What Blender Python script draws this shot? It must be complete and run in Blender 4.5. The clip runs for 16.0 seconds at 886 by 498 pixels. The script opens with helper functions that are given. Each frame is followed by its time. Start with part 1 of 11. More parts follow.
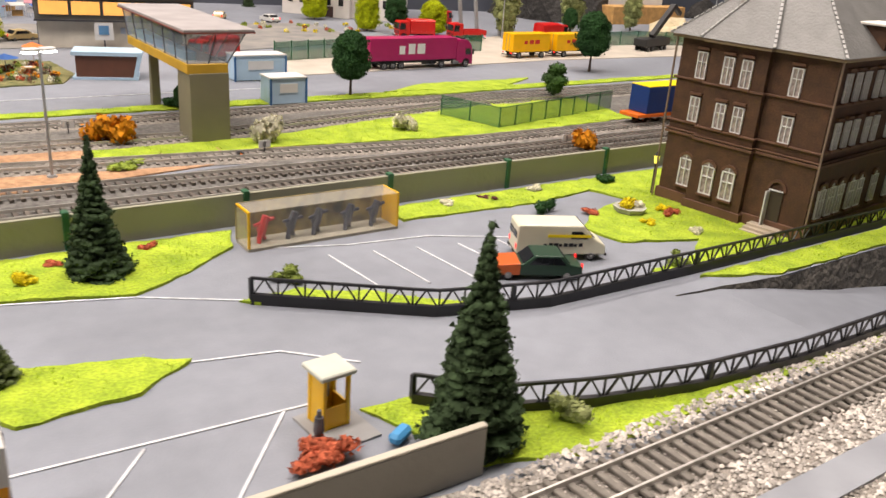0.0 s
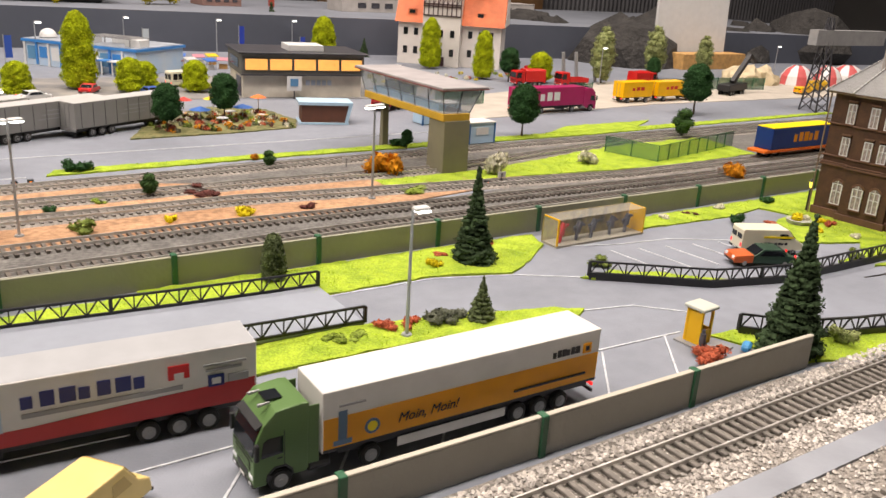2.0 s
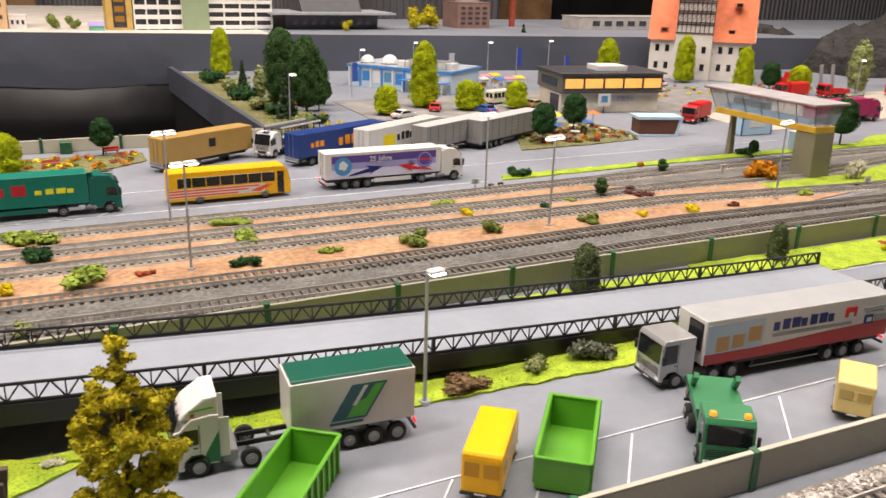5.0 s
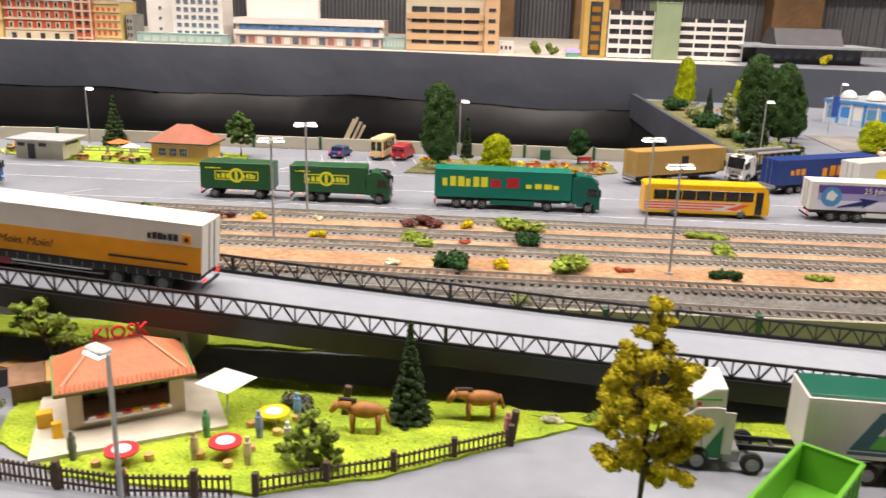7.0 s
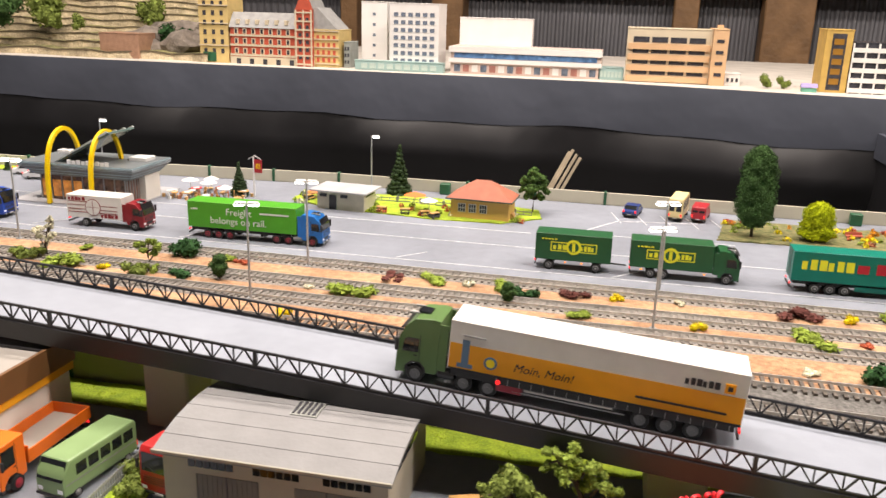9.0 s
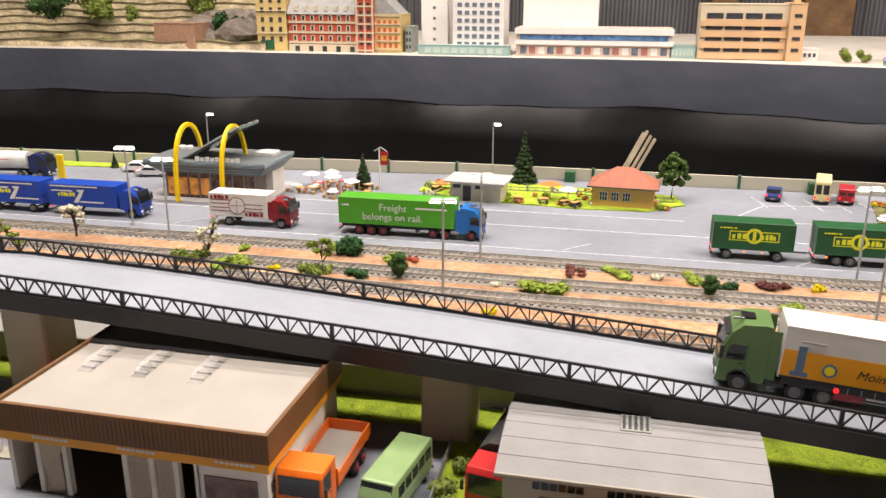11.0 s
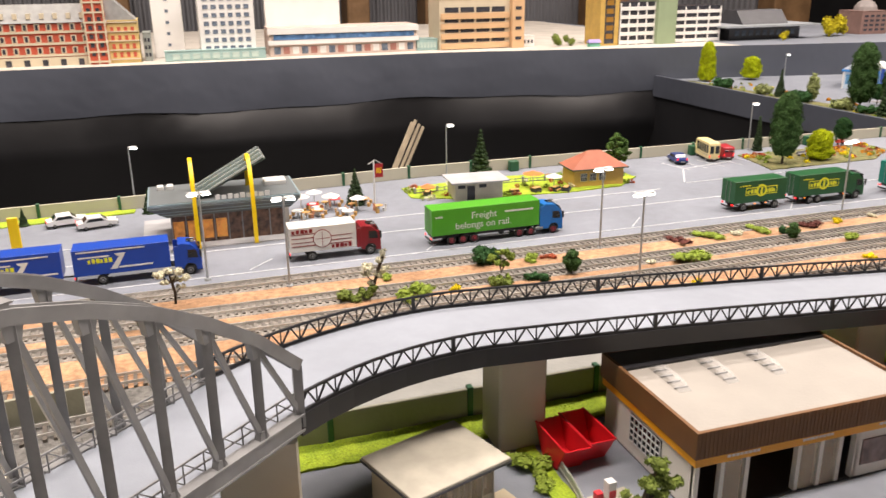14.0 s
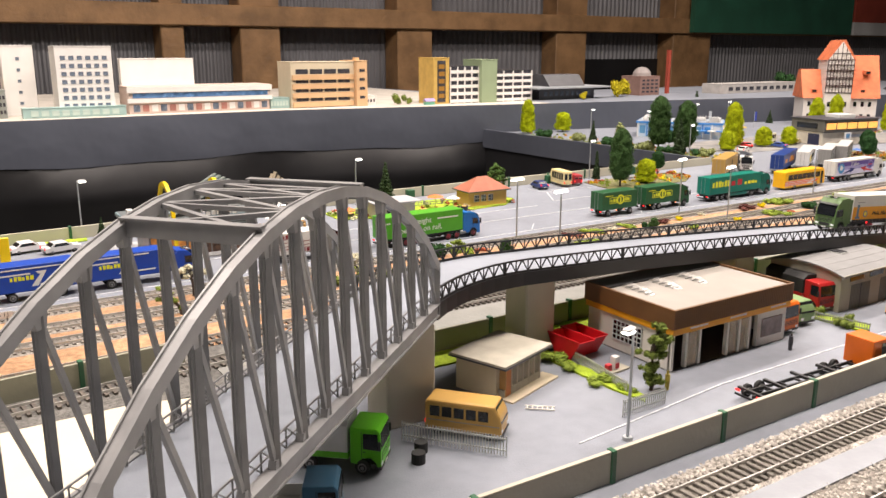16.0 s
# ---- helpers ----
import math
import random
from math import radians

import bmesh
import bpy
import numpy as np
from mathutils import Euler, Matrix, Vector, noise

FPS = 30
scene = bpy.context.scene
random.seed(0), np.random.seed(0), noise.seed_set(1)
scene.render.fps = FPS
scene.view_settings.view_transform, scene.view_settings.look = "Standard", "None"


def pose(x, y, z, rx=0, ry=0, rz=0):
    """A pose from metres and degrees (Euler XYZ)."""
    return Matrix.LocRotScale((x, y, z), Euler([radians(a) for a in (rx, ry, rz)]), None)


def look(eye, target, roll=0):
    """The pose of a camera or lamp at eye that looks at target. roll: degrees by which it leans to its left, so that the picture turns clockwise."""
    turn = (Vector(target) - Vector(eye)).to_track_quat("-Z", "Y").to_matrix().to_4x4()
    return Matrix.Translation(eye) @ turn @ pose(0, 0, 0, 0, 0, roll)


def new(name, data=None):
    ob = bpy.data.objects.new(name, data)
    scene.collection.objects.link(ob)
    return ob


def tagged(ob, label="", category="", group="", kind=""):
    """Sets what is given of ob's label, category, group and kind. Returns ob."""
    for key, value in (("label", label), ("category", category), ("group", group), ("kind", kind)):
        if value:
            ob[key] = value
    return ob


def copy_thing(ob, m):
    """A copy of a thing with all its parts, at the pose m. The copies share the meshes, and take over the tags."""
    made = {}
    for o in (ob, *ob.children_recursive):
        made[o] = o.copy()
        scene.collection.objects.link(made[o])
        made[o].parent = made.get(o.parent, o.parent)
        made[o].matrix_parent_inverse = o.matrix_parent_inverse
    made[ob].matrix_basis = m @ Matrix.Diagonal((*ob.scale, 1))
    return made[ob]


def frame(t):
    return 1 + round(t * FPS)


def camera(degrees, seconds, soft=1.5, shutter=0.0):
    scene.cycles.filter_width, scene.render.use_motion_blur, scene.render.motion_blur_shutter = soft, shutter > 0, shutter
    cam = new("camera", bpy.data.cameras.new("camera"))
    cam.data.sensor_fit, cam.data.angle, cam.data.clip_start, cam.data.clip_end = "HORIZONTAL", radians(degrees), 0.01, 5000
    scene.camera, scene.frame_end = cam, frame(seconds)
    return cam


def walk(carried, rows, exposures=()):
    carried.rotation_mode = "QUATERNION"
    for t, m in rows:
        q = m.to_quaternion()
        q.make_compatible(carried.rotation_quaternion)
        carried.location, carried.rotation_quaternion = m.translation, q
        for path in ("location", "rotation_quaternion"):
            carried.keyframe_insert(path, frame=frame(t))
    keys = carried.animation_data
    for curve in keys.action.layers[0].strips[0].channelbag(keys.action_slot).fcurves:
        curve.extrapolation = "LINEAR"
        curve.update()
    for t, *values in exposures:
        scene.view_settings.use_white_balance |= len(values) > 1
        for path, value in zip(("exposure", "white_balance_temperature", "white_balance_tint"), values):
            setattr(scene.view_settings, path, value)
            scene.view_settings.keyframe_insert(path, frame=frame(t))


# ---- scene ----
cam = camera(56.5, 16.0, shutter=0.15)
PATH = [
    (0, (0.4702, -0.2096, 0.2002), (2.0269, 1.9351, -0.8222), 4.2),
    (0.5, (0.3524, -0.2041, 0.2016), (1.9847, 1.9143, -0.7526), 3.9),
    (1, (0.2413, -0.2132, 0.2031), (1.8639, 1.9295, -0.7157), 4.0),
    (1.5, (0.1902, -0.2359, 0.213), (1.7533, 1.9529, -0.6972), 3.9),
    (2, (0.1664, -0.2678, 0.2329), (1.702, 1.9412, -0.6759), 3.7),
    (2.5, (0.0507, -0.2803, 0.2471), (1.6414, 1.8953, -0.6475), 3.7),
    (3, (-0.0478, -0.2669, 0.2528), (1.5359, 1.9181, -0.6333), 3.0),
    (3.2, (-0.064, -0.2574, 0.2542), (1.5164, 1.9302, -0.6319), 2.8),
    (5.3, (-0.2518, -0.2668, 0.2599), (0.7857, 2.2224, -0.6276), 2.0),
    (5.5, (-0.2594, -0.2716, 0.257), (0.6743, 2.2629, -0.6177), 2.4),
    (6, (-0.2747, -0.2793, 0.2329), (0.2979, 2.3705, -0.6134), 2.4),
    (6.5, (-0.2547, -0.259, 0.2144), (-0.0715, 2.4526, -0.6134), 2.1),
    (7, (-0.2921, -0.2489, 0.2258), (-0.4651, 2.4684, -0.5822), 1.6),
    (7.5, (-0.3696, -0.2522, 0.2428), (-0.7945, 2.4417, -0.5481), 1.4),
    (8, (-0.4276, -0.2384, 0.2584), (-0.9835, 2.4333, -0.5311), 1.3),
    (8.5, (-0.4695, -0.2247, 0.2783), (-1.0587, 2.4372, -0.514), 1.5),
    (9, (-0.5462, -0.225, 0.2854), (-1.1332, 2.4352, -0.5183), 1.6),
    (9.5, (-0.6008, -0.2158, 0.2812), (-1.2028, 2.4347, -0.5424), 1.3),
    (9.7, (-0.6161, -0.2144, 0.284), (-1.2247, 2.4323, -0.5467), 1.1),
    (11.8, (-0.821, -0.2427, 0.2868), (-1.3561, 2.4049, -0.5921), -1.5),
    (12, (-0.8483, -0.2336, 0.2868), (-1.3245, 2.4215, -0.5992), -1.6),
    (12.5, (-0.9736, -0.1674, 0.2712), (-1.2223, 2.5124, -0.6362), -1.8),
    (13, (-1.1077, -0.1416, 0.284), (-0.9991, 2.5407, -0.6418), -1.4),
    (13.5, (-1.2809, -0.1937, 0.2954), (-0.7767, 2.4456, -0.6248), -1.0),
    (14, (-1.3502, -0.2346, 0.3167), (-0.5247, 2.3285, -0.585), -0.7),
    (14.5, (-1.3994, -0.2551, 0.2939), (-0.2434, 2.1935, -0.5581), -0.1),
    (15, (-1.5646, -0.2882, 0.2939), (-0.2126, 2.0776, -0.5027), 0.3),
    (15.5, (-1.6121, -0.3246, 0.2968), (-0.1698, 2.0085, -0.4416), 0.2),
    (16, (-1.6285, -0.3497, 0.284), (-0.131, 1.9683, -0.3862), 0.1),
]
walk(cam, [(t, look(eye, target, roll)) for t, eye, target, roll in PATH], exposures=((0, -0.24), (3, -0.28), (6, -0.19), (9, 0.02), (12, -0.05), (14.5, 0.0), (16, 0.05)))

# ---- light: a hall lit by rows of ceiling luminaires ----
world = bpy.data.worlds.new("hall_air")
scene.world = world
world.use_nodes = True
world.node_tree.nodes["Background"].inputs[0].default_value = (0.9, 0.93, 1.0, 1)
world.node_tree.nodes["Background"].inputs[1].default_value = 0.035
LAMPS = [(-2.4, 0.1), (-1.0, 0.1), (0.4, 0.1), (1.8, 0.1), (-1.6, 1.5), (0.2, 1.5), (2.0, 1.5)]
for lx, ly in LAMPS:
    lamp = bpy.data.lights.new("ceiling_tube", "AREA")
    lamp.shape, lamp.size, lamp.size_y = "RECTANGLE", 1.25, 0.30
    lamp.energy, lamp.color = (46.5 if ly < 1 else 70.0 if lx < 0 else 49.0), (1.0, 0.872, 0.79)
    new("ceiling_tube", lamp).matrix_world = pose(lx, ly, 2.45)


# ---- small tools ----
R87 = 1 / 87.0


def obj(name, bm, mats, parent=None, smooth=False):
    me = bpy.data.meshes.new(name)
    bm.normal_update()
    bm.to_mesh(me)
    bm.free()
    if smooth:
        me.polygons.foreach_set("use_smooth", [True] * len(me.polygons))
    for m in (mats if isinstance(mats, (list, tuple)) else [mats]):
        me.materials.append(m)
    ob = new(name, me)
    if parent:
        ob.parent = parent
    return ob


def part(name, bm, material, parent, label="", smooth=False):
    """One mesh object under a thing or a part."""
    ob = obj(name, bm, material, parent, smooth)
    return tagged(ob, label) if label else ob


def thing(name, label, category, m=None, group="", kind="", scale=1.0):
    """An empty at a thing's base, under which its parts go."""
    ob = new(name)
    ob.empty_display_size = 0.01
    tagged(ob, label, category, group, kind)
    ob.matrix_basis = (m or Matrix()) @ Matrix.Diagonal((scale, scale, scale, 1))
    return ob


def box(x0, x1, y0, y1, z0, z1, bevel=0.0, bm=None, seg=1):
    """A box, alone (and then bevelled) or added to bm."""
    b = bmesh.new()
    bmesh.ops.create_cube(b, size=1)
    for v in b.verts:
        v.co = ((x0 + x1) / 2 + v.co.x * (x1 - x0), (y0 + y1) / 2 + v.co.y * (y1 - y0), (z0 + z1) / 2 + v.co.z * (z1 - z0))
    if bevel:
        bmesh.ops.bevel(b, geom=b.edges[:], offset=bevel, segments=seg, affect="EDGES", profile=0.6)
    return merge(bm, b)


def merge(bm, b):
    if bm is None:
        return b
    me = bpy.data.meshes.new("t")
    b.to_mesh(me)
    b.free()
    bm.from_mesh(me)
    bpy.data.meshes.remove(me)
    return bm


def cyl(p, q, r0, r1=None, n=10, bm=None, caps=True):
    """A round bar from p to q."""
    p, q = Vector(p), Vector(q)
    b = bmesh.new()
    bmesh.ops.create_cone(b, cap_ends=caps, segments=n, radius1=r0, radius2=r0 if r1 is None else r1, depth=(q - p).length)
    turn = (q - p).to_track_quat("Z", "Y").to_matrix().to_4x4()
    bmesh.ops.transform(b, matrix=Matrix.Translation((p + q) / 2) @ turn, verts=b.verts)
    return merge(bm, b)


def bar(p, q, w, h, bm=None):
    """A square bar from p to q, w wide and h high."""
    p, q = Vector(p), Vector(q)
    b = bmesh.new()
    bmesh.ops.create_cube(b, size=1)
    bmesh.ops.scale(b, vec=(w, h, (q - p).length), verts=b.verts)
    d = (q - p).normalized()
    side = d.cross(Vector((0, 0, 1)))
    side = side.normalized() if side.length > 1e-5 else Vector((0, 1, 0))
    up = side.cross(d)
    rot = Matrix((side, up, d)).transposed().to_4x4()
    bmesh.ops.transform(b, matrix=Matrix.Translation((p + q) / 2) @ rot, verts=b.verts)
    return merge(bm, b)


def sweep(pts, w, h, bm=None):
    """One bar of w by h carried along a line of points."""
    b = bmesh.new()
    rings = []
    for i, p in enumerate(pts):
        d = (pts[min(i + 1, len(pts) - 1)] - pts[max(i - 1, 0)]).normalized()
        s = d.cross(Vector((0, 0, 1))).normalized()
        u = s.cross(d)
        rings.append([b.verts.new(p + s * (w / 2 * a) + u * (h / 2 * c)) for a, c in ((-1, -1), (1, -1), (1, 1), (-1, 1))])
    for r0, r1 in zip(rings, rings[1:]):
        for i in range(4):
            b.faces.new((r0[i], r0[(i + 1) % 4], r1[(i + 1) % 4], r1[i]))
    b.faces.new(rings[0][::-1])
    b.faces.new(rings[-1])
    return merge(bm, b)


def prism(pts, z0, z1, bm=None):
    """An upright prism over a plan polygon."""
    b = bmesh.new()
    low = [b.verts.new((x, y, z0)) for x, y in pts]
    top = [b.verts.new((x, y, z1)) for x, y in pts]
    b.faces.new(top)
    b.faces.new(low[::-1])
    n = len(pts)
    for i in range(n):
        b.faces.new((low[i], low[(i + 1) % n], top[(i + 1) % n], top[i]))
    bmesh.ops.recalc_face_normals(b, faces=b.faces)
    return merge(bm, b)


def profile_y(pts, y0, y1, bevel=0.0, bm=None):
    """A body with the outline pts (x, z), from y0 to y1."""
    b = bmesh.new()
    a = [b.verts.new((x, y0, z)) for x, z in pts]
    c = [b.verts.new((x, y1, z)) for x, z in pts]
    b.faces.new(a)
    b.faces.new(c[::-1])
    n = len(pts)
    for i in range(n):
        b.faces.new((a[i], c[i], c[(i + 1) % n], a[(i + 1) % n]))
    bmesh.ops.recalc_face_normals(b, faces=b.faces)
    if bevel:
        bmesh.ops.bevel(b, geom=b.edges[:], offset=bevel, segments=2, affect="EDGES", profile=0.6)
    return merge(bm, b)


def profile_x(pts, x0, x1, bevel=0.0, bm=None):
    """A body with the outline pts (y, z), from x0 to x1."""
    b = profile_y(pts, x0, x1, bevel)
    for v in b.verts:
        v.co = (v.co.y, v.co.x, v.co.z)
    bmesh.ops.reverse_faces(b, faces=b.faces)
    return merge(bm, b)


# ---- materials ----
def mat(name, colour, rough=0.6, metal=0.0, vary=0.12, scale=40.0, bump=0.0, bscale=None, spec=0.5, second=None, rand=0.0, emit=0.0, fine=0.0):
    """A surface with stains at one scale and grain at another."""
    m = bpy.data.materials.new(name)
    m.use_nodes = True
    nt = m.node_tree
    b = nt.nodes["Principled BSDF"]
    b.inputs["Roughness"].default_value, b.inputs["Metallic"].default_value = rough, metal
    b.inputs["Specular IOR Level"].default_value = spec
    tc = nt.nodes.new("ShaderNodeTexCoord")
    n1 = nt.nodes.new("ShaderNodeTexNoise")
    n1.inputs["Scale"].default_value, n1.inputs["Detail"].default_value = scale, 4
    nt.links.new(tc.outputs["Object"], n1.inputs["Vector"])
    mix = nt.nodes.new("ShaderNodeMix")
    mix.data_type = "RGBA"
    c = Vector(colour)
    lo = c * (1 - vary)
    hi = Vector(second) if second else Vector([min(1, v * (1 + vary)) for v in c])
    mix.inputs[6].default_value, mix.inputs[7].default_value = (*lo, 1), (*hi, 1)
    ramp = nt.nodes.new("ShaderNodeMapRange")
    ramp.inputs[1].default_value, ramp.inputs[2].default_value = 0.32, 0.68
    nt.links.new(n1.outputs[0], ramp.inputs[0])
    nt.links.new(ramp.outputs[0], mix.inputs[0])
    out = mix.outputs[2]
    if fine:
        n3 = nt.nodes.new("ShaderNodeTexNoise")
        n3.inputs["Scale"].default_value, n3.inputs["Detail"].default_value = scale * 9, 2
        nt.links.new(tc.outputs["Object"], n3.inputs["Vector"])
        mr = nt.nodes.new("ShaderNodeMapRange")
        mr.inputs[1].default_value, mr.inputs[2].default_value = 0.3, 0.7
        mr.inputs[3].default_value, mr.inputs[4].default_value = 1 - fine, 1 + fine
        nt.links.new(n3.outputs[0], mr.inputs[0])
        mul = nt.nodes.new("ShaderNodeVectorMath")
        mul.operation = "SCALE"
        nt.links.new(out, mul.inputs[0])
        nt.links.new(mr.outputs[0], mul.inputs[3])
        out = mul.outputs[0]
    if rand:
        info = nt.nodes.new("ShaderNodeObjectInfo")
        geo = nt.nodes.new("ShaderNodeNewGeometry")
        add = nt.nodes.new("ShaderNodeMath")
        add.operation = "ADD"
        nt.links.new(info.outputs["Random"], add.inputs[0])
        nt.links.new(geo.outputs["Random Per Island"], add.inputs[1])
        fr = nt.nodes.new("ShaderNodeMath")
        fr.operation = "FRACT"
        nt.links.new(add.outputs[0], fr.inputs[0])
        mr = nt.nodes.new("ShaderNodeMapRange")
        mr.inputs[3].default_value, mr.inputs[4].default_value = 1 - rand, 1 + rand
        nt.links.new(fr.outputs[0], mr.inputs[0])
        mul = nt.nodes.new("ShaderNodeVectorMath")
        mul.operation = "SCALE"
        nt.links.new(out, mul.inputs[0])
        nt.links.new(mr.outputs[0], mul.inputs[3])
        out = mul.outputs[0]
    nt.links.new(out, b.inputs["Base Color"])
    rr = nt.nodes.new("ShaderNodeMapRange")
    rr.inputs[3].default_value, rr.inputs[4].default_value = max(0.02, rough - 0.08), min(1, rough + 0.08)
    nt.links.new(n1.outputs[0], rr.inputs[0])
    nt.links.new(rr.outputs[0], b.inputs["Roughness"])
    if bump:
        n2 = nt.nodes.new("ShaderNodeTexNoise")
        n2.inputs["Scale"].default_value, n2.inputs["Detail"].default_value = bscale or scale * 6, 3
        nt.links.new(tc.outputs["Object"], n2.inputs["Vector"])
        bp = nt.nodes.new("ShaderNodeBump")
        bp.inputs["Strength"].default_value, bp.inputs["Distance"].default_value = bump, 1.0 / (bscale or scale * 6)
        nt.links.new(n2.outputs[0], bp.inputs["Height"])
        nt.links.new(bp.outputs[0], b.inputs["Normal"])
    if emit:
        b.inputs["Emission Color"].default_value = (*colour, 1)
        b.inputs["Emission Strength"].default_value = emit
    return m


def glassy(name, tint, rough=0.05, alpha=0.35):
    """Clear plastic glazing: partly see-through, glossy."""
    m = bpy.data.materials.new(name)
    m.use_nodes = True
    nt = m.node_tree
    b = nt.nodes["Principled BSDF"]
    b.inputs["Base Color"].default_value = (*tint, 1)
    b.inputs["Roughness"].default_value = rough
    b.inputs["Alpha"].default_value = alpha
    return m


ASPHALT = mat("asphalt", (0.205, 0.222, 0.258), 0.6, vary=0.13, scale=7, bump=0.2, bscale=700, fine=0.06)
DECK = mat("bridge_deck_grey", (0.265, 0.29, 0.335), 0.5, vary=0.06, scale=12, bump=0.1, bscale=900, fine=0.03)
LINE = mat("road_paint", (0.55, 0.57, 0.60), 0.7, vary=0.22, scale=150)
GRASS = mat("scatter_grass", (0.25, 0.37, 0.016), 0.95, vary=0.15, scale=60, second=(0.38, 0.49, 0.03), bump=0.7, bscale=900, fine=0.25)
MEADOW = mat("mixed_meadow", (0.13, 0.165, 0.045), 0.95, vary=0.4, scale=120, second=(0.23, 0.20, 0.085), bump=0.6, bscale=700, fine=0.3)
SAND = mat("track_bed_sand", (0.37, 0.208, 0.108), 0.95, vary=0.2, scale=18, second=(0.48, 0.285, 0.160), bump=0.7, bscale=600, fine=0.3)
DARKBALLAST = mat("dark_ballast", (0.13, 0.125, 0.115), 0.95, vary=0.25, scale=30, bump=0.8, bscale=700, fine=0.4)
BALLAST = mat("light_ballast", (0.50, 0.465, 0.42), 0.95, vary=0.25, scale=60, rand=0.45, second=(0.64, 0.60, 0.55))
BALLASTBED = mat("ballast_bed", (0.27, 0.245, 0.215), 0.95, vary=0.3, scale=200, bump=1.0, bscale=900, fine=0.4)
BOARD = mat("grey_board", (0.42, 0.43, 0.45), 0.35, vary=0.1, scale=7)
OLIVE = mat("olive_wall", (0.29, 0.285, 0.215), 0.7, vary=0.06, scale=20, bump=0.08, bscale=200)
TAUPE = mat("taupe_wall", (0.35, 0.34, 0.295), 0.7, vary=0.07, scale=14, bump=0.12, bscale=200)
PILLAR = mat("pillar_beige", (0.46, 0.43, 0.355), 0.75, vary=0.07, scale=20)
CREAM = mat("cream_wall", (0.50, 0.475, 0.38), 0.75, vary=0.07, scale=14)
POSTGREEN = mat("dark_green_plastic", (0.02, 0.10, 0.045), 0.45, vary=0.15, scale=80)
BLACKP = mat("black_plastic", (0.013, 0.013, 0.016), 0.42, vary=0.2, scale=60)
DARKGREY = mat("dark_grey_plastic", (0.05, 0.05, 0.058), 0.45, vary=0.15, scale=40)
STEEL = mat("grey_steel_plastic", (0.30, 0.30, 0.305), 0.42, vary=0.12, scale=60)
RAIL = mat("rail_steel", (0.62, 0.60, 0.57), 0.34, metal=0.6, vary=0.2, scale=60)
SLEEPER = mat("sleeper_brown", (0.10, 0.085, 0.07), 0.85, vary=0.2, scale=200, rand=0.2)
SLEEPERG = mat("sleeper_grey", (0.165, 0.15, 0.13), 0.85, vary=0.2, scale=200, rand=0.2)
CLOTH = mat("black_cloth", (0.010, 0.010, 0.0115), 0.52, vary=0.3, scale=4, bump=0.03, bscale=4, spec=0.42)
FASCIA = mat("anthracite_fascia", (0.074, 0.082, 0.105), 0.42, vary=0.15, scale=3, bump=0.06, bscale=6)
CITYFLOOR = mat("city_pavement", (0.55, 0.51, 0.45), 0.85, vary=0.12, scale=12)
WOOD = mat("hall_timber", (0.265, 0.15, 0.068), 0.6, vary=0.25, scale=9, bump=0.2, bscale=40)
SHEET = mat("corrugated_sheet", (0.20, 0.20, 0.215), 0.5, metal=0.3, vary=0.15, scale=3)
CONCRETE = mat("hall_floor", (0.16, 0.16, 0.16), 0.8, vary=0.15, scale=3)
WHITEP = mat("white_plastic", (0.66, 0.66, 0.65), 0.4, vary=0.04, scale=60)
GLOW = mat("lamp_lens", (1.0, 0.98, 0.92), 0.3, vary=0.0, emit=6.0)

# ---- hall ----
HX0, HX1, HY0, HY1, HZ0, HZ1 = -5.2, 8.2, -2.6, 4.75, -0.95, 2.6
tagged(obj("floor", box(HX0, HX1, HY0, HY1, HZ0 - 0.1, HZ0), CONCRETE), "grey concrete floor of the exhibition hall", "floor", kind="structure")
tagged(obj("ceiling", box(HX0, HX1, HY0, HY1, HZ1, HZ1 + 0.1), mat("hall_ceiling", (0.24, 0.235, 0.225), 0.8, scale=2)), "pale hall ceiling above the layout", "ceiling", kind="structure")
for nm, args in (("wall_south", (HX0, HX1, HY0 - 0.1, HY0)), ("wall_west", (HX0 - 0.1, HX0, HY0, HY1)), ("wall_east", (HX1, HX1 + 0.1, HY0, HY1))):
    tagged(obj(nm, box(*args, HZ0, HZ1), mat("hall_wall", (0.16, 0.155, 0.15), 0.8, scale=2)), "plain dull hall wall", "wall", kind="structure")


def corrugated(x0, x1, y, z0, z1, pitch=0.045, depth=0.012):
    b = bmesh.new()
    n = int((x1 - x0) / pitch * 4)
    prev = None
    for i in range(n + 1):
        x = x0 + (x1 - x0) * i / n
        d = (0, depth, depth, 0)[i % 4]
        pair = (b.verts.new((x, y - d, z0)), b.verts.new((x, y - d, z1)))
        if prev:
            b.faces.new((prev[0], pair[0], pair[1], prev[1]))
        prev = pair
    return b


north = tagged(obj("wall_north", box(HX0, HX1, HY1 - 0.02, HY1 + 0.1, HZ0, HZ1), SHEET), "grey corrugated sheet wall with timber framing", "wall", kind="structure")
part("sheet", corrugated(HX0, HX1, HY1 - 0.03, HZ0, HZ1), SHEET, north, "grey corrugated steel sheet")
for px, pw in ((-4.1, 0.25), (-3.15, 0.12), (-2.2, 0.1), (-1.61, 0.18), (-0.3, 0.13), (0.22, 0.25), (1.3, 0.27), (2.68, 0.3), (4.02, 0.46)):
    part("post", box(px - pw / 2, px + pw / 2, HY1 - 0.22, HY1 - 0.045, HZ0, HZ1, 0.006), WOOD, north, "brown timber post")
part("beam", box(HX0, HX1, HY1 - 0.25, HY1 - 0.05, 0.41, 0.53, 0.006), WOOD, north, "brown timber beam")
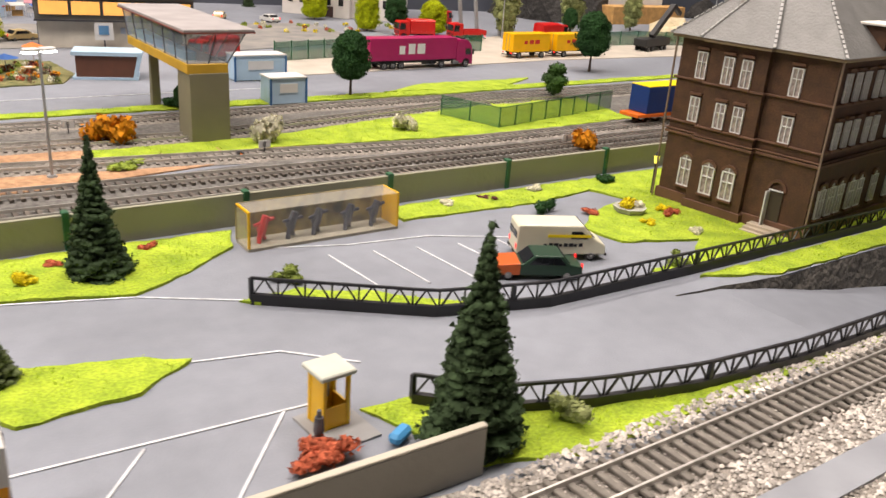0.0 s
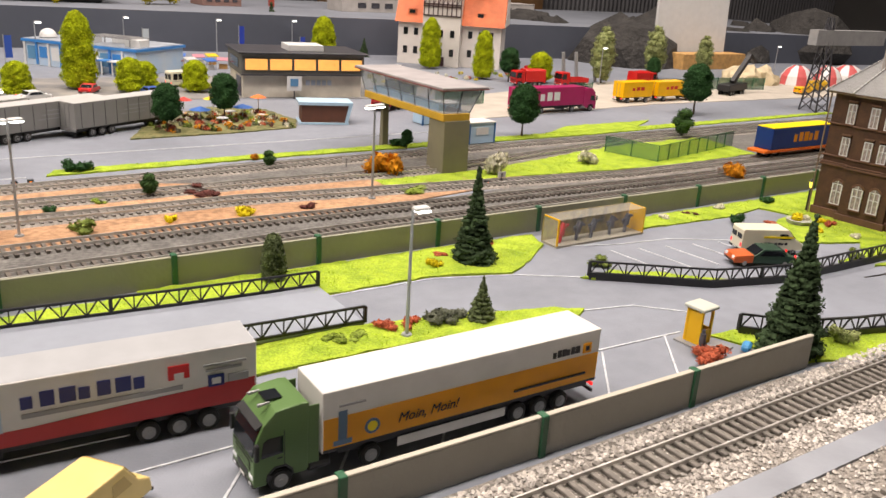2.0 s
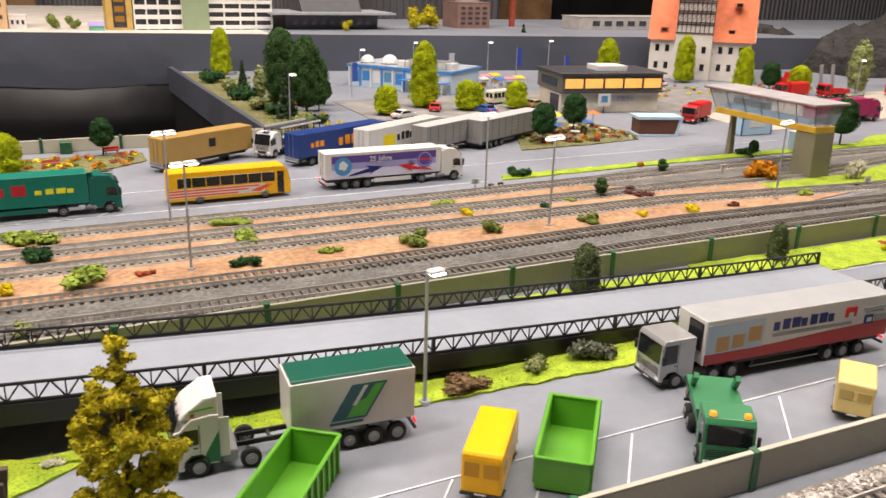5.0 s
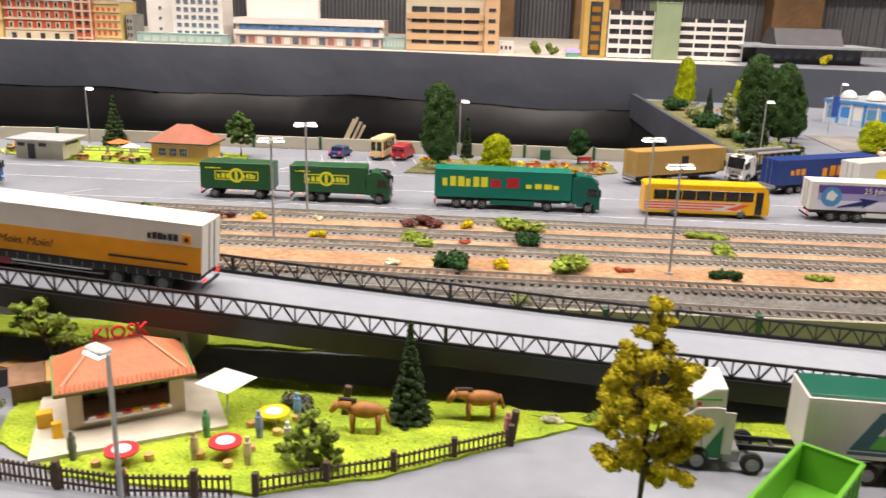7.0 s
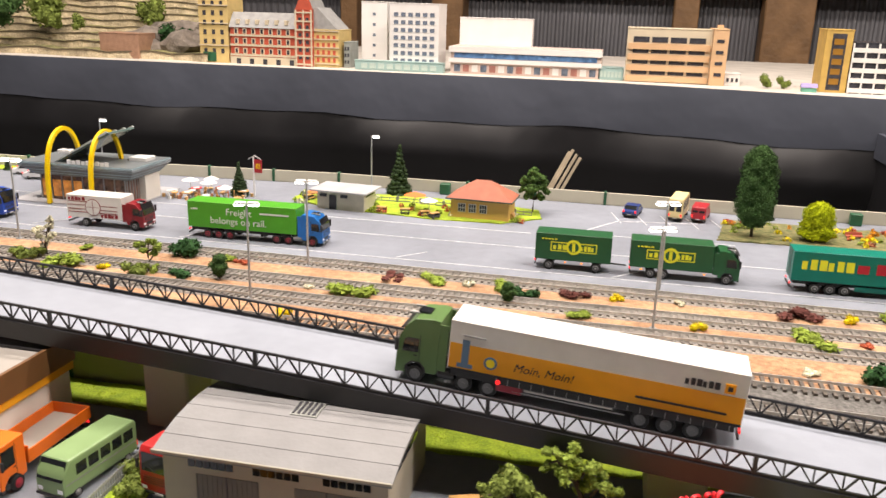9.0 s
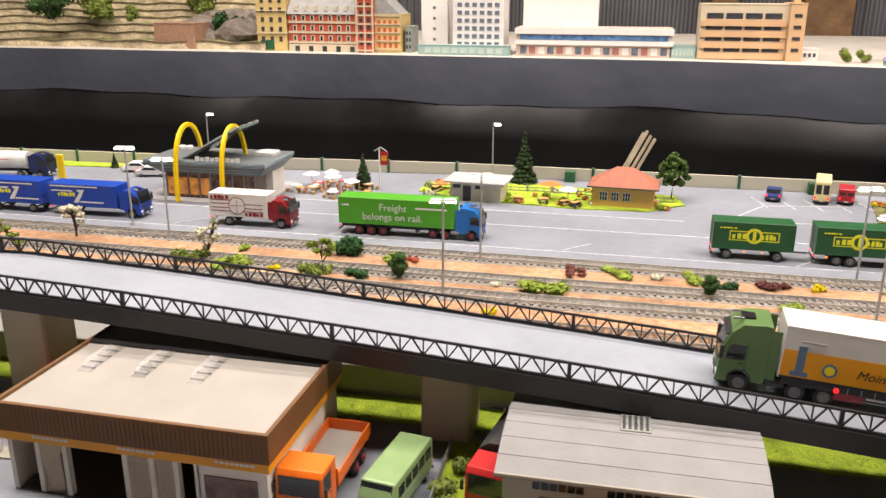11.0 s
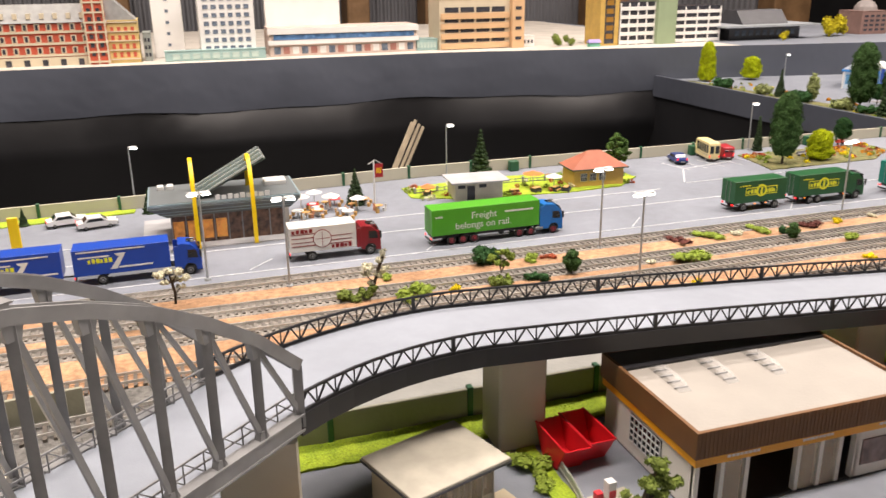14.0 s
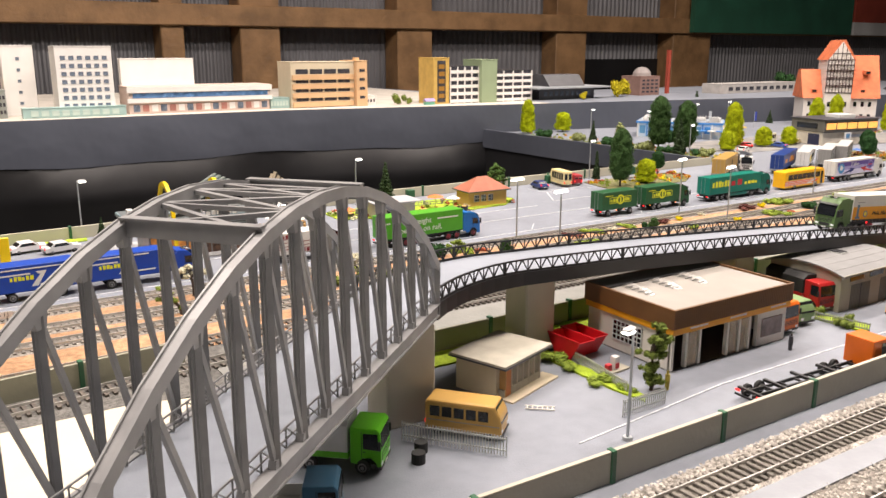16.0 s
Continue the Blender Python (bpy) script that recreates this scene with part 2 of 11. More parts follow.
for lx, ly in LAMPS:
    lum = thing("ceiling_light", "white batten luminaire hanging under the hall ceiling", "ceiling light", pose(lx, ly, 2.465), group="hall luminaires")
    part("housing", box(-0.65, 0.65, -0.17, 0.17, 0.0, 0.05, 0.005), WHITEP, lum)
    for sx in (-0.5, 0.5):
        part("hanger", cyl((sx, 0, 0.05), (sx, 0, 0.135), 0.003, n=6), STEEL, lum)

# ---- table, ground ----
tagged(obj("ground", box(-2.9, 0.86, -0.60, 1.035, -0.03, 0.0), ASPHALT), "grey painted asphalt surface of the model layout", "ground", kind="structure")
tagged(obj("ground_right", prism([(0.86, 0.085), (0.95, 0.074), (3.3, 0.072), (3.3, 2.0), (0.065, 2.0), (0.09, 1.06), (0.09, 1.035), (0.86, 1.035)], -0.03, 0.0), ASPHALT), "grey painted asphalt of the wide end of the layout", "ground", kind="structure")
tagged(obj("ground_front", box(0.86, 3.3, -0.60, -0.006, -0.03, 0.0), BOARD), "grey board at the front edge of the layout", "ground", kind="structure")
b = bmesh.new()
prev = None
for x, z in ((0.86, 0.0), (0.90, -0.001), (0.95, -0.007), (1.02, -0.020), (1.12, -0.034), (1.4, -0.065), (3.3, -0.065)):
    cur = (b.verts.new((x, -0.006, z)), b.verts.new((x, 0.09, z)))
    if prev:
        b.faces.new((prev[0], cur[0], cur[1], prev[1]))
    prev = cur
tagged(obj("road_ramp", b, ASPHALT), "grey road sloping down beside a rock wall", "road", kind="structure")
ROCK = mat("dark_rock", (0.10, 0.092, 0.08), 0.9, vary=0.35, scale=60, bump=0.9, bscale=160, fine=0.3)
b = bmesh.new()
rows = []
for i in range(120):
    x = 0.862 + i * 0.0205
    yt = 0.0725 if x > 0.95 else 0.0725 + 0.012 * (0.95 - x) / 0.09
    rows.append([b.verts.new((x, yt - 0.003 * (5 - k) + random.uniform(-0.002, 0.001), -0.075 + 0.076 * k / 5 - (0.0002 if k == 5 else 0))) for k in range(6)])
for r0, r1 in zip(rows, rows[1:]):
    for k in range(5):
        b.faces.new((r0[k], r1[k], r1[k + 1], r0[k + 1]))
tagged(obj("retaining_wall", b, ROCK), "dark rough rock retaining wall beside the sloping road", "wall", kind="structure")

# dark skirts and the pit between the table and the town
tagged(obj("table_skirt", box(-2.9, 3.3, -0.602, -0.6, -0.95, -0.0), FASCIA), "dark cloth skirt under the layout edge", "skirt", kind="structure")
tagged(obj("pit_skirt", box(-2.9, 0.078, 1.036, 1.05, -0.95, 0.0), CLOTH), "black cloth behind the cream wall", "skirt", kind="structure")
tagged(obj("side_board", prism([(0.078, 1.05), (0.089, 1.05), (0.064, 2.1), (0.052, 2.1)], -0.05, 0.012), FASCIA), "anthracite board edge of the wide platform", "skirt", kind="structure")
tagged(obj("side_skirt", prism([(0.084, 1.05), (0.092, 1.05), (0.068, 2.1), (0.060, 2.1)], -0.95, -0.05), CLOTH), "black cloth under the platform edge", "skirt", kind="structure")


def fascia_line(x):
    """The town table's front edge."""
    return 2.12 if x < -0.6 else 2.12 - 0.30 * (x + 0.6) / 1.6


b, b2, b3 = bmesh.new(), bmesh.new(), bmesh.new()
prev = None
for i in range(90):
    x = -3.6 + i * 0.08
    y = fascia_line(x)
    w = 0.004 * math.sin(x * 7) + 0.003 * math.sin(x * 17 + 1)
    cur = (b.verts.new((x, y, 0.095)), b.verts.new((x, y - 0.004 + w * 0.3, 0.03)), b.verts.new((x, y + w * 0.5, -0.036 + w)),
           b2.verts.new((x, y + 0.006, -0.03 + w)), b2.verts.new((x, y - 0.026 + 5 * w, -0.105)), b2.verts.new((x, y - 0.018 + 4 * w, -0.15)), b2.verts.new((x, y + 0.05 + 3 * w, -0.26)), b2.verts.new((x, y + 0.06 + 3 * w, -0.95)),
           b3.verts.new((x, y, 0.0955)), b3.verts.new((x, 3.5 if x < 0.36 else 2.62, 0.0955)))
    if prev:
        b.faces.new((prev[1], cur[1], cur[0], prev[0]))
        b.faces.new((prev[2], cur[2], cur[1], prev[1]))
        for k in (3, 4, 5, 6):
            b2.faces.new((prev[k + 1], cur[k + 1], cur[k], prev[k]))
        b3.faces.new((prev[8], cur[8], cur[9], prev[9]))
    prev = cur
tagged(obj("fascia", b, FASCIA, smooth=True), "anthracite fascia sheet along the raised town table", "fascia", kind="structure")
tagged(obj("black_curtain", b2, CLOTH, smooth=True), "black cloth hanging under the town table", "curtain", kind="structure")
town = tagged(obj("town_ground", b3, [CITYFLOOR, ASPHALT]), "pale paved ground of the raised model town", "ground", kind="structure")
for f_ in town.data.polygons:
    f_.material_index = 1 if f_.center.x > 0.36 else 0


# flat pieces laid on the ground
def slab(name, pts, z, material, label, category):
    return tagged(obj(name, prism(pts, -0.001, z), material), label, category, kind="structure")


def turf(name, pts, label, z=0.0028, material=None):
    """A patch of grass scatter with an uneven top and ragged rim."""
    b = bmesh.new()
    rim = []
    n = len(pts)
    for i in range(n):
        p, q = Vector(pts[i]), Vector(pts[(i + 1) % n])
        k = max(1, int((q - p).length / 0.008))
        for j in range(k):
            c = p.lerp(q, j / k)
            rim.append((c.x + random.uniform(-0.0012, 0.0012), c.y + random.uniform(-0.0012, 0.0012)))
    low = [b.verts.new((x, y, -0.0005)) for x, y in rim]
    top = [b.verts.new((x, y, z * random.uniform(0.4, 0.8))) for x, y in rim]
    f = b.faces.new(top)
    for i in range(len(rim)):
        j = (i + 1) % len(rim)
        b.faces.new((low[i], low[j], top[j], top[i]))
    bmesh.ops.recalc_face_normals(b, faces=b.faces)
    bmesh.ops.triangulate(b, faces=[f for f in b.faces if len(f.verts) > 4])
    ob = obj(name, b, material or GRASS)
    if not material:
        TURFS.append(pts)
    return tagged(ob, label, "grass", kind="structure")


TURFS = []
turf("grass_verge", [(0.30, 0.245), (0.512, 0.243), (0.576, 0.222), (0.612, 0.24), (0.65, 0.268), (0.66, 0.298), (0.30, 0.305)], "bright green grass verge along the olive wall")
turf("grass_strip", [(0.78, 0.268), (0.90, 0.262), (0.97, 0.27), (0.98, 0.24), (0.93, 0.225), (0.895, 0.20), (0.90, 0.165), (0.96, 0.145), (0.93, 0.125), (0.88, 0.118), (0.87, 0.105), (1.5, 0.105), (1.5, 0.30), (0.78, 0.297)], "bright green lawn round the brick house")
turf("ramp_verge", [(0.90, 0.097), (0.93, 0.085), (0.96, 0.0755), (1.5, 0.0735), (1.5, 0.098)], "grass strip on top of the rock wall")
turf("grass_corner", [(0.63, 0.0615), (0.652, 0.003), (0.70, -0.013), (1.25, -0.016), (1.25, -0.008), (0.86, -0.008), (0.74, 0.012), (0.70, 0.03), (0.66, 0.06)], "bright green grass between railing and track")
turf("grass_railing", [(0.624, 0.19), (0.63, 0.182), (0.70, 0.145), (0.73, 0.122), (0.74, 0.13), (0.70, 0.165), (0.66, 0.19)], "bright green grass along the truss railing")
turf("grass_island", [(-0.29, 0.185), (-0.235, 0.172), (-0.05, 0.158), (0.20, 0.150), (0.36, 0.147), (0.48, 0.142), (0.50, 0.115), (0.55, 0.118), (0.578, 0.138), (0.56, 0.15), (0.48, 0.172), (0.40, 0.187), (0.0, 0.19)], "bright green planted island beside the road ramp")
turf("kiosk_lawn", [(-0.56, 0.165), (-0.548, 0.12), (-0.50, 0.09), (-0.40, 0.085), (-0.34, 0.108), (-0.278, 0.147), (-0.24, 0.17), (-0.30, 0.20), (-0.56, 0.215)], "bright green lawn of the snack kiosk garden")
turf("bench_lawn", [(-0.36, 0.02), (-0.32, 0.055), (-0.26, 0.082), (-0.19, 0.105), (-0.165, 0.09), (-0.175, 0.04), (-0.19, 0.015)], "bright green grass with a bench and tree")
turf("wall_verge", [(-1.42, 0.248), (-0.60, 0.252), (0.0, 0.262), (0.30, 0.27), (0.30, 0.296), (-1.42, 0.277)], "bright green verge under the bridge along the wall")
turf("hedge_strip", [(-1.136, 0.20), (-1.136, 0.228), (-1.150, 0.228), (-1.150, 0.12), (-1.145, 0.092), (-1.136, 0.10)], "green planted strip between the workshop yards")
turf("yard_hedge", [(-0.835, 0.24), (-0.815, 0.24), (-0.80, 0.10), (-0.825, 0.09)], "green planted strip beside the grey shed")

slab("track_bed_sand", [(-2.9, 0.40), (0.55, 0.43), (0.80, 0.47), (0.80, 0.49), (0.45, 0.575), (0.33, 0.625), (-2.9, 0.625)], 0.0012, SAND, "orange-brown sandy ground between the railway tracks", "ground")
slab("track_bed_dark", [(-2.9, 0.292), (0.4, 0.318), (3.3, 0.318), (3.3, 0.46), (1.0, 0.47), (0.55, 0.43), (-2.9, 0.40)], 0.001, DARKBALLAST, "dark gravel bed of the nearest main tracks", "ground")
slab("track_bed_rear", [(0.33, 0.625), (0.45, 0.575), (0.80, 0.49), (1.0, 0.47), (3.3, 0.46), (3.3, 0.64), (0.9, 0.655), (0.5, 0.66)], 0.0009, DARKBALLAST, "dark gravel bed of the fanning tracks", "ground")
turf("rear_verge", [(0.30, 0.665), (0.60, 0.675), (1.10, 0.672), (1.8, 0.70), (1.8, 0.715), (1.06, 0.70), (0.6, 0.695), (0.31, 0.688)], "green verge between tracks and the rear road")
turf("tower_verge", [(0.62, 0.50), (0.80, 0.488), (1.02, 0.465), (1.2, 0.475), (1.22, 0.55), (1.0, 0.58), (0.78, 0.53), (0.62, 0.53)], "green grass round the signal tower")
turf("fence_verge", [(1.0, 0.50), (1.24, 0.475), (1.26, 0.60), (1.02, 0.60)], "green grass inside the mesh fence")
slab("ballast_bed", [(-2.9, -0.012), (0.62, -0.004), (0.70, -0.02), (3.3, -0.022), (3.3, -0.16), (-2.9, -0.16)], 0.0015, BALLASTBED, "pale gravel bed of the front tracks", "ballast")
slab("grey_strip", [(-2.9, -0.046), (-1.1, -0.052), (0.5, -0.067), (1.3, -0.072), (1.3, -0.090), (0.5, -0.083), (-1.1, -0.073), (-2.9, -0.068)], 0.0032, mat("glossy_grey_strip", (0.27, 0.285, 0.315), 0.4, vary=0.12, scale=30, bump=0.06, bscale=90), "glossy grey board strip between the front tracks", "ground")
slab("front_board", [(-2.9, -0.60), (0.86, -0.60), (0.86, -0.161), (-2.9, -0.161)], 0.0005, BOARD, "grey board surface before the front track", "ground")

slab("bare_board", [(-2.9, 0.0), (-1.58, 0.12), (-1.45, 0.20), (-1.43, 0.29), (-1.5, 0.312), (-2.9, 0.30)], 0.0014, mat("bare_board_cream", (0.60, 0.54, 0.42), 0.8, vary=0.08, scale=12), "bare cream board behind the arch bridge", "ground")
slab("pale_board", [(-1.42, 0.283), (-0.6, 0.297), (-0.6, 0.342), (-0.8, 0.376), (-1.2, 0.376), (-1.42, 0.35)], 0.0017, mat("pale_grey_board", (0.20, 0.20, 0.185), 0.7, vary=0.12, scale=20, bump=0.1, bscale=200), "plain pale grey board behind the olive wall", "ground")
# painted lines
b = bmesh.new()


def stripe(b, x0, y0, x1, y1, w=0.0013, z=0.0006):
    d = Vector((x1 - x0, y1 - y0)).normalized() * w / 2
    prism([(x0 - d.y, y0 + d.x), (x1 - d.y, y1 + d.x), (x1 + d.y, y1 - d.x), (x0 + d.y, y0 - d.x)], 0.0001, z, b)


for pts in ([(0.615, 0.077), (0.49, 0.084), (0.10, 0.082), (-0.17, 0.078)], [(0.30, 0.243), (0.512, 0.24), (0.576, 0.22), (0.63, 0.189)], [(0.569, 0.139), (0.62, 0.128), (0.65, 0.10)], [(-1.24, 0.065), (-1.06, 0.082), (-0.66, 0.08)],
            [(0.66, 0.262), (0.72, 0.243), (0.78, 0.235), (0.85, 0.20)]):
    for p, q in zip(pts, pts[1:]):
        stripe(b, *p, *q)
for i in range(12):
    x = 0.60 - i * 0.06
    stripe(b, x, 0.078, x - 0.055, 0.012)
for i in range(5):
    stripe(b, 0.70 + i * 0.03, 0.232 - i * 0.006, 0.70 + i * 0.03 + 0.005, 0.17 - i * 0.004)
for x0, y0, x1, y1 in ((-2.8, 0.745, 0.9, 0.765), (-2.8, 0.81, -0.66, 0.825), (-0.60, 0.845, -0.40, 0.85), (-2.8, 0.652, 0.28, 0.668), (-0.60, 0.85, -0.55, 0.93), (-0.55, 0.93, -0.44, 0.95)):
    stripe(b, x0, y0, x1, y1, 0.002)
for i in range(6):
    stripe(b, -0.56 + i * 0.035, 0.98, -0.545 + i * 0.035, 0.92)
for x in (-1.6, -1.29, -1.08, -0.80, -0.55, -0.2):
    stripe(b, x, 0.668, x + 0.03, 0.70)
tagged(obj("road_marking", b, LINE), "white painted lines on the asphalt", "road marking", kind="structure")


# ---- noise walls ----
def noise_wall(name, pts, height, panel, material, label, thick=0.003, post=POSTGREEN, lit_edge=0.0):
    root = thing(name, label, "wall", kind="structure")
    for p, q in zip(pts, pts[1:]):
        p, q = Vector(p), Vector(q)
        n = max(1, round((q - p).length / panel))
        d = (q - p).normalized()
        for i in range(n):
            a, c = p.lerp(q, i / n), p.lerp(q, (i + 1) / n)
            m = a.lerp(c, 0.5)
            L = (c - a).length
            turn = Matrix.Translation((m.x, m.y, 0)) @ Matrix.Rotation(math.atan2(d.y, d.x), 4, "Z")
            bm = box(-L / 2, L / 2, -thick / 2, thick / 2, 0, height - 0.001, 0.0004)
            ob = part("panel", bm, material, root)
            ob.matrix_basis = turn
            # highlight of the top edge, put into the colour of a thin pale strip
            if lit_edge:
                ob = part("coping", box(-L / 2, L / 2, -thick / 2 - 0.0002, thick / 2 + 0.0002, height - 0.0009, height + lit_edge, 0.0003), PILLAR, root, "pale strip painted on as the highlight of the wall top")
                ob.matrix_basis = turn
            bm = box(-0.0021, 0.0021, -thick / 2 - 0.0016, thick / 2 + 0.0016, 0, height + 0.001, 0.0004)
            ob = part("wall_post", bm, post, root, "dark green post")
            ob.matrix_basis = Matrix.Translation((a.x, a.y, 0)) @ Matrix.Rotation(math.atan2(d.y, d.x), 4, "Z")
    return root


noise_wall("front_noise_wall", [(-2.6, 0.018), (-1.26, 0.012), (-0.142, 0.0112), (0.649, 0.0)], 0.0232, 0.112, TAUPE, "low taupe noise barrier with dark green posts", lit_edge=0.0004)
noise_wall("rear_noise_wall", [(-1.41, 0.279), (-1.27, 0.281), (0.212, 0.308), (1.022, 0.308), (2.4, 0.312)], 0.024, 0.108, OLIVE, "olive ribbed noise barrier with dark green posts")
noise_wall("yard_noise_wall", [(-2.6, 0.368), (-1.62, 0.366), (-1.44, 0.382)], 0.024, 0.108, OLIVE, "olive noise barrier behind the end track")
noise_wall("cream_noise_wall", [(-2.7, 0.93), (-1.44, 0.99), (-1.0, 1.03), (0.07, 1.031)], 0.02, 0.105, CREAM, "cream noise barrier with dark green posts beside the pit")


# ---- railway tracks ----
GREYBALLAST = mat("grey_ballast", (0.225, 0.205, 0.18), 0.95, vary=0.25, scale=40, bump=0.9, bscale=700, fine=0.4)


def track(name, pts, label, sleeper, singly=False, z=0.0015, pitch=0.0075, bed=None):
    root = thing(name, label, "railway track", kind="structure")
    dense = []
    for p, q in zip(pts, pts[1:]):
        k = max(1, int((Vector(q) - Vector(p)).length / 0.05))
        dense += [Vector(p).lerp(Vector(q), i / k) for i in range(k)]
    dense.append(Vector(pts[-1]))
    for side in (-1, 1):
        bm = bmesh.new()
        prev = None
        for i, p in enumerate(dense):
            d = (dense[min(i + 1, len(dense) - 1)] - dense[max(i - 1, 0)]).normalized()
            nrm = Vector((-d.y, d.x))
            c = p + nrm * side * 0.0083
            ring = [bm.verts.new((c.x + nrm.x * o, c.y + nrm.y * o, z + h)) for o, h in ((-0.0007, 0.0012), (-0.0005, 0.0036), (0.0005, 0.0036), (0.0007, 0.0012))]
            if prev:
                for k in range(4):
                    bm.faces.new((prev[k], prev[(k + 1) % 4], ring[(k + 1) % 4], ring[k]))
            prev = ring
        bmesh.ops.recalc_face_normals(bm, faces=bm.faces)
        part("rail", bm, RAIL, root, "bright steel rail")
    spots, run = [], 0.0
    for p, q in zip(dense, dense[1:]):
        L = (q - p).length
        while run < L:
            spots.append((p.lerp(q, run / L), math.atan2(q.y - p.y, q.x - p.x)))
            run += pitch
        run -= L
    if singly:
        near = [s for s in spots if -1.35 < s[0].x < 0.9]
        rest = [s for s in spots if not -1.35 < s[0].x < 0.9]
        me = None
        for s, a in near:
            if me is None:
                ob = part("sleeper", box(-0.0015, 0.0015, -0.0145, 0.0145, 0, 0.0018, 0.0003), sleeper, root)
                me = ob.data
            else:
                ob = new("sleeper", me)
                ob.parent = root
            ob.matrix_basis = Matrix.Translation((s.x, s.y, z)) @ Matrix.Rotation(a, 4, "Z")
    else:
        rest = spots
    if bed:
        b = bmesh.new()
        prev = None
        for i, p in enumerate(pts):
            p0, p1 = Vector(pts[max(i - 1, 0)]), Vector(pts[min(i + 1, len(pts) - 1)])
            d = (p1 - p0).normalized()
            n_ = Vector((-d.y, d.x))
            cur = [b.verts.new((p[0] + n_.x * o, p[1] + n_.y * o, zz)) for o, zz in ((-0.021, 0.0005), (-0.017, 0.0019), (0.017, 0.0019), (0.021, 0.0005))]
            if prev:
                for k in range(3):
                    b.faces.new((prev[k], cur[k], cur[k + 1], prev[k + 1]))
            prev = cur
        bmesh.ops.recalc_face_normals(b, faces=b.faces)
        part("ballast_strip", b, bed, root, "grey gravel strip")
    V, Fc = [], []
    for s, a in rest:
        c, sn = math.cos(a), math.sin(a)
        k = len(V)
        for zz in (z - 0.001, z + 0.0018):
            for ox, oy in ((-0.0015, -0.0145), (0.0015, -0.0145), (0.0015, 0.0145), (-0.0015, 0.0145)):
                V.append((s.x + c * ox - sn * oy, s.y + sn * ox + c * oy, zz))
        Fc += [(k + 4, k + 5, k + 6, k + 7), (k, k + 1, k + 5, k + 4), (k + 1, k + 2, k + 6, k + 5), (k + 2, k + 3, k + 7, k + 6), (k + 3, k, k + 4, k + 7)]
    if V:
        me = bpy.data.meshes.new("sleepers")
        me.from_pydata(V, [], Fc)
        me.materials.append(sleeper)
        ob = new("sleepers", me)
        ob.parent = root
        tagged(ob, "row of sleepers", kind="stuff")
    return root


track("front_track", [(-2.8, -0.030), (0.65, -0.034), (3.2, -0.037)], "front railway track on pale gravel", SLEEPERG, singly=True, z=0.0022)
track("front_track_second", [(-2.8, -0.105), (-1.1, -0.108), (0.5, -0.120), (1.4, -0.128)], "second front railway track on pale gravel", SLEEPERG, z=0.002)
track("main_track", [(-2.8, 0.325), (-1.6, 0.343), (-1.4, 0.368), (-1.2, 0.394), (-0.8, 0.394), (-0.5, 0.376), (0.0, 0.362), (0.5, 0.375), (1.0, 0.37), (3.2, 0.36)], "railway track in dark gravel beside the wall", SLEEPER)
track("main_track", [(-2.8, 0.405), (-1.6, 0.418), (-1.2, 0.436), (-0.8, 0.436), (-0.4, 0.426), (0.0, 0.42), (0.4, 0.43), (0.95, 0.405), (3.2, 0.40)], "railway track in dark gravel", SLEEPER)
track("yard_track", [(-2.8, 0.50), (-0.8, 0.50), (0.036, 0.506), (0.45, 0.505), (0.93, 0.448), (3.2, 0.452)], "railway track through the sandy ground", SLEEPERG, bed=GREYBALLAST)
track("yard_track", [(-2.8, 0.555), (-0.8, 0.55), (0.05, 0.56), (0.5, 0.56), (0.72, 0.55), (1.1, 0.61), (3.2, 0.62)], "railway track through the sandy ground", SLEEPERG, bed=GREYBALLAST)
track("yard_track", [(-2.8, 0.615), (-0.8, 0.617), (0.051, 0.612), (0.45, 0.625), (0.9, 0.64), (3.2, 0.655)], "railway track beside the rear road", SLEEPERG, bed=GREYBALLAST)

# gravel stones of the front ballast
rng = np.random.default_rng(5)
N = 84000
sx = rng.uniform(-1.75, 1.25, N)
pick = rng.random(N)
strip = -0.0615 - 0.0094 * sx
sy = np.where(pick < 0.18, rng.uniform(-0.019, -0.007, N), np.where(pick < 0.42, -0.047 + rng.random(N) * (strip + 0.047), np.where(pick < 0.52, rng.uniform(-0.047, -0.019, N), strip - 0.0165 - rng.random(N) * 0.075)))
second = -0.1162 - 0.0075 * sx
keep = (np.abs(sy - second) > 0.0155) | (rng.random(N) < 0.12)
sx, sy, second = sx[keep], sy[keep], second[keep]
N = len(sx)
base = np.array([(1, 0, 0), (-1, 0, 0), (0, 1, 0), (0, -1, 0), (0, 0, 1), (0, 0, -0.6)], float)
ang = rng.uniform(0, 6.28, N)
size = rng.uniform(0.0007, 0.0017, N) * np.where(((sy > -0.047) & (sy < -0.019)) | (np.abs(sy - second) < 0.0155), 0.55, 1.0)
jit = rng.uniform(0.6, 1.3, (N, 6, 1))
pts = base[None] * jit * size[:, None, None]
ca, sa = np.cos(ang)[:, None], np.sin(ang)[:, None]
P = np.stack([pts[..., 0] * ca - pts[..., 1] * sa + sx[:, None], pts[..., 0] * sa + pts[..., 1] * ca + sy[:, None], pts[..., 2] * 0.8 + 0.0018 + size[:, None] * 0.3], -1).reshape(-1, 3)
tri = np.array([(0, 2, 4), (2, 1, 4), (1, 3, 4), (3, 0, 4), (2, 0, 5), (1, 2, 5), (3, 1, 5), (0, 3, 5)])
T = (tri[None] + (np.arange(N) * 6)[:, None, None]).reshape(-1, 3)
me = bpy.data.meshes.new("gravel")
me.from_pydata(P.tolist(), [], T.tolist())
me.materials.append(BALLAST)
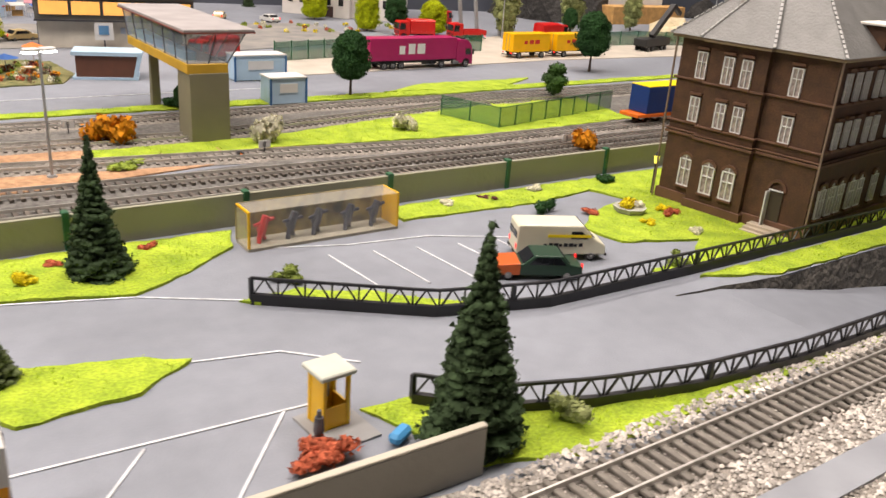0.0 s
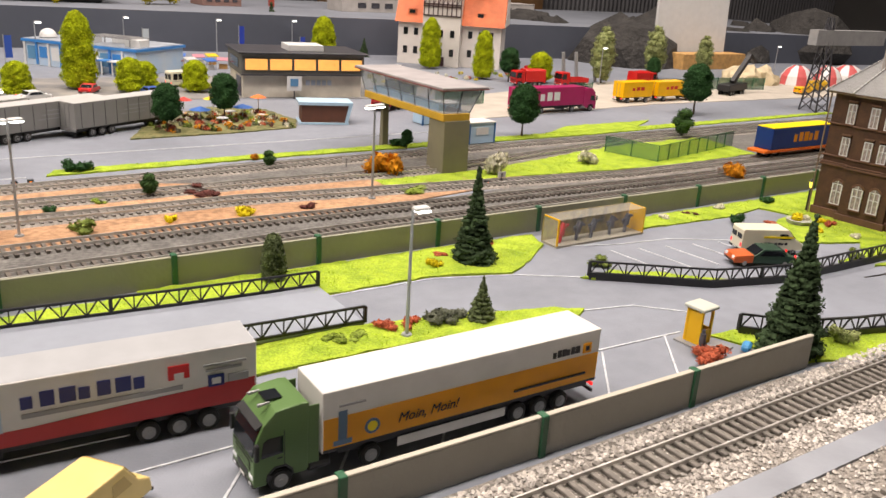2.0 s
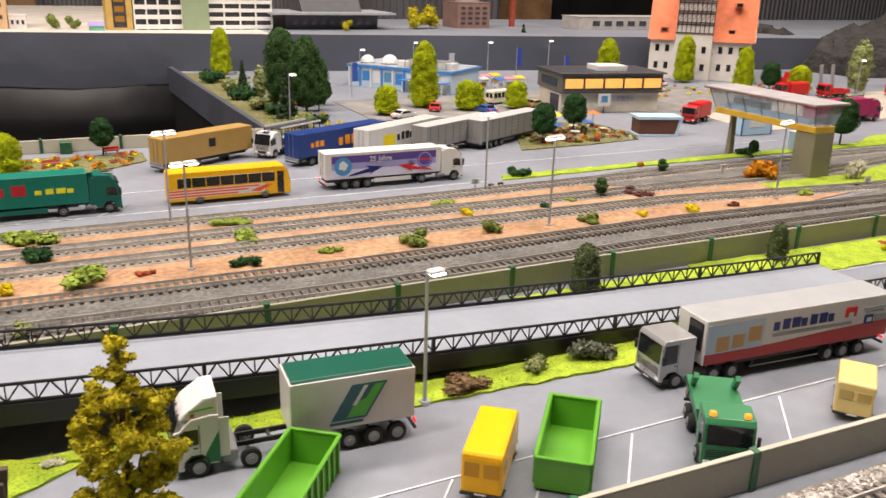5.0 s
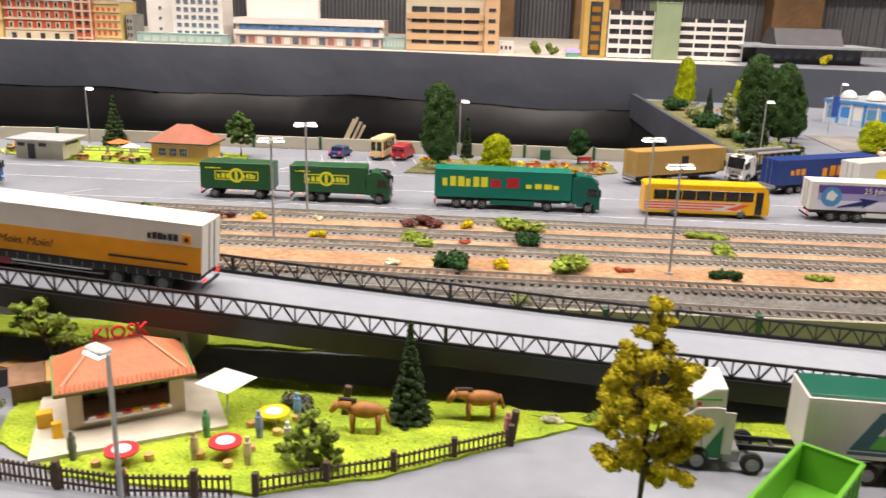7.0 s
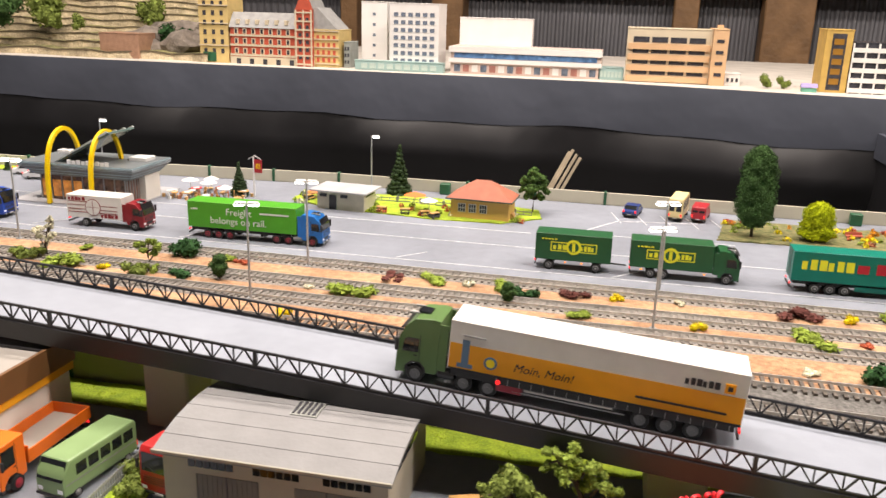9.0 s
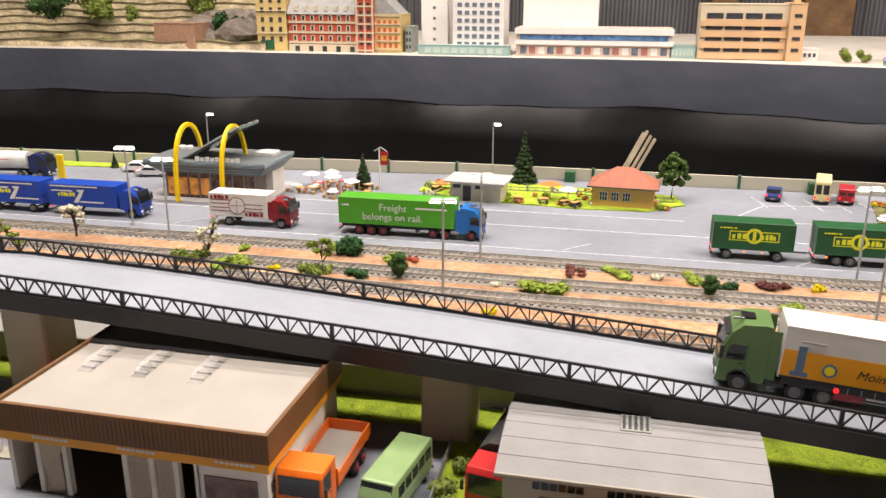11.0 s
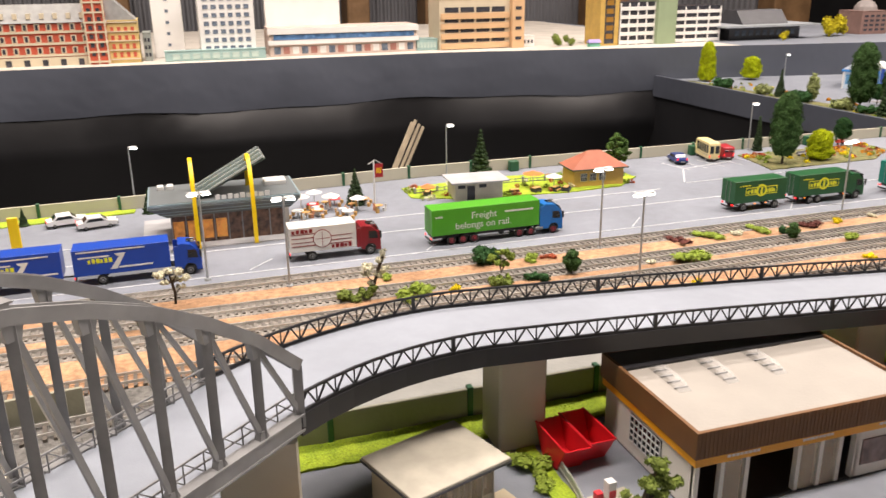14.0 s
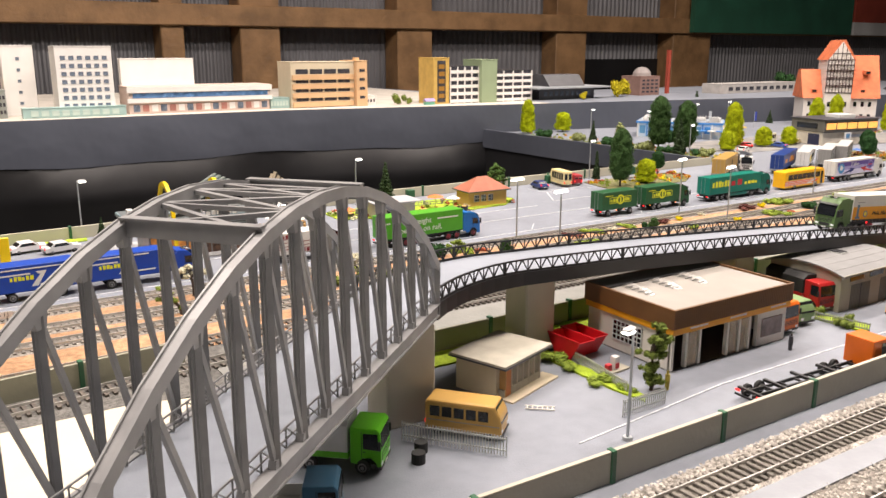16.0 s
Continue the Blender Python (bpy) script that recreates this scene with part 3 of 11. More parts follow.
tagged(new("gravel", me), "loose pale beige ballast stones along the front track", "gravel", kind="stuff")

# ---- the road ramp and bridge ----
RAMP = [(0.42, 0.0, 0.2215), (0.165, 0.009, 0.2225), (0.0, 0.017, 0.223), (-0.172, 0.0265, 0.224), (-0.343, 0.038, 0.227), (-0.58, 0.0545, 0.238), (-0.78, 0.067, 0.246), (-0.94, 0.0755, 0.25), (-1.12, 0.085, 0.254), (-1.6, 0.092, 0.254)]


def ramp_at(x, k):
    """Height (k = 1) or middle (k = 2) of the roadway at x."""
    if x >= RAMP[0][0]:
        return RAMP[0][k]
    for p, q in zip(RAMP, RAMP[1:]):
        if x >= q[0]:
            return p[k] + (q[k] - p[k]) * (p[0] - x) / (p[0] - q[0])
    return RAMP[-1][k]


def smooth_at(x, k):
    return sum(ramp_at(x + o, k) for o in (-0.1, -0.05, 0, 0.05, 0.1)) / 5


def deck_z(x):
    return max(0.0005, smooth_at(x, 1))


def deck_mid(x):
    return smooth_at(x, 2)


def at_s(pts, s):
    for p, q in zip(pts, pts[1:]):
        L = (Vector(q) - Vector(p)).length
        if s <= L:
            return Vector(p).lerp(Vector(q), s / L)
        s -= L
    return Vector(pts[-1])


MID = [(0.42 - 0.02 * i, deck_mid(0.42 - 0.02 * i), deck_z(0.42 - 0.02 * i)) for i in range(79)]
# the curve towards the arch bridge
cx, cy, rad = -1.156, 0.254, 0.263
for i in range(1, 9):
    a = math.radians(5.1 * i)
    MID.append((cx - rad * math.sin(a), cy - rad * (1 - math.cos(a)), 0.0855 + 0.0008 * i))
MID = [Vector(p) for p in MID]
HALF = 0.037
ARCH0 = MID[-1].copy()
ARCH_DIR = Vector((math.cos(radians(220.83)), math.sin(radians(220.83)), -0.0083))


def offset_line(line, o, dz=0.0):
    out = []
    for i, p in enumerate(line):
        d = line[min(i + 1, len(line) - 1)] - line[max(i - 1, 0)]
        d.z = 0
        d.normalize()
        out.append(Vector((p.x - d.y * o, p.y + d.x * o, p.z + dz)))
    return out


def ribbon(line, o0, o1, z0, z1, bm=None):
    """A band along the line between two offsets, from z0 to z1 over it."""
    b = bm or bmesh.new()
    A, B_ = offset_line(line, o0), offset_line(line, o1)
    prev = None
    for p, q in zip(A, B_):
        ring = [b.verts.new((p.x, p.y, p.z + z0)), b.verts.new((q.x, q.y, q.z + z0)), b.verts.new((q.x, q.y, q.z + z1)), b.verts.new((p.x, p.y, p.z + z1))]
        if prev:
            for k in range(4):
                b.faces.new((prev[k], prev[(k + 1) % 4], ring[(k + 1) % 4], ring[k]))
        else:
            b.faces.new(ring[::-1])
        prev = ring
    b.faces.new(prev)
    bmesh.ops.recalc_face_normals(b, faces=b.faces)
    return b


bridge = thing("road_bridge", "grey road bridge on beige pillars with black truss railings", "bridge")
SPAN = MID + [ARCH0 + ARCH_DIR * 0.02 * i for i in range(1, 40)]
part("roadway", ribbon(SPAN, -HALF, HALF, -0.003, 0.0012), DECK, bridge, "smooth grey roadway")
high = [p for p in MID if p.x < 0.2]
part("girder", ribbon(high, -HALF - 0.002, -HALF + 0.002, -0.011, 0.0015), BLACKP, bridge, "black edge girder")
part("girder", ribbon(high, HALF - 0.002, HALF + 0.002, -0.011, 0.0015), BLACKP, bridge, "black edge girder")
part("soffit", ribbon(high, -HALF + 0.003, HALF - 0.003, -0.009, -0.0035), BLACKP, bridge, "black underside")
for px, py, sx_ in ((-0.838, 0.250, 0.0165), (-1.145, 0.244, 0.0175), (-0.50, 0.2425, 0.018), (-1.328, 0.176, 0.0215)):
    root = part("pillar", box(px - sx_, px + sx_, py - 0.017, py + 0.017, 0, deck_z(px) - 0.009, 0.0015), PILLAR, bridge, "square beige pillar")
# solid ramp under the low end
part("abutment", ribbon([p for p in MID if 0.05 < p.x < 0.42], -HALF + 0.001, HALF - 0.001, -0.03, -0.0032), BLACKP, bridge, "black ramp side")


def truss_rail(line, parent, height=0.0115, pitch=0.0147, base=0.0015, every=10):
    """A railing of top and bottom chord with posts and a zigzag."""
    total = sum((q - p).length for p, q in zip(line, line[1:]))
    n = max(2, int(total / pitch))
    P0 = [at_s(line, total * i / n) for i in range(n + 1)]
    for i0 in range(0, n, every):
        seg = P0[i0:min(i0 + every, n) + 1]
        if len(seg) < 2:
            continue
        sec = part("railing", bar(seg[0] + Vector((0, 0, base)), seg[0] + Vector((0, 0, base + height)), 0.0022, 0.0022), BLACKP, parent)
        web = bmesh.new()
        up, dn = Vector((0, 0, base + height)), Vector((0, 0, base + 0.0008))
        for p, q in zip(seg, seg[1:]):
            m = p.lerp(q, 0.5)
            bar(q + dn, q + up, 0.0009, 0.0008, web)
            bar(p + dn, m + up, 0.0010, 0.0009, web)
            bar(m + up, q + dn, 0.0010, 0.0009, web)
        part("top_chord", sweep([p + up for p in seg], 0.0016, 0.0014), BLACKP, sec)
        part("bottom_chord", sweep([p + dn for p in seg], 0.0016, 0.0018), BLACKP, sec)
        part("lattice", web, BLACKP, sec)


RUN = MID
edge = offset_line(RUN, HALF)
edge2 = offset_line(RUN, -HALF)
truss_rail(edge, bridge)
truss_rail(edge2, bridge)

# arch bridge: two bowed trusses with portal bracing
arch = thing("arch_bridge", "grey steel tied-arch bridge with slanted hangers", "bridge")
side = Vector((-ARCH_DIR.y, ARCH_DIR.x, 0)).normalized()


def arch_pt(o, s, h):
    return ARCH0 + ARCH_DIR * (s * 0.408) + side * o + Vector((0, 0, h))


def arch_h(s):
    return 0.0306 + 0.0900 * max(0.0, 1 - (2 * s - 1) ** 2) ** 0.93


def plate(a, b_, c, d, t):
    """A flat gusset plate over four corners, t thick across the bridge."""
    bm = bmesh.new()
    lo = [bm.verts.new(Vector(p) - side * t / 2) for p in (a, b_, c, d)]
    hi = [bm.verts.new(Vector(p) + side * t / 2) for p in (a, b_, c, d)]
    bm.faces.new(lo[::-1])
    bm.faces.new(hi)
    for i in range(4):
        bm.faces.new((lo[i], lo[(i + 1) % 4], hi[(i + 1) % 4], hi[i]))
    return bm


ARCHST = mat("arch_grey_plastic", (0.235, 0.235, 0.24), 0.38, vary=0.15, scale=60, second=(0.28, 0.28, 0.28))
NSEG = 14
AW = 0.0364
for o in (-AW, AW):
    bow = part("arch_rib", bmesh.new(), ARCHST, arch, "bowed grey top chord")
    bm = bmesh.new()
    nodes = [arch_pt(o, i / NSEG, arch_h(i / NSEG)) for i in range(NSEG + 1)]
    sweep(nodes, 0.0062, 0.0044, bm)
    for k in (-0.0027, 0.0027):
        sweep([p + side * k for p in nodes], 0.0009, 0.0062, bm)
    bar(arch_pt(o, 0, -0.006), arch_pt(o, 0, arch_h(0)), 0.005, 0.005, bm)
    bar(arch_pt(o, 1, -0.006), arch_pt(o, 1, arch_h(1)), 0.005, 0.005, bm)
    bm.to_mesh(bow.data)
    bm.free()
    tie = part("tie_beam", bar(arch_pt(o, 0, -0.003), arch_pt(o, 1, -0.003), 0.0045, 0.009), ARCHST, arch, "grey bottom tie")
    for z in (-0.0075, 0.0015):
        part("flange", bar(arch_pt(o, 0, z), arch_pt(o, 1, z), 0.0068, 0.0012), ARCHST, tie)
    for z in (0.006, 0.012):
        part("guard_rail", bar(arch_pt(o * 0.88, 0, z), arch_pt(o * 0.88, 1, z), 0.0008, 0.0009), ARCHST, arch)
    for i in range(33):
        part("guard_post", bar(arch_pt(o * 0.88, i / 32, 0), arch_pt(o * 0.88, i / 32, 0.012), 0.0008, 0.0008), ARCHST, arch)
        if i < 32:
            part("guard_brace", bar(arch_pt(o * 0.88, i / 32, 0.001), arch_pt(o * 0.88, (i + 1) / 32, 0.012), 0.0006, 0.0006), ARCHST, arch)
    for i in range(1, NSEG):
        s = i / NSEG
        hg = part("hanger", bar(arch_pt(o, s, 0), arch_pt(o, s, arch_h(s)), 0.0014, 0.0029), ARCHST, arch, "slender grey hanger")
        for k in (-0.0015, 0.0015):
            part("flange", bar(arch_pt(o + k, s, 0), arch_pt(o + k, s, arch_h(s)), 0.0008, 0.0029), ARCHST, hg)
        w_ = 0.012
        part("gusset", plate(arch_pt(o, s - w_, arch_h(s - w_)), arch_pt(o, s + w_, arch_h(s + w_)), arch_pt(o, s + w_ * 0.6, arch_h(s) - 0.0095), arch_pt(o, s - w_ * 0.6, arch_h(s) - 0.0095), 0.0042), ARCHST, arch)
        part("gusset", plate(arch_pt(o, s - w_ * 0.8, 0.0), arch_pt(o, s + w_ * 0.8, 0.0), arch_pt(o, s + w_ * 0.5, 0.0065), arch_pt(o, s - w_ * 0.3, 0.0065), 0.0042), ARCHST, arch)
        part("diagonal", bar(arch_pt(o, s, arch_h(s) - 0.003), arch_pt(o, s - 1 / NSEG, 0.002), 0.0022, 0.0026), ARCHST, arch, "slanted grey diagonal")
prev = None
for i in range(5, 10):
    s = i / NSEG
    a, c = arch_pt(-AW, s, arch_h(s)), arch_pt(AW, s, arch_h(s))
    if i in (5, 9):
        pb = part("portal_beam", bar(a, c, 0.0034, 0.0088), ARCHST, arch, "deep grey portal beam")
        part("flange", bar(a + Vector((0, 0, 0.0042)), c + Vector((0, 0, 0.0042)), 0.0062, 0.0010), ARCHST, pb)
    else:
        part("cross_beam", bar(a, c, 0.0022, 0.0022), ARCHST, arch)
    if prev:
        part("wind_brace", bar(prev[0], c, 0.0034, 0.0022), ARCHST, arch)
        part("wind_brace", bar(prev[1], a, 0.0034, 0.0022), ARCHST, arch)
    prev = (a, c)
for i in range(1, NSEG, 2):
    s = i / NSEG
    part("floor_beam", bar(arch_pt(-AW, s, -0.006), arch_pt(AW, s, -0.006), 0.003, 0.004), ARCHST, arch)

# free-standing truss railings on the right
for pts in ([(0.629, 0.186), (0.712, 0.127), (0.78, 0.108), (0.911, 0.104), (1.105, 0.102), (1.5, 0.1)], [(0.652, 0.056), (0.68, 0.03), (0.724, 0.014), (0.78, 0.0), (0.851, -0.008), (0.933, -0.010), (1.4, -0.01)]):
    rl = thing("truss_railing", "black truss railing along the road", "railing", group="truss railings")
    truss_rail([Vector((x, y, 0)) for x, y in pts], rl, height=0.0125, pitch=0.0147, base=0.003)
    part("kerb", sweep([Vector((x, y, 0.003)) for x, y in pts], 0.003, 0.0065), BLACKP, rl)

# ---- vehicles, in real metres under a 1:87 root; forward is +x, the rear end at x = 0 ----
TYRE = mat("tyre_rubber", (0.018, 0.018, 0.018), 0.8, vary=0.2, scale=3)
RIMG = mat("rim_grey", (0.26, 0.26, 0.26), 0.4, metal=0.3, vary=0.1, scale=3)
RIMD = mat("rim_dark", (0.12, 0.12, 0.12), 0.4, metal=0.3, vary=0.1, scale=3)
RIMR = mat("rim_red", (0.30, 0.02, 0.035), 0.45, vary=0.1, scale=3)
GLASS = mat("dark_glazing", (0.012, 0.014, 0.017), 0.08, vary=0.1, scale=1)
CHASSIS = mat("chassis_black", (0.014, 0.014, 0.015), 0.5, vary=0.2, scale=2)
ORANGE_L = mat("marker_orange", (0.95, 0.25, 0.02), 0.3, vary=0.0, emit=1.5)
RED_L = mat("tail_red", (0.85, 0.02, 0.02), 0.3, vary=0.0, emit=1.5)
HEAD_L = mat("headlamp", (0.9, 0.92, 0.95), 0.15, vary=0.0)
PAINTS = {}


def paint(name, colour, rough=0.35, scale=0.8):
    if name not in PAINTS:
        PAINTS[name] = mat(name, colour, rough, vary=0.05, scale=scale, spec=0.4)
    return PAINTS[name]


WHITE = paint("white_paint", (0.64, 0.63, 0.60))
GREEN_CAB = paint("olive_green_cab", (0.095, 0.172, 0.055))
AMBER = paint("amber_yellow", (0.78, 0.33, 0.004))
_wheels = {}


def wheel(parent, x, y, rim=RIMG, r=0.5, w=0.34):
    """A tyre with a rim under it, whose recess is only painted on in black."""
    key = (rim.name, r, w)
    if key not in _wheels:
        t = cyl((0, -w / 2, 0), (0, w / 2, 0), r, n=20)
        bmesh.ops.bevel(t, geom=[e for e in t.edges if e.calc_face_angle(0) > 1], offset=0.06, segments=2, affect="EDGES")
        tyre = part("wheel", t, TYRE, parent, smooth=False)
        rb = cyl((0, -w / 2 - 0.025, 0), (0, w / 2 + 0.025, 0), r * 0.60, n=14)
        # middle disc, coloured black below for the shade of a recess
        cyl((0, -w / 2 - 0.05, 0), (0, w / 2 + 0.05, 0), r * 0.44, n=14, bm=rb)
        rb.faces.ensure_lookup_table()
        for f_ in rb.faces[16:]:
            f_.material_index = 1
        cyl((0, -w / 2 - 0.11, 0), (0, w / 2 + 0.11, 0), r * 0.24, n=8, bm=rb)
        rm = part("rim", rb, [rim, CHASSIS], tyre)
        for f_ in list(rm.data.polygons)[32:]:
            f_.material_index = 0
        _wheels[key] = (tyre.data, rm.data)
    else:
        tyre = new("wheel", _wheels[key][0])
        tyre.parent = parent
        rm = new("rim", _wheels[key][1])
        rm.parent = tyre
    tyre.matrix_basis = Matrix.Translation((x, y, r))
    return tyre


def axle(parent, x, rim=RIMG, r=0.5, half=1.08):
    for y in (-half, half):
        wheel(parent, x, y, rim, r)
    part("axle_beam", cyl((x, -half, r), (x, half, r), 0.09, n=8), CHASSIS, parent)


_fonts = {}


def letters(text, size, extrude=0.012):
    """A mesh of the text, its left end at the origin, in the x-z plane facing -y."""
    key = (text, size)
    if key not in _fonts:
        cu = bpy.data.curves.new("letters", "FONT")
        cu.body, cu.size, cu.extrude = text, size, extrude
        cu.shear = 0.3 if text.startswith("Moin") else 0.0
        cu.resolution_u = 3
        tmp = new("letters", cu)
        bpy.context.view_layer.update()
        me = bpy.data.meshes.new_from_object(tmp.evaluated_get(bpy.context.evaluated_depsgraph_get()))
        bpy.data.objects.remove(tmp)
        me.transform(Matrix.Rotation(math.pi / 2, 4, "X"))
        _fonts[key] = me
    return _fonts[key]


def side_place(x0, x1, y, face):
    """Maps u (from the viewer's left along a side) and v (height) to the side at +-y."""
    if face < 0:
        return Matrix.Translation((x0, -y, 0))
    return Matrix.Translation((x1, y, 0)) @ Matrix.Rotation(math.pi, 4, "Z")


def decor(parent, x0, x1, y, face, items):
    """Stripes, discs, polygons and lettering on a side wall."""
    m = side_place(x0, x1, y, face)
    for lift, it in enumerate(items):
        kind, nm = it[0], it[1]
        dy = -0.012 - 0.006 * lift
        if kind == "rect":
            bm = box(it[2], it[3], dy, 0.02, it[4], it[5])
        elif kind == "disc":
            bm = cyl((it[2], 0.02, it[3]), (it[2], dy, it[3]), it[4], n=24)
        elif kind == "poly":
            bm = profile_y(it[2], dy, 0.02)
        elif kind == "bars":
            u, v, w, h, n = it[2:7]
            if n > 8:
                nm = "print_bar"
            bm = box(u, u + w, dy, 0.02, v, v + h) if n > 8 else None
            k = u
            for j in range(n if bm is None else 0):
                ww = w / n * (0.62 + 0.25 * ((j * 7) % 3) / 2)
                ob = part(nm.rstrip("s"), box(k, k + ww, dy, 0.02, v, v + h * (1 if j % 3 else 0.8)), it[-1], parent)
                ob.matrix_basis = m
                k += w / n
            if bm is None:
                continue
        elif kind == "text":
            ob = new(nm, letters(it[2], it[5]).copy())
            ob.data.materials.clear()
            ob.data.materials.append(it[-1])
            ob.parent = parent
            ob.matrix_basis = m @ Matrix.Translation((it[3], dy, it[4]))
            continue
        ob = part(nm, bm, it[-1], parent)
        ob.matrix_basis = m


def modern_cab(parent, x0, L, material, H=3.75, visor=True, roof_hatch=True, window=GLASS):
    """A high-roofed cab-over tractor cab from x0 to x0 + L."""
    w = 1.22
    f = x0 + L
    pts = [(x0, 0.75), (x0, H - 0.05), (x0 + 0.35, H), (f - 0.95, H - 0.12), (f - 0.42, H - 0.65), (f - 0.16, 2.45), (f - 0.02, 1.55), (f, 0.45), (f - 0.55, 0.42), (f - 0.62, 0.85), (f - 0.9, 1.12), (f - 1.35, 1.12), (f - 1.62, 0.85), (f - 1.66, 0.6), (x0 + 0.1, 0.6)]
    cab = part("cab", profile_y(pts, -w, w, 0.06), material, parent)
    part("windscreen", profile_y([(f - 0.115, 1.75), (f - 0.13, 1.75), (f - 0.20, 2.42), (f - 0.40, 3.0), (f - 0.36, 3.02), (f - 0.10, 2.42), (f + 0.0, 1.75)], -1.08, 1.08), window, cab, "dark windscreen")
    for s in (-1, 1):
        y0, y1 = sorted((s * 1.17, s * 1.232))
        part("side_window", profile_y([(f - 1.25, 1.75), (f - 0.32, 1.68), (f - 0.42, 2.38), (f - 0.62, 2.52), (f - 1.25, 2.52)], y0, y1), window, cab, "dark side window")
        part("mirror", box(f - 0.18, f + 0.02, *sorted((s * 1.30, s * 1.5)), 1.75, 2.5, 0.04), CHASSIS, cab)
        part("door_handle", box(f - 1.2, f - 1.0, *sorted((s * 1.2, s * 1.24)), 1.52, 1.58), CHASSIS, cab)
        part("door_step", box(f - 1.0, f - 0.62, *sorted((s * 1.0, s * 1.21)), 0.42, 0.84, 0.03), CHASSIS, cab)
        part("headlight", box(f - 0.25, f + 0.015, *sorted((s * 0.72, s * 1.16)), 0.72, 0.95, 0.04), HEAD_L, cab, "clear headlight")
        part("side_deflector", box(x0 - 0.45, x0 + 0.02, *sorted((s * 1.16, s * 1.22)), 0.9, H - 0.2, 0.02), material, cab)
    part("grille", box(f - 0.1, f + 0.012, -0.85, 0.85, 1.05, 1.5, 0.02), CHASSIS, cab, "black grille")
    for k in range(3):
        part("grille_slat", box(f - 0.05, f + 0.03, -0.8, 0.8, 1.1 + 0.14 * k, 1.15 + 0.14 * k), material, cab)
    part("bumper", box(f - 0.2, f + 0.02, -1.2, 1.2, 0.36, 0.62, 0.05), CHASSIS, cab)
    part("lower_grille", box(f - 0.1, f + 0.014, -0.6, 0.6, 0.66, 0.98, 0.02), CHASSIS, cab, "black lower grille")
    part("cab_panel_line", box(f - 0.08, f + 0.008, -1.12, 1.12, 1.60, 1.635), CHASSIS, cab)
    for s in (-1, 1):
        part("fog_lamp", box(f - 0.05, f + 0.03, *sorted((s * 0.75, s * 1.0)), 0.44, 0.56, 0.02), HEAD_L, cab)
        part("wiper", bar((f + 0.0, s * 0.12, 1.76), (f - 0.07, s * 0.75, 2.05), 0.03, 0.03), CHASSIS, cab)
        part("door_seam", box(f - 1.32, f - 1.29, *sorted((s * 1.2, s * 1.226)), 1.15, 2.75), CHASSIS, cab)
        part("wheel_arch", profile_y([(f - 1.72, 0.62), (f - 1.66, 0.92), (f - 1.38, 1.19), (f - 0.88, 1.19), (f - 0.58, 0.92), (f - 0.52, 0.62), (f - 0.60, 0.62), (f - 0.66, 0.88), (f - 0.92, 1.12), (f - 1.34, 1.12), (f - 1.58, 0.88), (f - 1.64, 0.62)], *sorted((s * 1.18, s * 1.25))), CHASSIS, cab, "black wheel arch")
        part("roof_horn", cyl((f - 0.95, s * 0.55, H - 0.02), (f - 0.45, s * 0.55, H - 0.06), 0.05, 0.08, 8), RIMG, cab)
    part("number_plate", box(f, f + 0.035, -0.26, 0.26, 0.46, 0.57), WHITE, cab)
    if visor:
        part("sun_visor", profile_y([(f - 0.52, 3.05), (f - 0.18, 2.92), (f - 0.15, 2.98), (f - 0.5, 3.16)], -1.1, 1.1), CHASSIS, cab)
    if roof_hatch:
        part("roof_hatch", box(x0 + 0.8, x0 + 1.5, -0.4, 0.4, H - 0.1, H + 0.03, 0.02), GLASS, cab)
    return cab


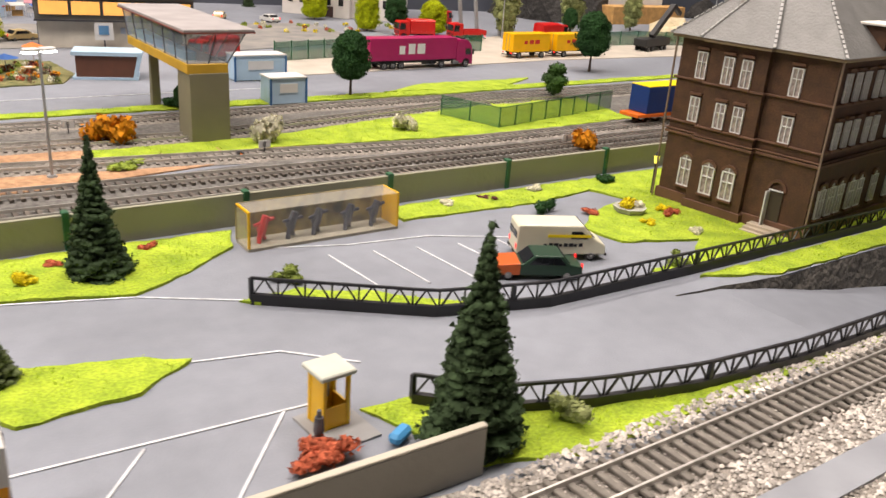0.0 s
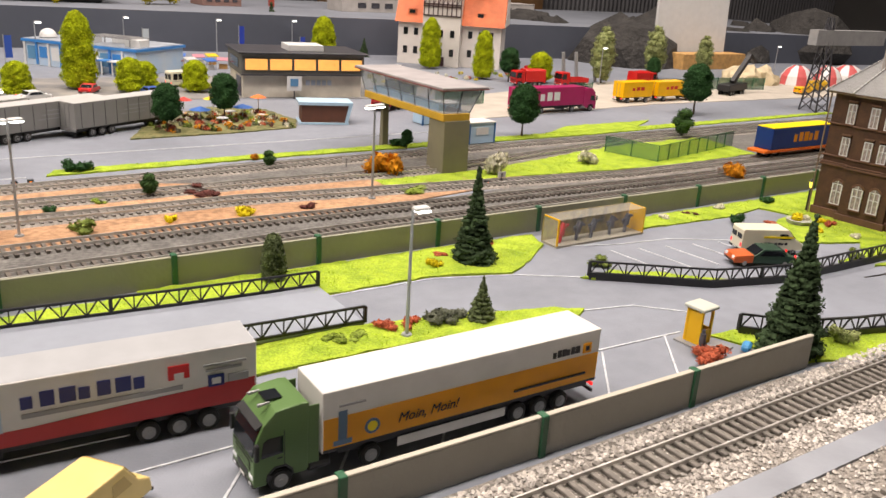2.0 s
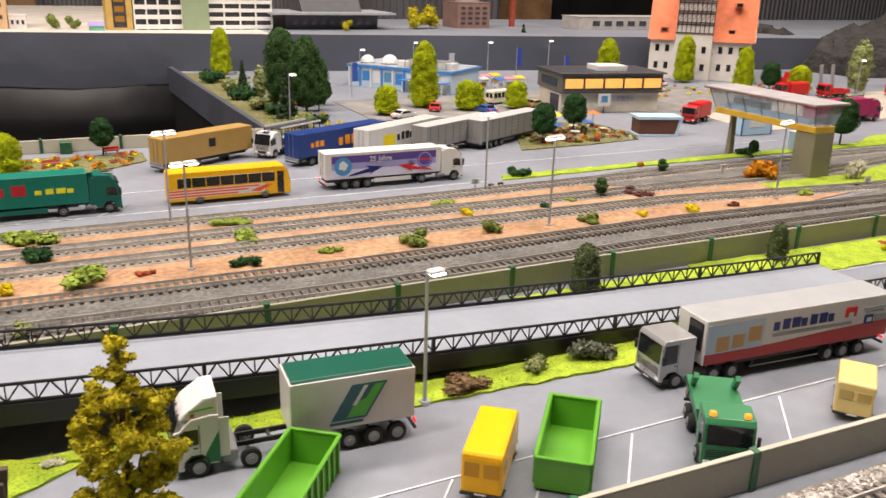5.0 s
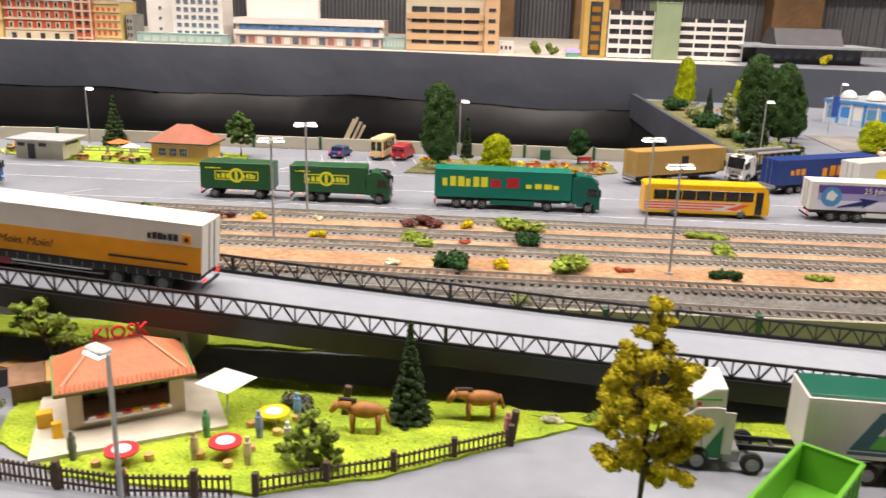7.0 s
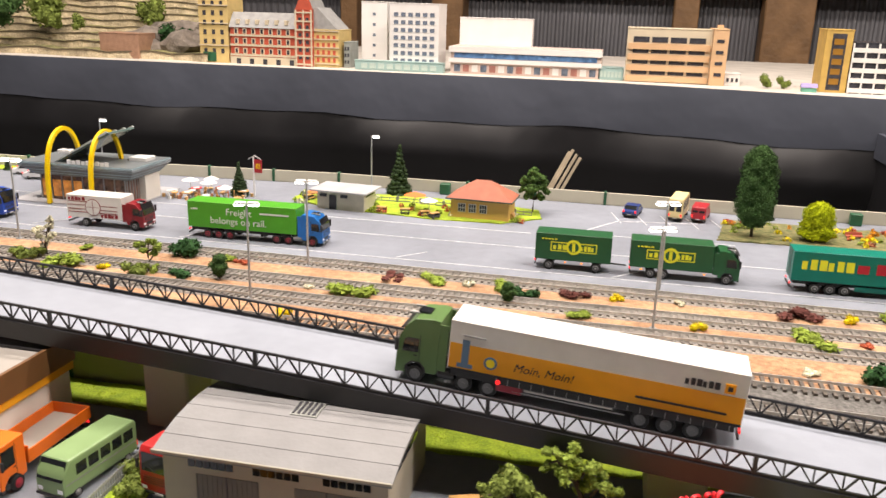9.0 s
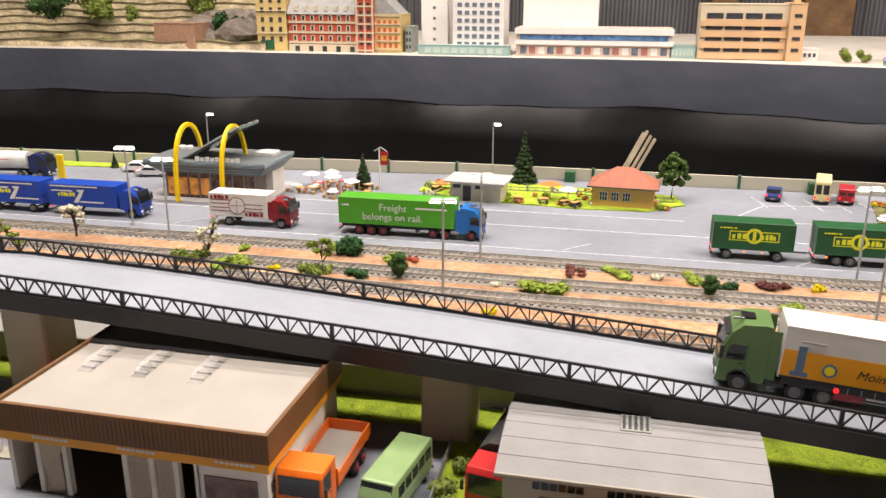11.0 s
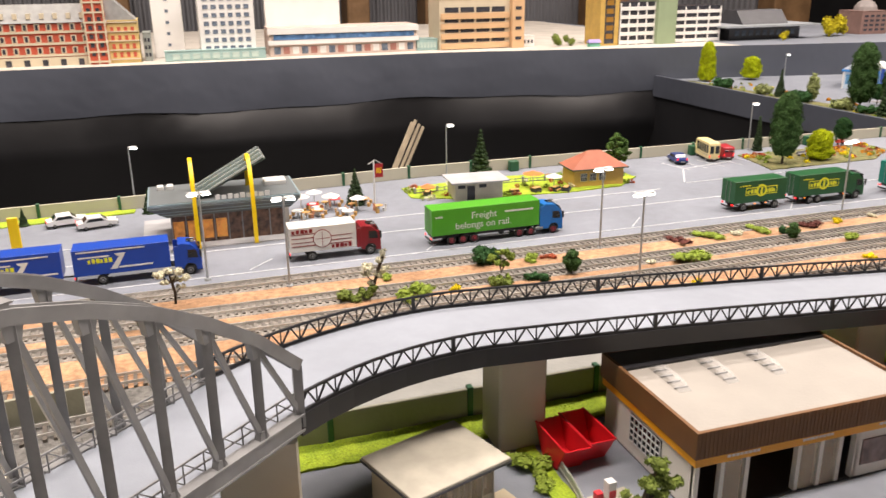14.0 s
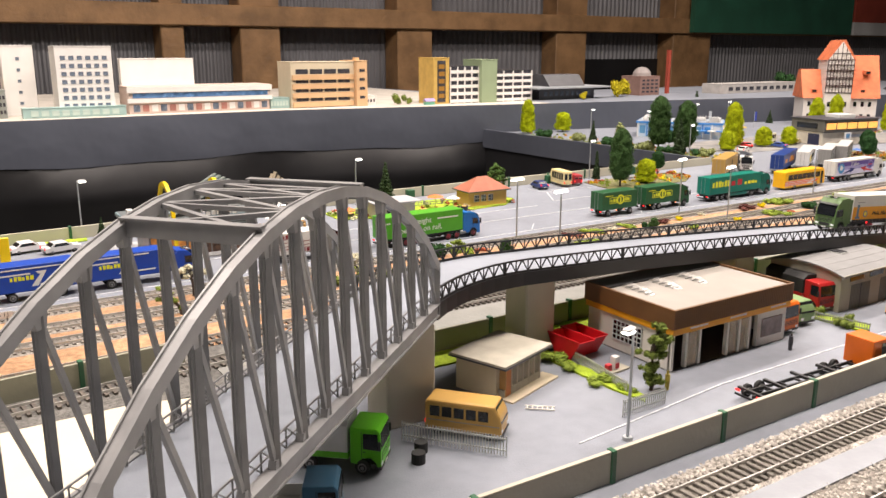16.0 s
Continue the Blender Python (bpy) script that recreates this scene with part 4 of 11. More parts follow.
def flat_cab(parent, x0, L, material, H=2.95, window=GLASS, trim=None):
    """An older square cab-over."""
    w = 1.2
    f = x0 + L
    pts = [(x0, 0.7), (x0, H), (f - 0.25, H), (f - 0.06, H - 0.25), (f, 1.6), (f, 0.45), (f - 0.25, 0.4), (f - 0.3, 0.75), (f - 0.62, 1.05), (f - 1.12, 1.05), (f - 1.42, 0.75), (f - 1.45, 0.6)]
    cab = part("cab", profile_y(pts, -w, w, 0.07), material, parent)
    part("windscreen", profile_y([(f - 0.02, 1.65), (f + 0.012, 1.65), (f - 0.035, H - 0.28), (f - 0.1, H - 0.28)], -1.05, 1.05), window, cab, "dark windscreen")
    for s in (-1, 1):
        part("side_window", profile_y([(f - 1.1, 1.65), (f - 0.15, 1.6), (f - 0.2, H - 0.3), (f - 1.1, H - 0.3)], *sorted((s * 1.15, s * 1.215))), window, cab, "dark side window")
        part("mirror", box(f - 0.12, f + 0.03, *sorted((s * 1.28, s * 1.44)), 1.7, 2.25, 0.03), CHASSIS, cab)
        part("headlight", box(f - 0.1, f + 0.02, *sorted((s * 0.75, s * 1.1)), 0.6, 0.82, 0.03), HEAD_L, cab, "clear headlight")
    part("grille", box(f - 0.08, f + 0.012, -1.0, 1.0, 0.9, 1.4, 0.02), CHASSIS, cab, "black grille")
    for k in range(4):
        part("grille_slat", box(f - 0.05, f + 0.03, -0.95, 0.95, 0.95 + 0.12 * k, 0.99 + 0.12 * k), material, cab)
    for s in (-1, 1):
        part("wiper", bar((f + 0.02, s * 0.1, 1.66), (f + 0.0, s * 0.7, 1.95), 0.03, 0.03), CHASSIS, cab)
        part("door_seam", box(f - 1.2, f - 1.17, *sorted((s * 1.18, s * 1.208)), 1.05, H - 0.2), CHASSIS, cab)
        part("door_handle", box(f - 1.12, f - 0.95, *sorted((s * 1.18, s * 1.23)), 1.45, 1.5), CHASSIS, cab)
        part("step", box(f - 0.62, f - 0.3, *sorted((s * 1.0, s * 1.21)), 0.4, 0.7, 0.02), CHASSIS, cab)
    part("bumper", box(f - 0.25, f + 0.03, -1.22, 1.22, 0.36, 0.58, 0.04), trim or CHASSIS, cab)
    part("number_plate", box(f + 0.02, f + 0.045, -0.26, 0.26, 0.42, 0.53), WHITE, cab)
    return cab


def frame_rails(parent, x0, x1, z=0.95, material=CHASSIS):
    for y in (-0.42, 0.42):
        part("frame_rail", box(x0, x1, y - 0.06, y + 0.06, z - 0.14, z + 0.1), material, parent)
    for i in range(int((x1 - x0) / 1.6)):
        part("cross_member", box(x0 + 0.6 + 1.6 * i, x0 + 0.75 + 1.6 * i, -0.4, 0.4, z - 0.1, z + 0.05), material, parent)


def rear_lights(parent, x=0.0, z=0.85):
    for s in (-1, 1):
        part("tail_light", box(x - 0.05, x + 0.04, *sorted((s * 0.72, s * 1.12)), z - 0.08, z + 0.08, 0.02), RED_L, parent, "red tail light")
    part("bumper_bar", box(x - 0.03, x + 0.08, -1.15, 1.15, 0.45, 0.6), CHASSIS, parent)


def trailer_box(parent, x0, x1, body, z0=1.18, z1=4.0, lip=None):
    bx = part("trailer_body", box(x0, x1, -1.275, 1.275, z0, z1, 0.035), body, parent)
    part("roof_rim", box(x0 + 0.02, x1 - 0.02, -1.285, 1.285, z1 - 0.09, z1 - 0.02), lip or body, bx)
    for s in (-1, 1):
        part("door_bar", cyl((x0 - 0.03, s * 0.35, z0 + 0.1), (x0 - 0.03, s * 0.35, z1 - 0.1), 0.03, n=6), RIMG, bx)
    return bx


def semi(name, label, m, cab_mat, body, face, items, six=False, side_guard=None, skirt=None, length=13.6, cab=modern_cab, rim=RIMG, markers=False, cab_args=None, group="lorries"):
    """An articulated lorry of 16.5 m."""
    root = thing(name, label, "lorry", m, group=group, scale=R87)
    L = length
    trailer_box(root, 0, L, body)
    frame_rails(root, 0.2, L + 2.6)
    for x in (2.2, 3.5, 4.8):
        axle(root, x, rim)
    axle(root, L - 2.3, rim)
    if six:
        axle(root, L - 0.95, rim)
    f = L + 2.9
    cab(root, f - 2.35, 2.35, cab_mat, **(cab_args or {}))
    axle(root, f - 1.15, rim)
    part("tank", cyl((L - 0.4, -0.95, 0.75), (L + 0.5, -0.95, 0.75), 0.3, n=12), RIMG, root, "fuel tank")
    part("tank", cyl((L - 0.4, 0.95, 0.75), (L + 0.5, 0.95, 0.75), 0.3, n=12), CHASSIS, root)
    part("underbody", box(0.25, L - 0.9, -0.95, 0.95, 0.80, 1.17), CHASSIS, root, "black chassis underside")
    part("landing_gear", box(L - 4.2, L - 4.0, -0.9, 0.9, 0.3, 1.1), CHASSIS, root)
    for s in (-1, 1):
        part("side_guard", box(5.6, L - 3.6, *sorted((s * 1.2, s * 1.24)), 0.55, 0.62 if not side_guard else 1.0), side_guard or RIMG, root)
        if skirt:
            part("side_skirt", box(0.3, L - 0.2, *sorted((s * 1.2, s * 1.262)), 0.86, 1.18), skirt, root)
            part("strap_row", merge_boxes([(0.5 + k * 0.62, 0.54 + k * 0.62, *sorted((s * 1.25, s * 1.285)), 0.88, 1.3) for k in range(20)]), RIMG, root, "row of strap buckles")
        if markers:
            for k in range(4):
                part("marker_light", box(1.2 + 3.4 * k, 1.4 + 3.4 * k, *sorted((s * 1.25, s * 1.29)), 0.98, 1.08), ORANGE_L, root, "glowing orange marker")
    rear_lights(root)
    decor(root, 0, L, 1.275, face, items)
    return root


def merge_boxes(rows):
    b = bmesh.new()
    for r in rows:
        box(*r, 0, b)
    return b


def rigid(name, label, m, cab_mat, body, face, items, L=7.5, cabL=1.9, cab=flat_cab, rim=RIMG, axles=(1.9,), zbody=1.05, ztop=3.6, cab_args=None, body_len=None, group="lorries", markers=False):
    """A rigid box lorry."""
    root = thing(name, label, "lorry", m, group=group, scale=R87)
    bl = body_len or (L - cabL - 0.15)
    trailer_box(root, 0, bl, body, zbody, ztop)
    frame_rails(root, 0.1, L - 0.5)
    for x in axles:
        axle(root, x, rim)
    cab(root, L - cabL, cabL, cab_mat, **(cab_args or {}))
    axle(root, L - 1.15, rim)
    rear_lights(root)
    if markers:
        for s in (-1, 1):
            for x in (1.0, bl - 0.8):
                part("marker_light", box(x, x + 0.2, *sorted((s * 1.2, s * 1.26)), 0.8, 0.92), ORANGE_L, root, "glowing orange marker")
    decor(root, 0, bl, 1.275, face, items)
    return root


def drawbar(name, label, m, body, face, items, L=7.4, rim=RIMG, group="lorries", markers=False):
    root = thing(name, label, "trailer", m, group=group, scale=R87)
    trailer_box(root, 0, L, body, 1.05, 3.7)
    frame_rails(root, 0.1, L - 0.1)
    axle(root, 1.4, rim)
    axle(root, L - 1.4, rim)
    part("drawbar", bar((L - 0.3, 0, 0.8), (L + 1.5, 0, 0.75), 0.16, 0.12), CHASSIS, root)
    if markers:
        for s in (-1, 1):
            for x in (2.9, L - 2.9):
                part("marker_light", box(x, x + 0.2, *sorted((s * 1.2, s * 1.26)), 0.8, 0.92), ORANGE_L, root, "glowing orange marker")
    rear_lights(root)
    decor(root, 0, L, 1.275, face, items)
    return root


TEXTB = paint("print_black", (0.015, 0.015, 0.018))
NAVY = paint("print_navy", (0.012, 0.02, 0.13))
PRINTRED = paint("print_red", (0.55, 0.02, 0.02))
PRINTGREY = paint("print_grey", (0.28, 0.28, 0.28))
PRINTBLUE = paint("print_steel_blue", (0.10, 0.17, 0.26))
LEMON = paint("print_yellow", (0.85, 0.68, 0.01))


def amber_items(L=13.6):
    its = [("rect", "amber_panel", 0.05, L - 0.05, 1.28, 2.75, AMBER), ("rect", "lower_stripe", 0.05, L - 0.05, 1.2, 1.34, TEXTB)]
    its += [("rect", "printed_bolt", 0.72, 1.12, 1.5, 3.0, PRINTBLUE), ("rect", "bolt_foot", 0.5, 1.35, 1.42, 1.66, PRINTBLUE), ("disc", "round_emblem", 2.3, 1.95, 0.36, PRINTBLUE), ("disc", "emblem_centre", 2.3, 1.95, 0.24, LEMON)]
    its += [("text", "slogan", "Moin, Moin!", 3.5, 1.78, 0.64, TEXTB), ("bars", "small_print", 0.75, 3.2, 1.2, 0.09, 9, PRINTGREY)]
    its += [("bars", "name_bars", L - 3.0, 2.98, 1.7, 0.36, 6, TEXTB), ("rect", "brand_square", L - 1.1, L - 0.6, 2.88, 3.38, AMBER), ("rect", "brand_mark", L - 0.97, L - 0.73, 3.0, 3.25, TEXTB), ("bars", "small_print", L - 5.2, 1.72, 4.4, 0.1, 22, TEXTB)]
    return its


def heading(px, py, deg, z=0.0, pitch=0.0):
    """Pose of a vehicle whose rear middle stands at px, py."""
    return Matrix.Translation((px, py, z)) @ Matrix.Rotation(radians(deg), 4, "Z") @ Matrix.Rotation(radians(pitch), 4, "Y")


# the lorry on the bridge and its parked twin
rx, fx = -0.470, -0.676
ry, fy = deck_mid(rx) + 0.002, deck_mid(fx) + 0.002
ang = math.degrees(math.atan2(fy - ry, fx - rx))
rise = math.degrees(math.atan2(deck_z(fx) - deck_z(rx), rx - fx))
amber = semi("articulated_lorry", "green-cabbed articulated lorry with white and amber trailer on the bridge", heading(rx, ry, ang, deck_z(rx) + 0.0012, -rise), GREEN_CAB, WHITE, 1, amber_items(15.0), six=True, skirt=CHASSIS, markers=False, length=15.0, rim=RIMD, cab_args={"window": GLASS})
part("chassis_box", box(10.9, 12.3, -1.24, -0.9, 0.45, 0.95, 0.04), RIMR, amber, "dark red chassis box")
part("chassis_box", box(10.9, 12.3, 0.9, 1.24, 0.45, 0.95, 0.04), RIMR, amber, "dark red chassis box")
for s_ in (-1, 1):
    part("chassis_lamp", cyl((12.2, s_ * 1.2, 0.98), (12.2, s_ * 1.32, 0.98), 0.13, n=10), RED_L, amber, "glowing red lamp")
    part("guard_rail", box(6.2, 10.8, *sorted((s_ * 1.2, s_ * 1.25)), 0.72, 0.82), WHITE, amber, "white side guard rail")
semi("articulated_lorry", "green-cabbed articulated lorry with white and amber trailer parked by the wall", heading(0.489, 0.0477, 178.8), GREEN_CAB, WHITE, 1, amber_items(15.0), length=15.0, six=False, side_guard=WHITE)

# silver-cabbed lorry with a photo-printed trailer
SILVER = mat("silver_paint", (0.42, 0.42, 0.42), 0.3, metal=0.5, vary=0.05, scale=1)
SKYP = paint("print_sky", (0.42, 0.52, 0.62))
CARD = paint("print_cardboard", (0.48, 0.28, 0.11))
REDBAND = paint("red_band", (0.42, 0.03, 0.03))
items = [("rect", "red_band", 0.05, 14.55, 1.2, 1.9, REDBAND), ("poly", "red_sweep", [(4.3, 1.85), (14.5, 1.85), (14.5, 2.3), (9.0, 2.1)], REDBAND), ("rect", "photo_sky", 0.1, 4.3, 1.87, 3.7, SKYP)]
for u, v, s in ((0.8, 1.95, 0.95), (2.0, 2.05, 0.85), (3.15, 2.3, 0.95)):
    items.append(("rect", "photo_crate", u, u + s, v, v + s, CARD))
items += [("bars", "name_bars", 5.0, 2.75, 5.0, 0.66, 7, NAVY), ("bars", "small_print", 5.0, 2.34, 6.3, 0.2, 16, PRINTGREY), ("rect", "brand_tower", 10.7, 11.6, 2.85, 3.5, PRINTRED), ("rect", "brand_gate", 10.95, 11.35, 2.85, 3.15, WHITE), ("bars", "small_print", 12.2, 3.2, 1.9, 0.1, 9, PRINTGREY), ("bars", "small_print", 12.3, 2.95, 1.6, 0.1, 9, PRINTGREY), ("rect", "blue_badge", 12.4, 13.1, 2.2, 2.75, NAVY), ("rect", "white_badge", 12.55, 12.95, 2.32, 2.62, WHITE), ("rect", "print_line", 13.3, 14.2, 2.3, 2.65, PRINTGREY)]
jb_ = semi("articulated_lorry", "silver-cabbed articulated lorry with photo-printed white and red trailer", heading(0.311, 0.1165, 176.5), SILVER, WHITE, 1, items, six=True, cab=flat_cab, cab_args={"H": 3.1}, length=14.6)
part("cooling_unit", box(14.56, 14.72, -0.2, 1.05, 2.0, 3.75, 0.05), GLASS, jb_, "black cooling unit on the trailer front")
part("roof_skin", box(0.05, 14.55, -1.22, 1.22, 3.995, 4.012), paint("roof_grey", (0.36, 0.37, 0.38)), jb_, "pale grey trailer roof")

# container lorry
root = thing("container_lorry", "white articulated lorry with a white box container and green roof", "lorry", heading(-0.060, 0.140, 176.5), group="lorries", scale=R87)
frame_rails(root, 0.2, 11.4)
for x in (1.0, 2.25, 3.5):
    axle(root, x)
axle(root, 8.3)
cont = part("container", box(0.1, 6.4, -1.25, 1.25, 1.25, 4.0, 0.03), WHITE, root, "white steel container")
part("container_roof", profile_x([(-1.2, 3.98), (1.2, 3.98), (1.05, 4.12), (-1.05, 4.12)], 0.2, 6.3, 0.03), paint("roof_green", (0.006, 0.085, 0.055)), cont, "dark green canvas roof")
for s in (-1, 1):
    for k in range(20):
        part("rib", box(0.35 + 0.31 * k, 0.47 + 0.31 * k, *sorted((s * 1.24, s * 1.262)), 1.4, 3.85), WHITE, cont)
LIME_P = paint("print_lime", (0.08, 0.42, 0.03))
TEAL_P = paint("print_teal", (0.02, 0.11, 0.12))
decor(root, 0.1, 6.4, 1.27, 1, [("poly", "emblem", [(1.95, 1.7), (3.75, 1.7), (4.85, 3.55), (3.05, 3.55)], TEAL_P), ("poly", "emblem_field", [(2.75, 1.82), (3.7, 1.82), (4.65, 3.45), (4.2, 3.45), (3.75, 2.75), (3.2, 2.55)], LIME_P), ("poly", "emblem_stroke", [(3.05, 2.45), (3.25, 2.45), (3.85, 3.45), (3.65, 3.45)], WHITE), ("rect", "name_bar", 1.9, 3.6, 1.48, 1.62, TEAL_P)])
modern_cab(root, 9.7, 2.2, WHITE, H=3.15, visor=False, roof_hatch=False)
part("wind_deflector", profile_y([(9.7, 3.05), (11.45, 3.0), (11.2, 3.35), (10.3, 4.0), (9.7, 4.05)], -1.15, 1.15, 0.10), WHITE, root, "white roof wind deflector")
for s_ in (-1, 1):
    part("deflector_stripe", profile_y([(9.9, 3.45), (11.0, 3.38), (11.0, 3.46), (9.9, 3.55)], *sorted((s_ * 1.12, s_ * 1.16))), LIME_P, root, "green pinstripe")
    part("deflector_badge", profile_y([(10.75, 3.12), (10.95, 3.12), (10.95, 3.3), (10.75, 3.3)], *sorted((s_ * 1.12, s_ * 1.16))), PRINTRED, root, "small red badge")
for s_ in (-1, 1):
    part("cab_flash", profile_y([(9.72, 0.7), (10.55, 0.7), (10.3, 1.3), (9.72, 2.3)], *sorted((s_ * 1.2, s_ * 1.245))), paint("flash_green", (0.01, 0.16, 0.05)), root, "green flash on the cab")
part("tank", box(8.9, 9.6, -1.15, 1.15, 0.5, 1.1, 0.05), RIMG, root)
axle(root, 10.7)
rear_lights(root)


# small vehicles
def van(name, label, m, body_mat, L=5.0, H=2.3, W=1.9, style="van", window=GLASS, roof_mat=None, group="vans", tails=True):
    root = thing(name, label, "van", m, group=group, scale=R87)
    h = W / 2
    if style == "bus":
        pts = [(0, 0.4), (0, H - 0.15), (0.15, H), (L - 0.5, H), (L - 0.1, H - 0.7), (L, 1.2), (L, 0.4)]
    elif style == "step":
        pts = [(0, 0.35), (0, H), (L - 1.3, H), (L - 0.9, 1.35), (L - 0.05, 1.2), (L, 0.4)]
    elif style == "car":
        pts = [(0, 0.3), (0, 0.85), (0.7, 0.95), (1.15, H), (2.7, H), (3.3, 0.95), (L - 0.1, 0.8), (L, 0.3)]
    else:
        pts = [(0, 0.35), (0.03, H - 0.1), (0.15, H), (L - 1.5, H), (L - 0.75, 1.35), (L - 0.08, 1.0), (L, 0.4)]
    body = part("body", profile_y(pts, -h, h, 0.16 if style == "bus" else 0.09), body_mat, root)
    if roof_mat:
        part("roof", box(0.1, L - 1.4, -h + 0.05, h - 0.05, H - 0.02, H + 0.06, 0.03), roof_mat, root)
    for s in (-1, 1):
        y0, y1 = sorted((s * (h - 0.06), s * (h + 0.015)))
        if style == "bus":
            nw = max(4, int((L - 0.9) / 0.85))
            for k in range(nw):
                x = 0.35 + k * (L - 1.1) / nw
                part("side_window", box(x, x + (L - 1.1) / nw - 0.14, y0, y1, 1.3, H - 0.38, 0.015), window, body)
            part("waist_trim", box(0.2, L - 0.15, *sorted((s * (h - 0.05), s * (h + 0.012))), 1.02, 1.08), RIMG, body)
        elif style == "car":
            part("side_window", profile_y([(0.95, 0.95), (1.3, H - 0.1), (2.6, H - 0.1), (3.0, 0.95)], y0, y1), window, body)
        else:
            part("side_window", profile_y([(L - 2.2, 1.35), (L - 1.15, 1.35), (L - 1.55, H - 0.35), (L - 2.2, H - 0.35)], y0, y1), window, body)
        part("headlight", box(L - 0.1, L + 0.015, *sorted((s * (h - 0.45), s * (h - 0.12))), 0.6, 0.85, 0.02), HEAD_L, body)
        if tails:
            part("tail_light", box(-0.015, 0.05, *sorted((s * (h - 0.25), s * (h - 0.05))), 0.7, 1.0), RED_L, body)
        for x in (0.85, L - 0.9):
            wheel(root, x, s * (h - 0.12), RIMG, 0.32, 0.22)
    if style == "car":
        part("windscreen", profile_y([(2.72, H - 0.06), (3.28, 0.97), (3.33, 1.0), (2.78, H - 0.02)], -h + 0.12, h - 0.12), window, body)
        part("rear_window", profile_y([(0.74, 0.98), (1.13, H - 0.04), (1.08, H - 0.01), (0.69, 1.0)], -h + 0.12, h - 0.12), window, body)
    elif style == "bus":
        part("windscreen", profile_y([(L - 0.40, H - 0.15), (L - 0.06, 1.25), (L + 0.01, 1.28), (L - 0.44, H - 0.06)], -h + 0.1, h - 0.1), window, body)
    else:
        part("windscreen", profile_y([(L - 1.46, H - 0.08), (L - 0.80, 1.38), (L - 0.75, 1.42), (L - 1.42, H - 0.03)] if style == "van" else [(L - 1.26, H - 0.1), (L - 0.92, 1.4), (L - 0.86, 1.42), (L - 1.2, H - 0.08)], -h + 0.1, h - 0.1), window, body)
    if style != "car":
        for s in (-1, 1):
            part("rear_window", box(-0.02, 0.06, *sorted((s * 0.1, s * (h - 0.15))), 1.3, H - 0.45, 0.02), window, body, "dark rear window")
    part("bumper", box(L - 0.05, L + 0.06, -h, h, 0.35, 0.5, 0.02), CHASSIS, root)
    part("bumper", box(-0.06, 0.05, -h, h, 0.35, 0.5, 0.02), CHASSIS, root)
    part("number_plate", box(-0.085, -0.06, -0.26, 0.26, 0.42, 0.52), WHITE, root)
    return root


CREAMY = paint("pale_yellow_paint", (0.72, 0.55, 0.20))
VIVID = paint("vivid_yellow_paint", (0.88, 0.45, 0.0))
van("parcel_van", "pale yellow delivery van parked on the lot", heading(0.196, 0.036, 38), CREAMY, L=4.6, H=2.3, window=paint("straw_window", (0.50, 0.36, 0.11), 0.15), tails=False)
van("minibus", "bright yellow minibus with see-through windows on the lot", heading(-0.056, 0.054, 51), VIVID, L=4.9, H=2.5, style="bus", window=paint("amber_window", (0.58, 0.27, 0.0), 0.15), tails=False)
v = van("ambulance_van", "cream van with a yellow stripe on the car park", heading(0.812, 0.183, -26), paint("ivory_paint", (0.70, 0.67, 0.52)), L=5.4, H=2.15, W=1.9)
decor(v, 0, 5.4, 1.0, 1, [("rect", "yellow_stripe", 1.0, 3.6, 1.45, 1.62, LEMON), ("bars", "small_print", 1.6, 0.9, 2.4, 0.2, 8, TEXTB)])
decor(v, 0, 5.4, 1.0, -1, [("rect", "yellow_stripe", 1.8, 4.4, 1.45, 1.62, LEMON), ("bars", "small_print", 1.6, 0.9, 2.4, 0.2, 8, TEXTB)])
gcar = van("parked_car", "dark green car with an orange front on the car park", heading(0.828, 0.1355, 152), paint("dark_green_paint", (0.02, 0.05, 0.03)), L=5.0, H=1.45, W=1.75, style="car", group="cars")
part("bonnet", profile_y([(3.45, 0.32), (3.45, 0.99), (4.9, 0.86), (5.03, 0.60), (5.03, 0.32)], -0.885, 0.885, 0.05), paint("orange_red_paint", (0.5, 0.10, 0.02)), gcar, "orange front end")
van("delivery_van", "ochre delivery van beside the mesh gate", heading(-1.318, 0.150, -50), paint("ochre_paint", (0.50, 0.30, 0.08)), L=5.2, H=2.4, W=2.0, style="bus")
van("old_coach", "pale green small coach by the workshop", heading(-0.848, 0.198, -98), paint("mint_paint", (0.20, 0.30, 0.13)), L=5.4, H=2.3, W=1.85, style="bus")
for i, (px, py, c, st, L_, H_, nm, lb) in enumerate(((-0.535, 0.955, (0.02, 0.04, 0.16), "car", 4.0, 1.4, "parked_car", "dark blue car parked on the rear lot"), (-0.472, 0.955, (0.72, 0.6, 0.3), "bus", 5.4, 2.9, "camper_van", "cream camper van parked on the rear lot"), (-0.44, 0.958, (0.35, 0.02, 0.03), "van", 4.6, 2.0, "parked_van", "dark red van parked on the rear lot"))):
    van(nm, lb, heading(px, py, 78), paint("parked_paint_%s" % "abcd"[i], c), L=L_, H=H_, W=1.75, style=st, group="cars")


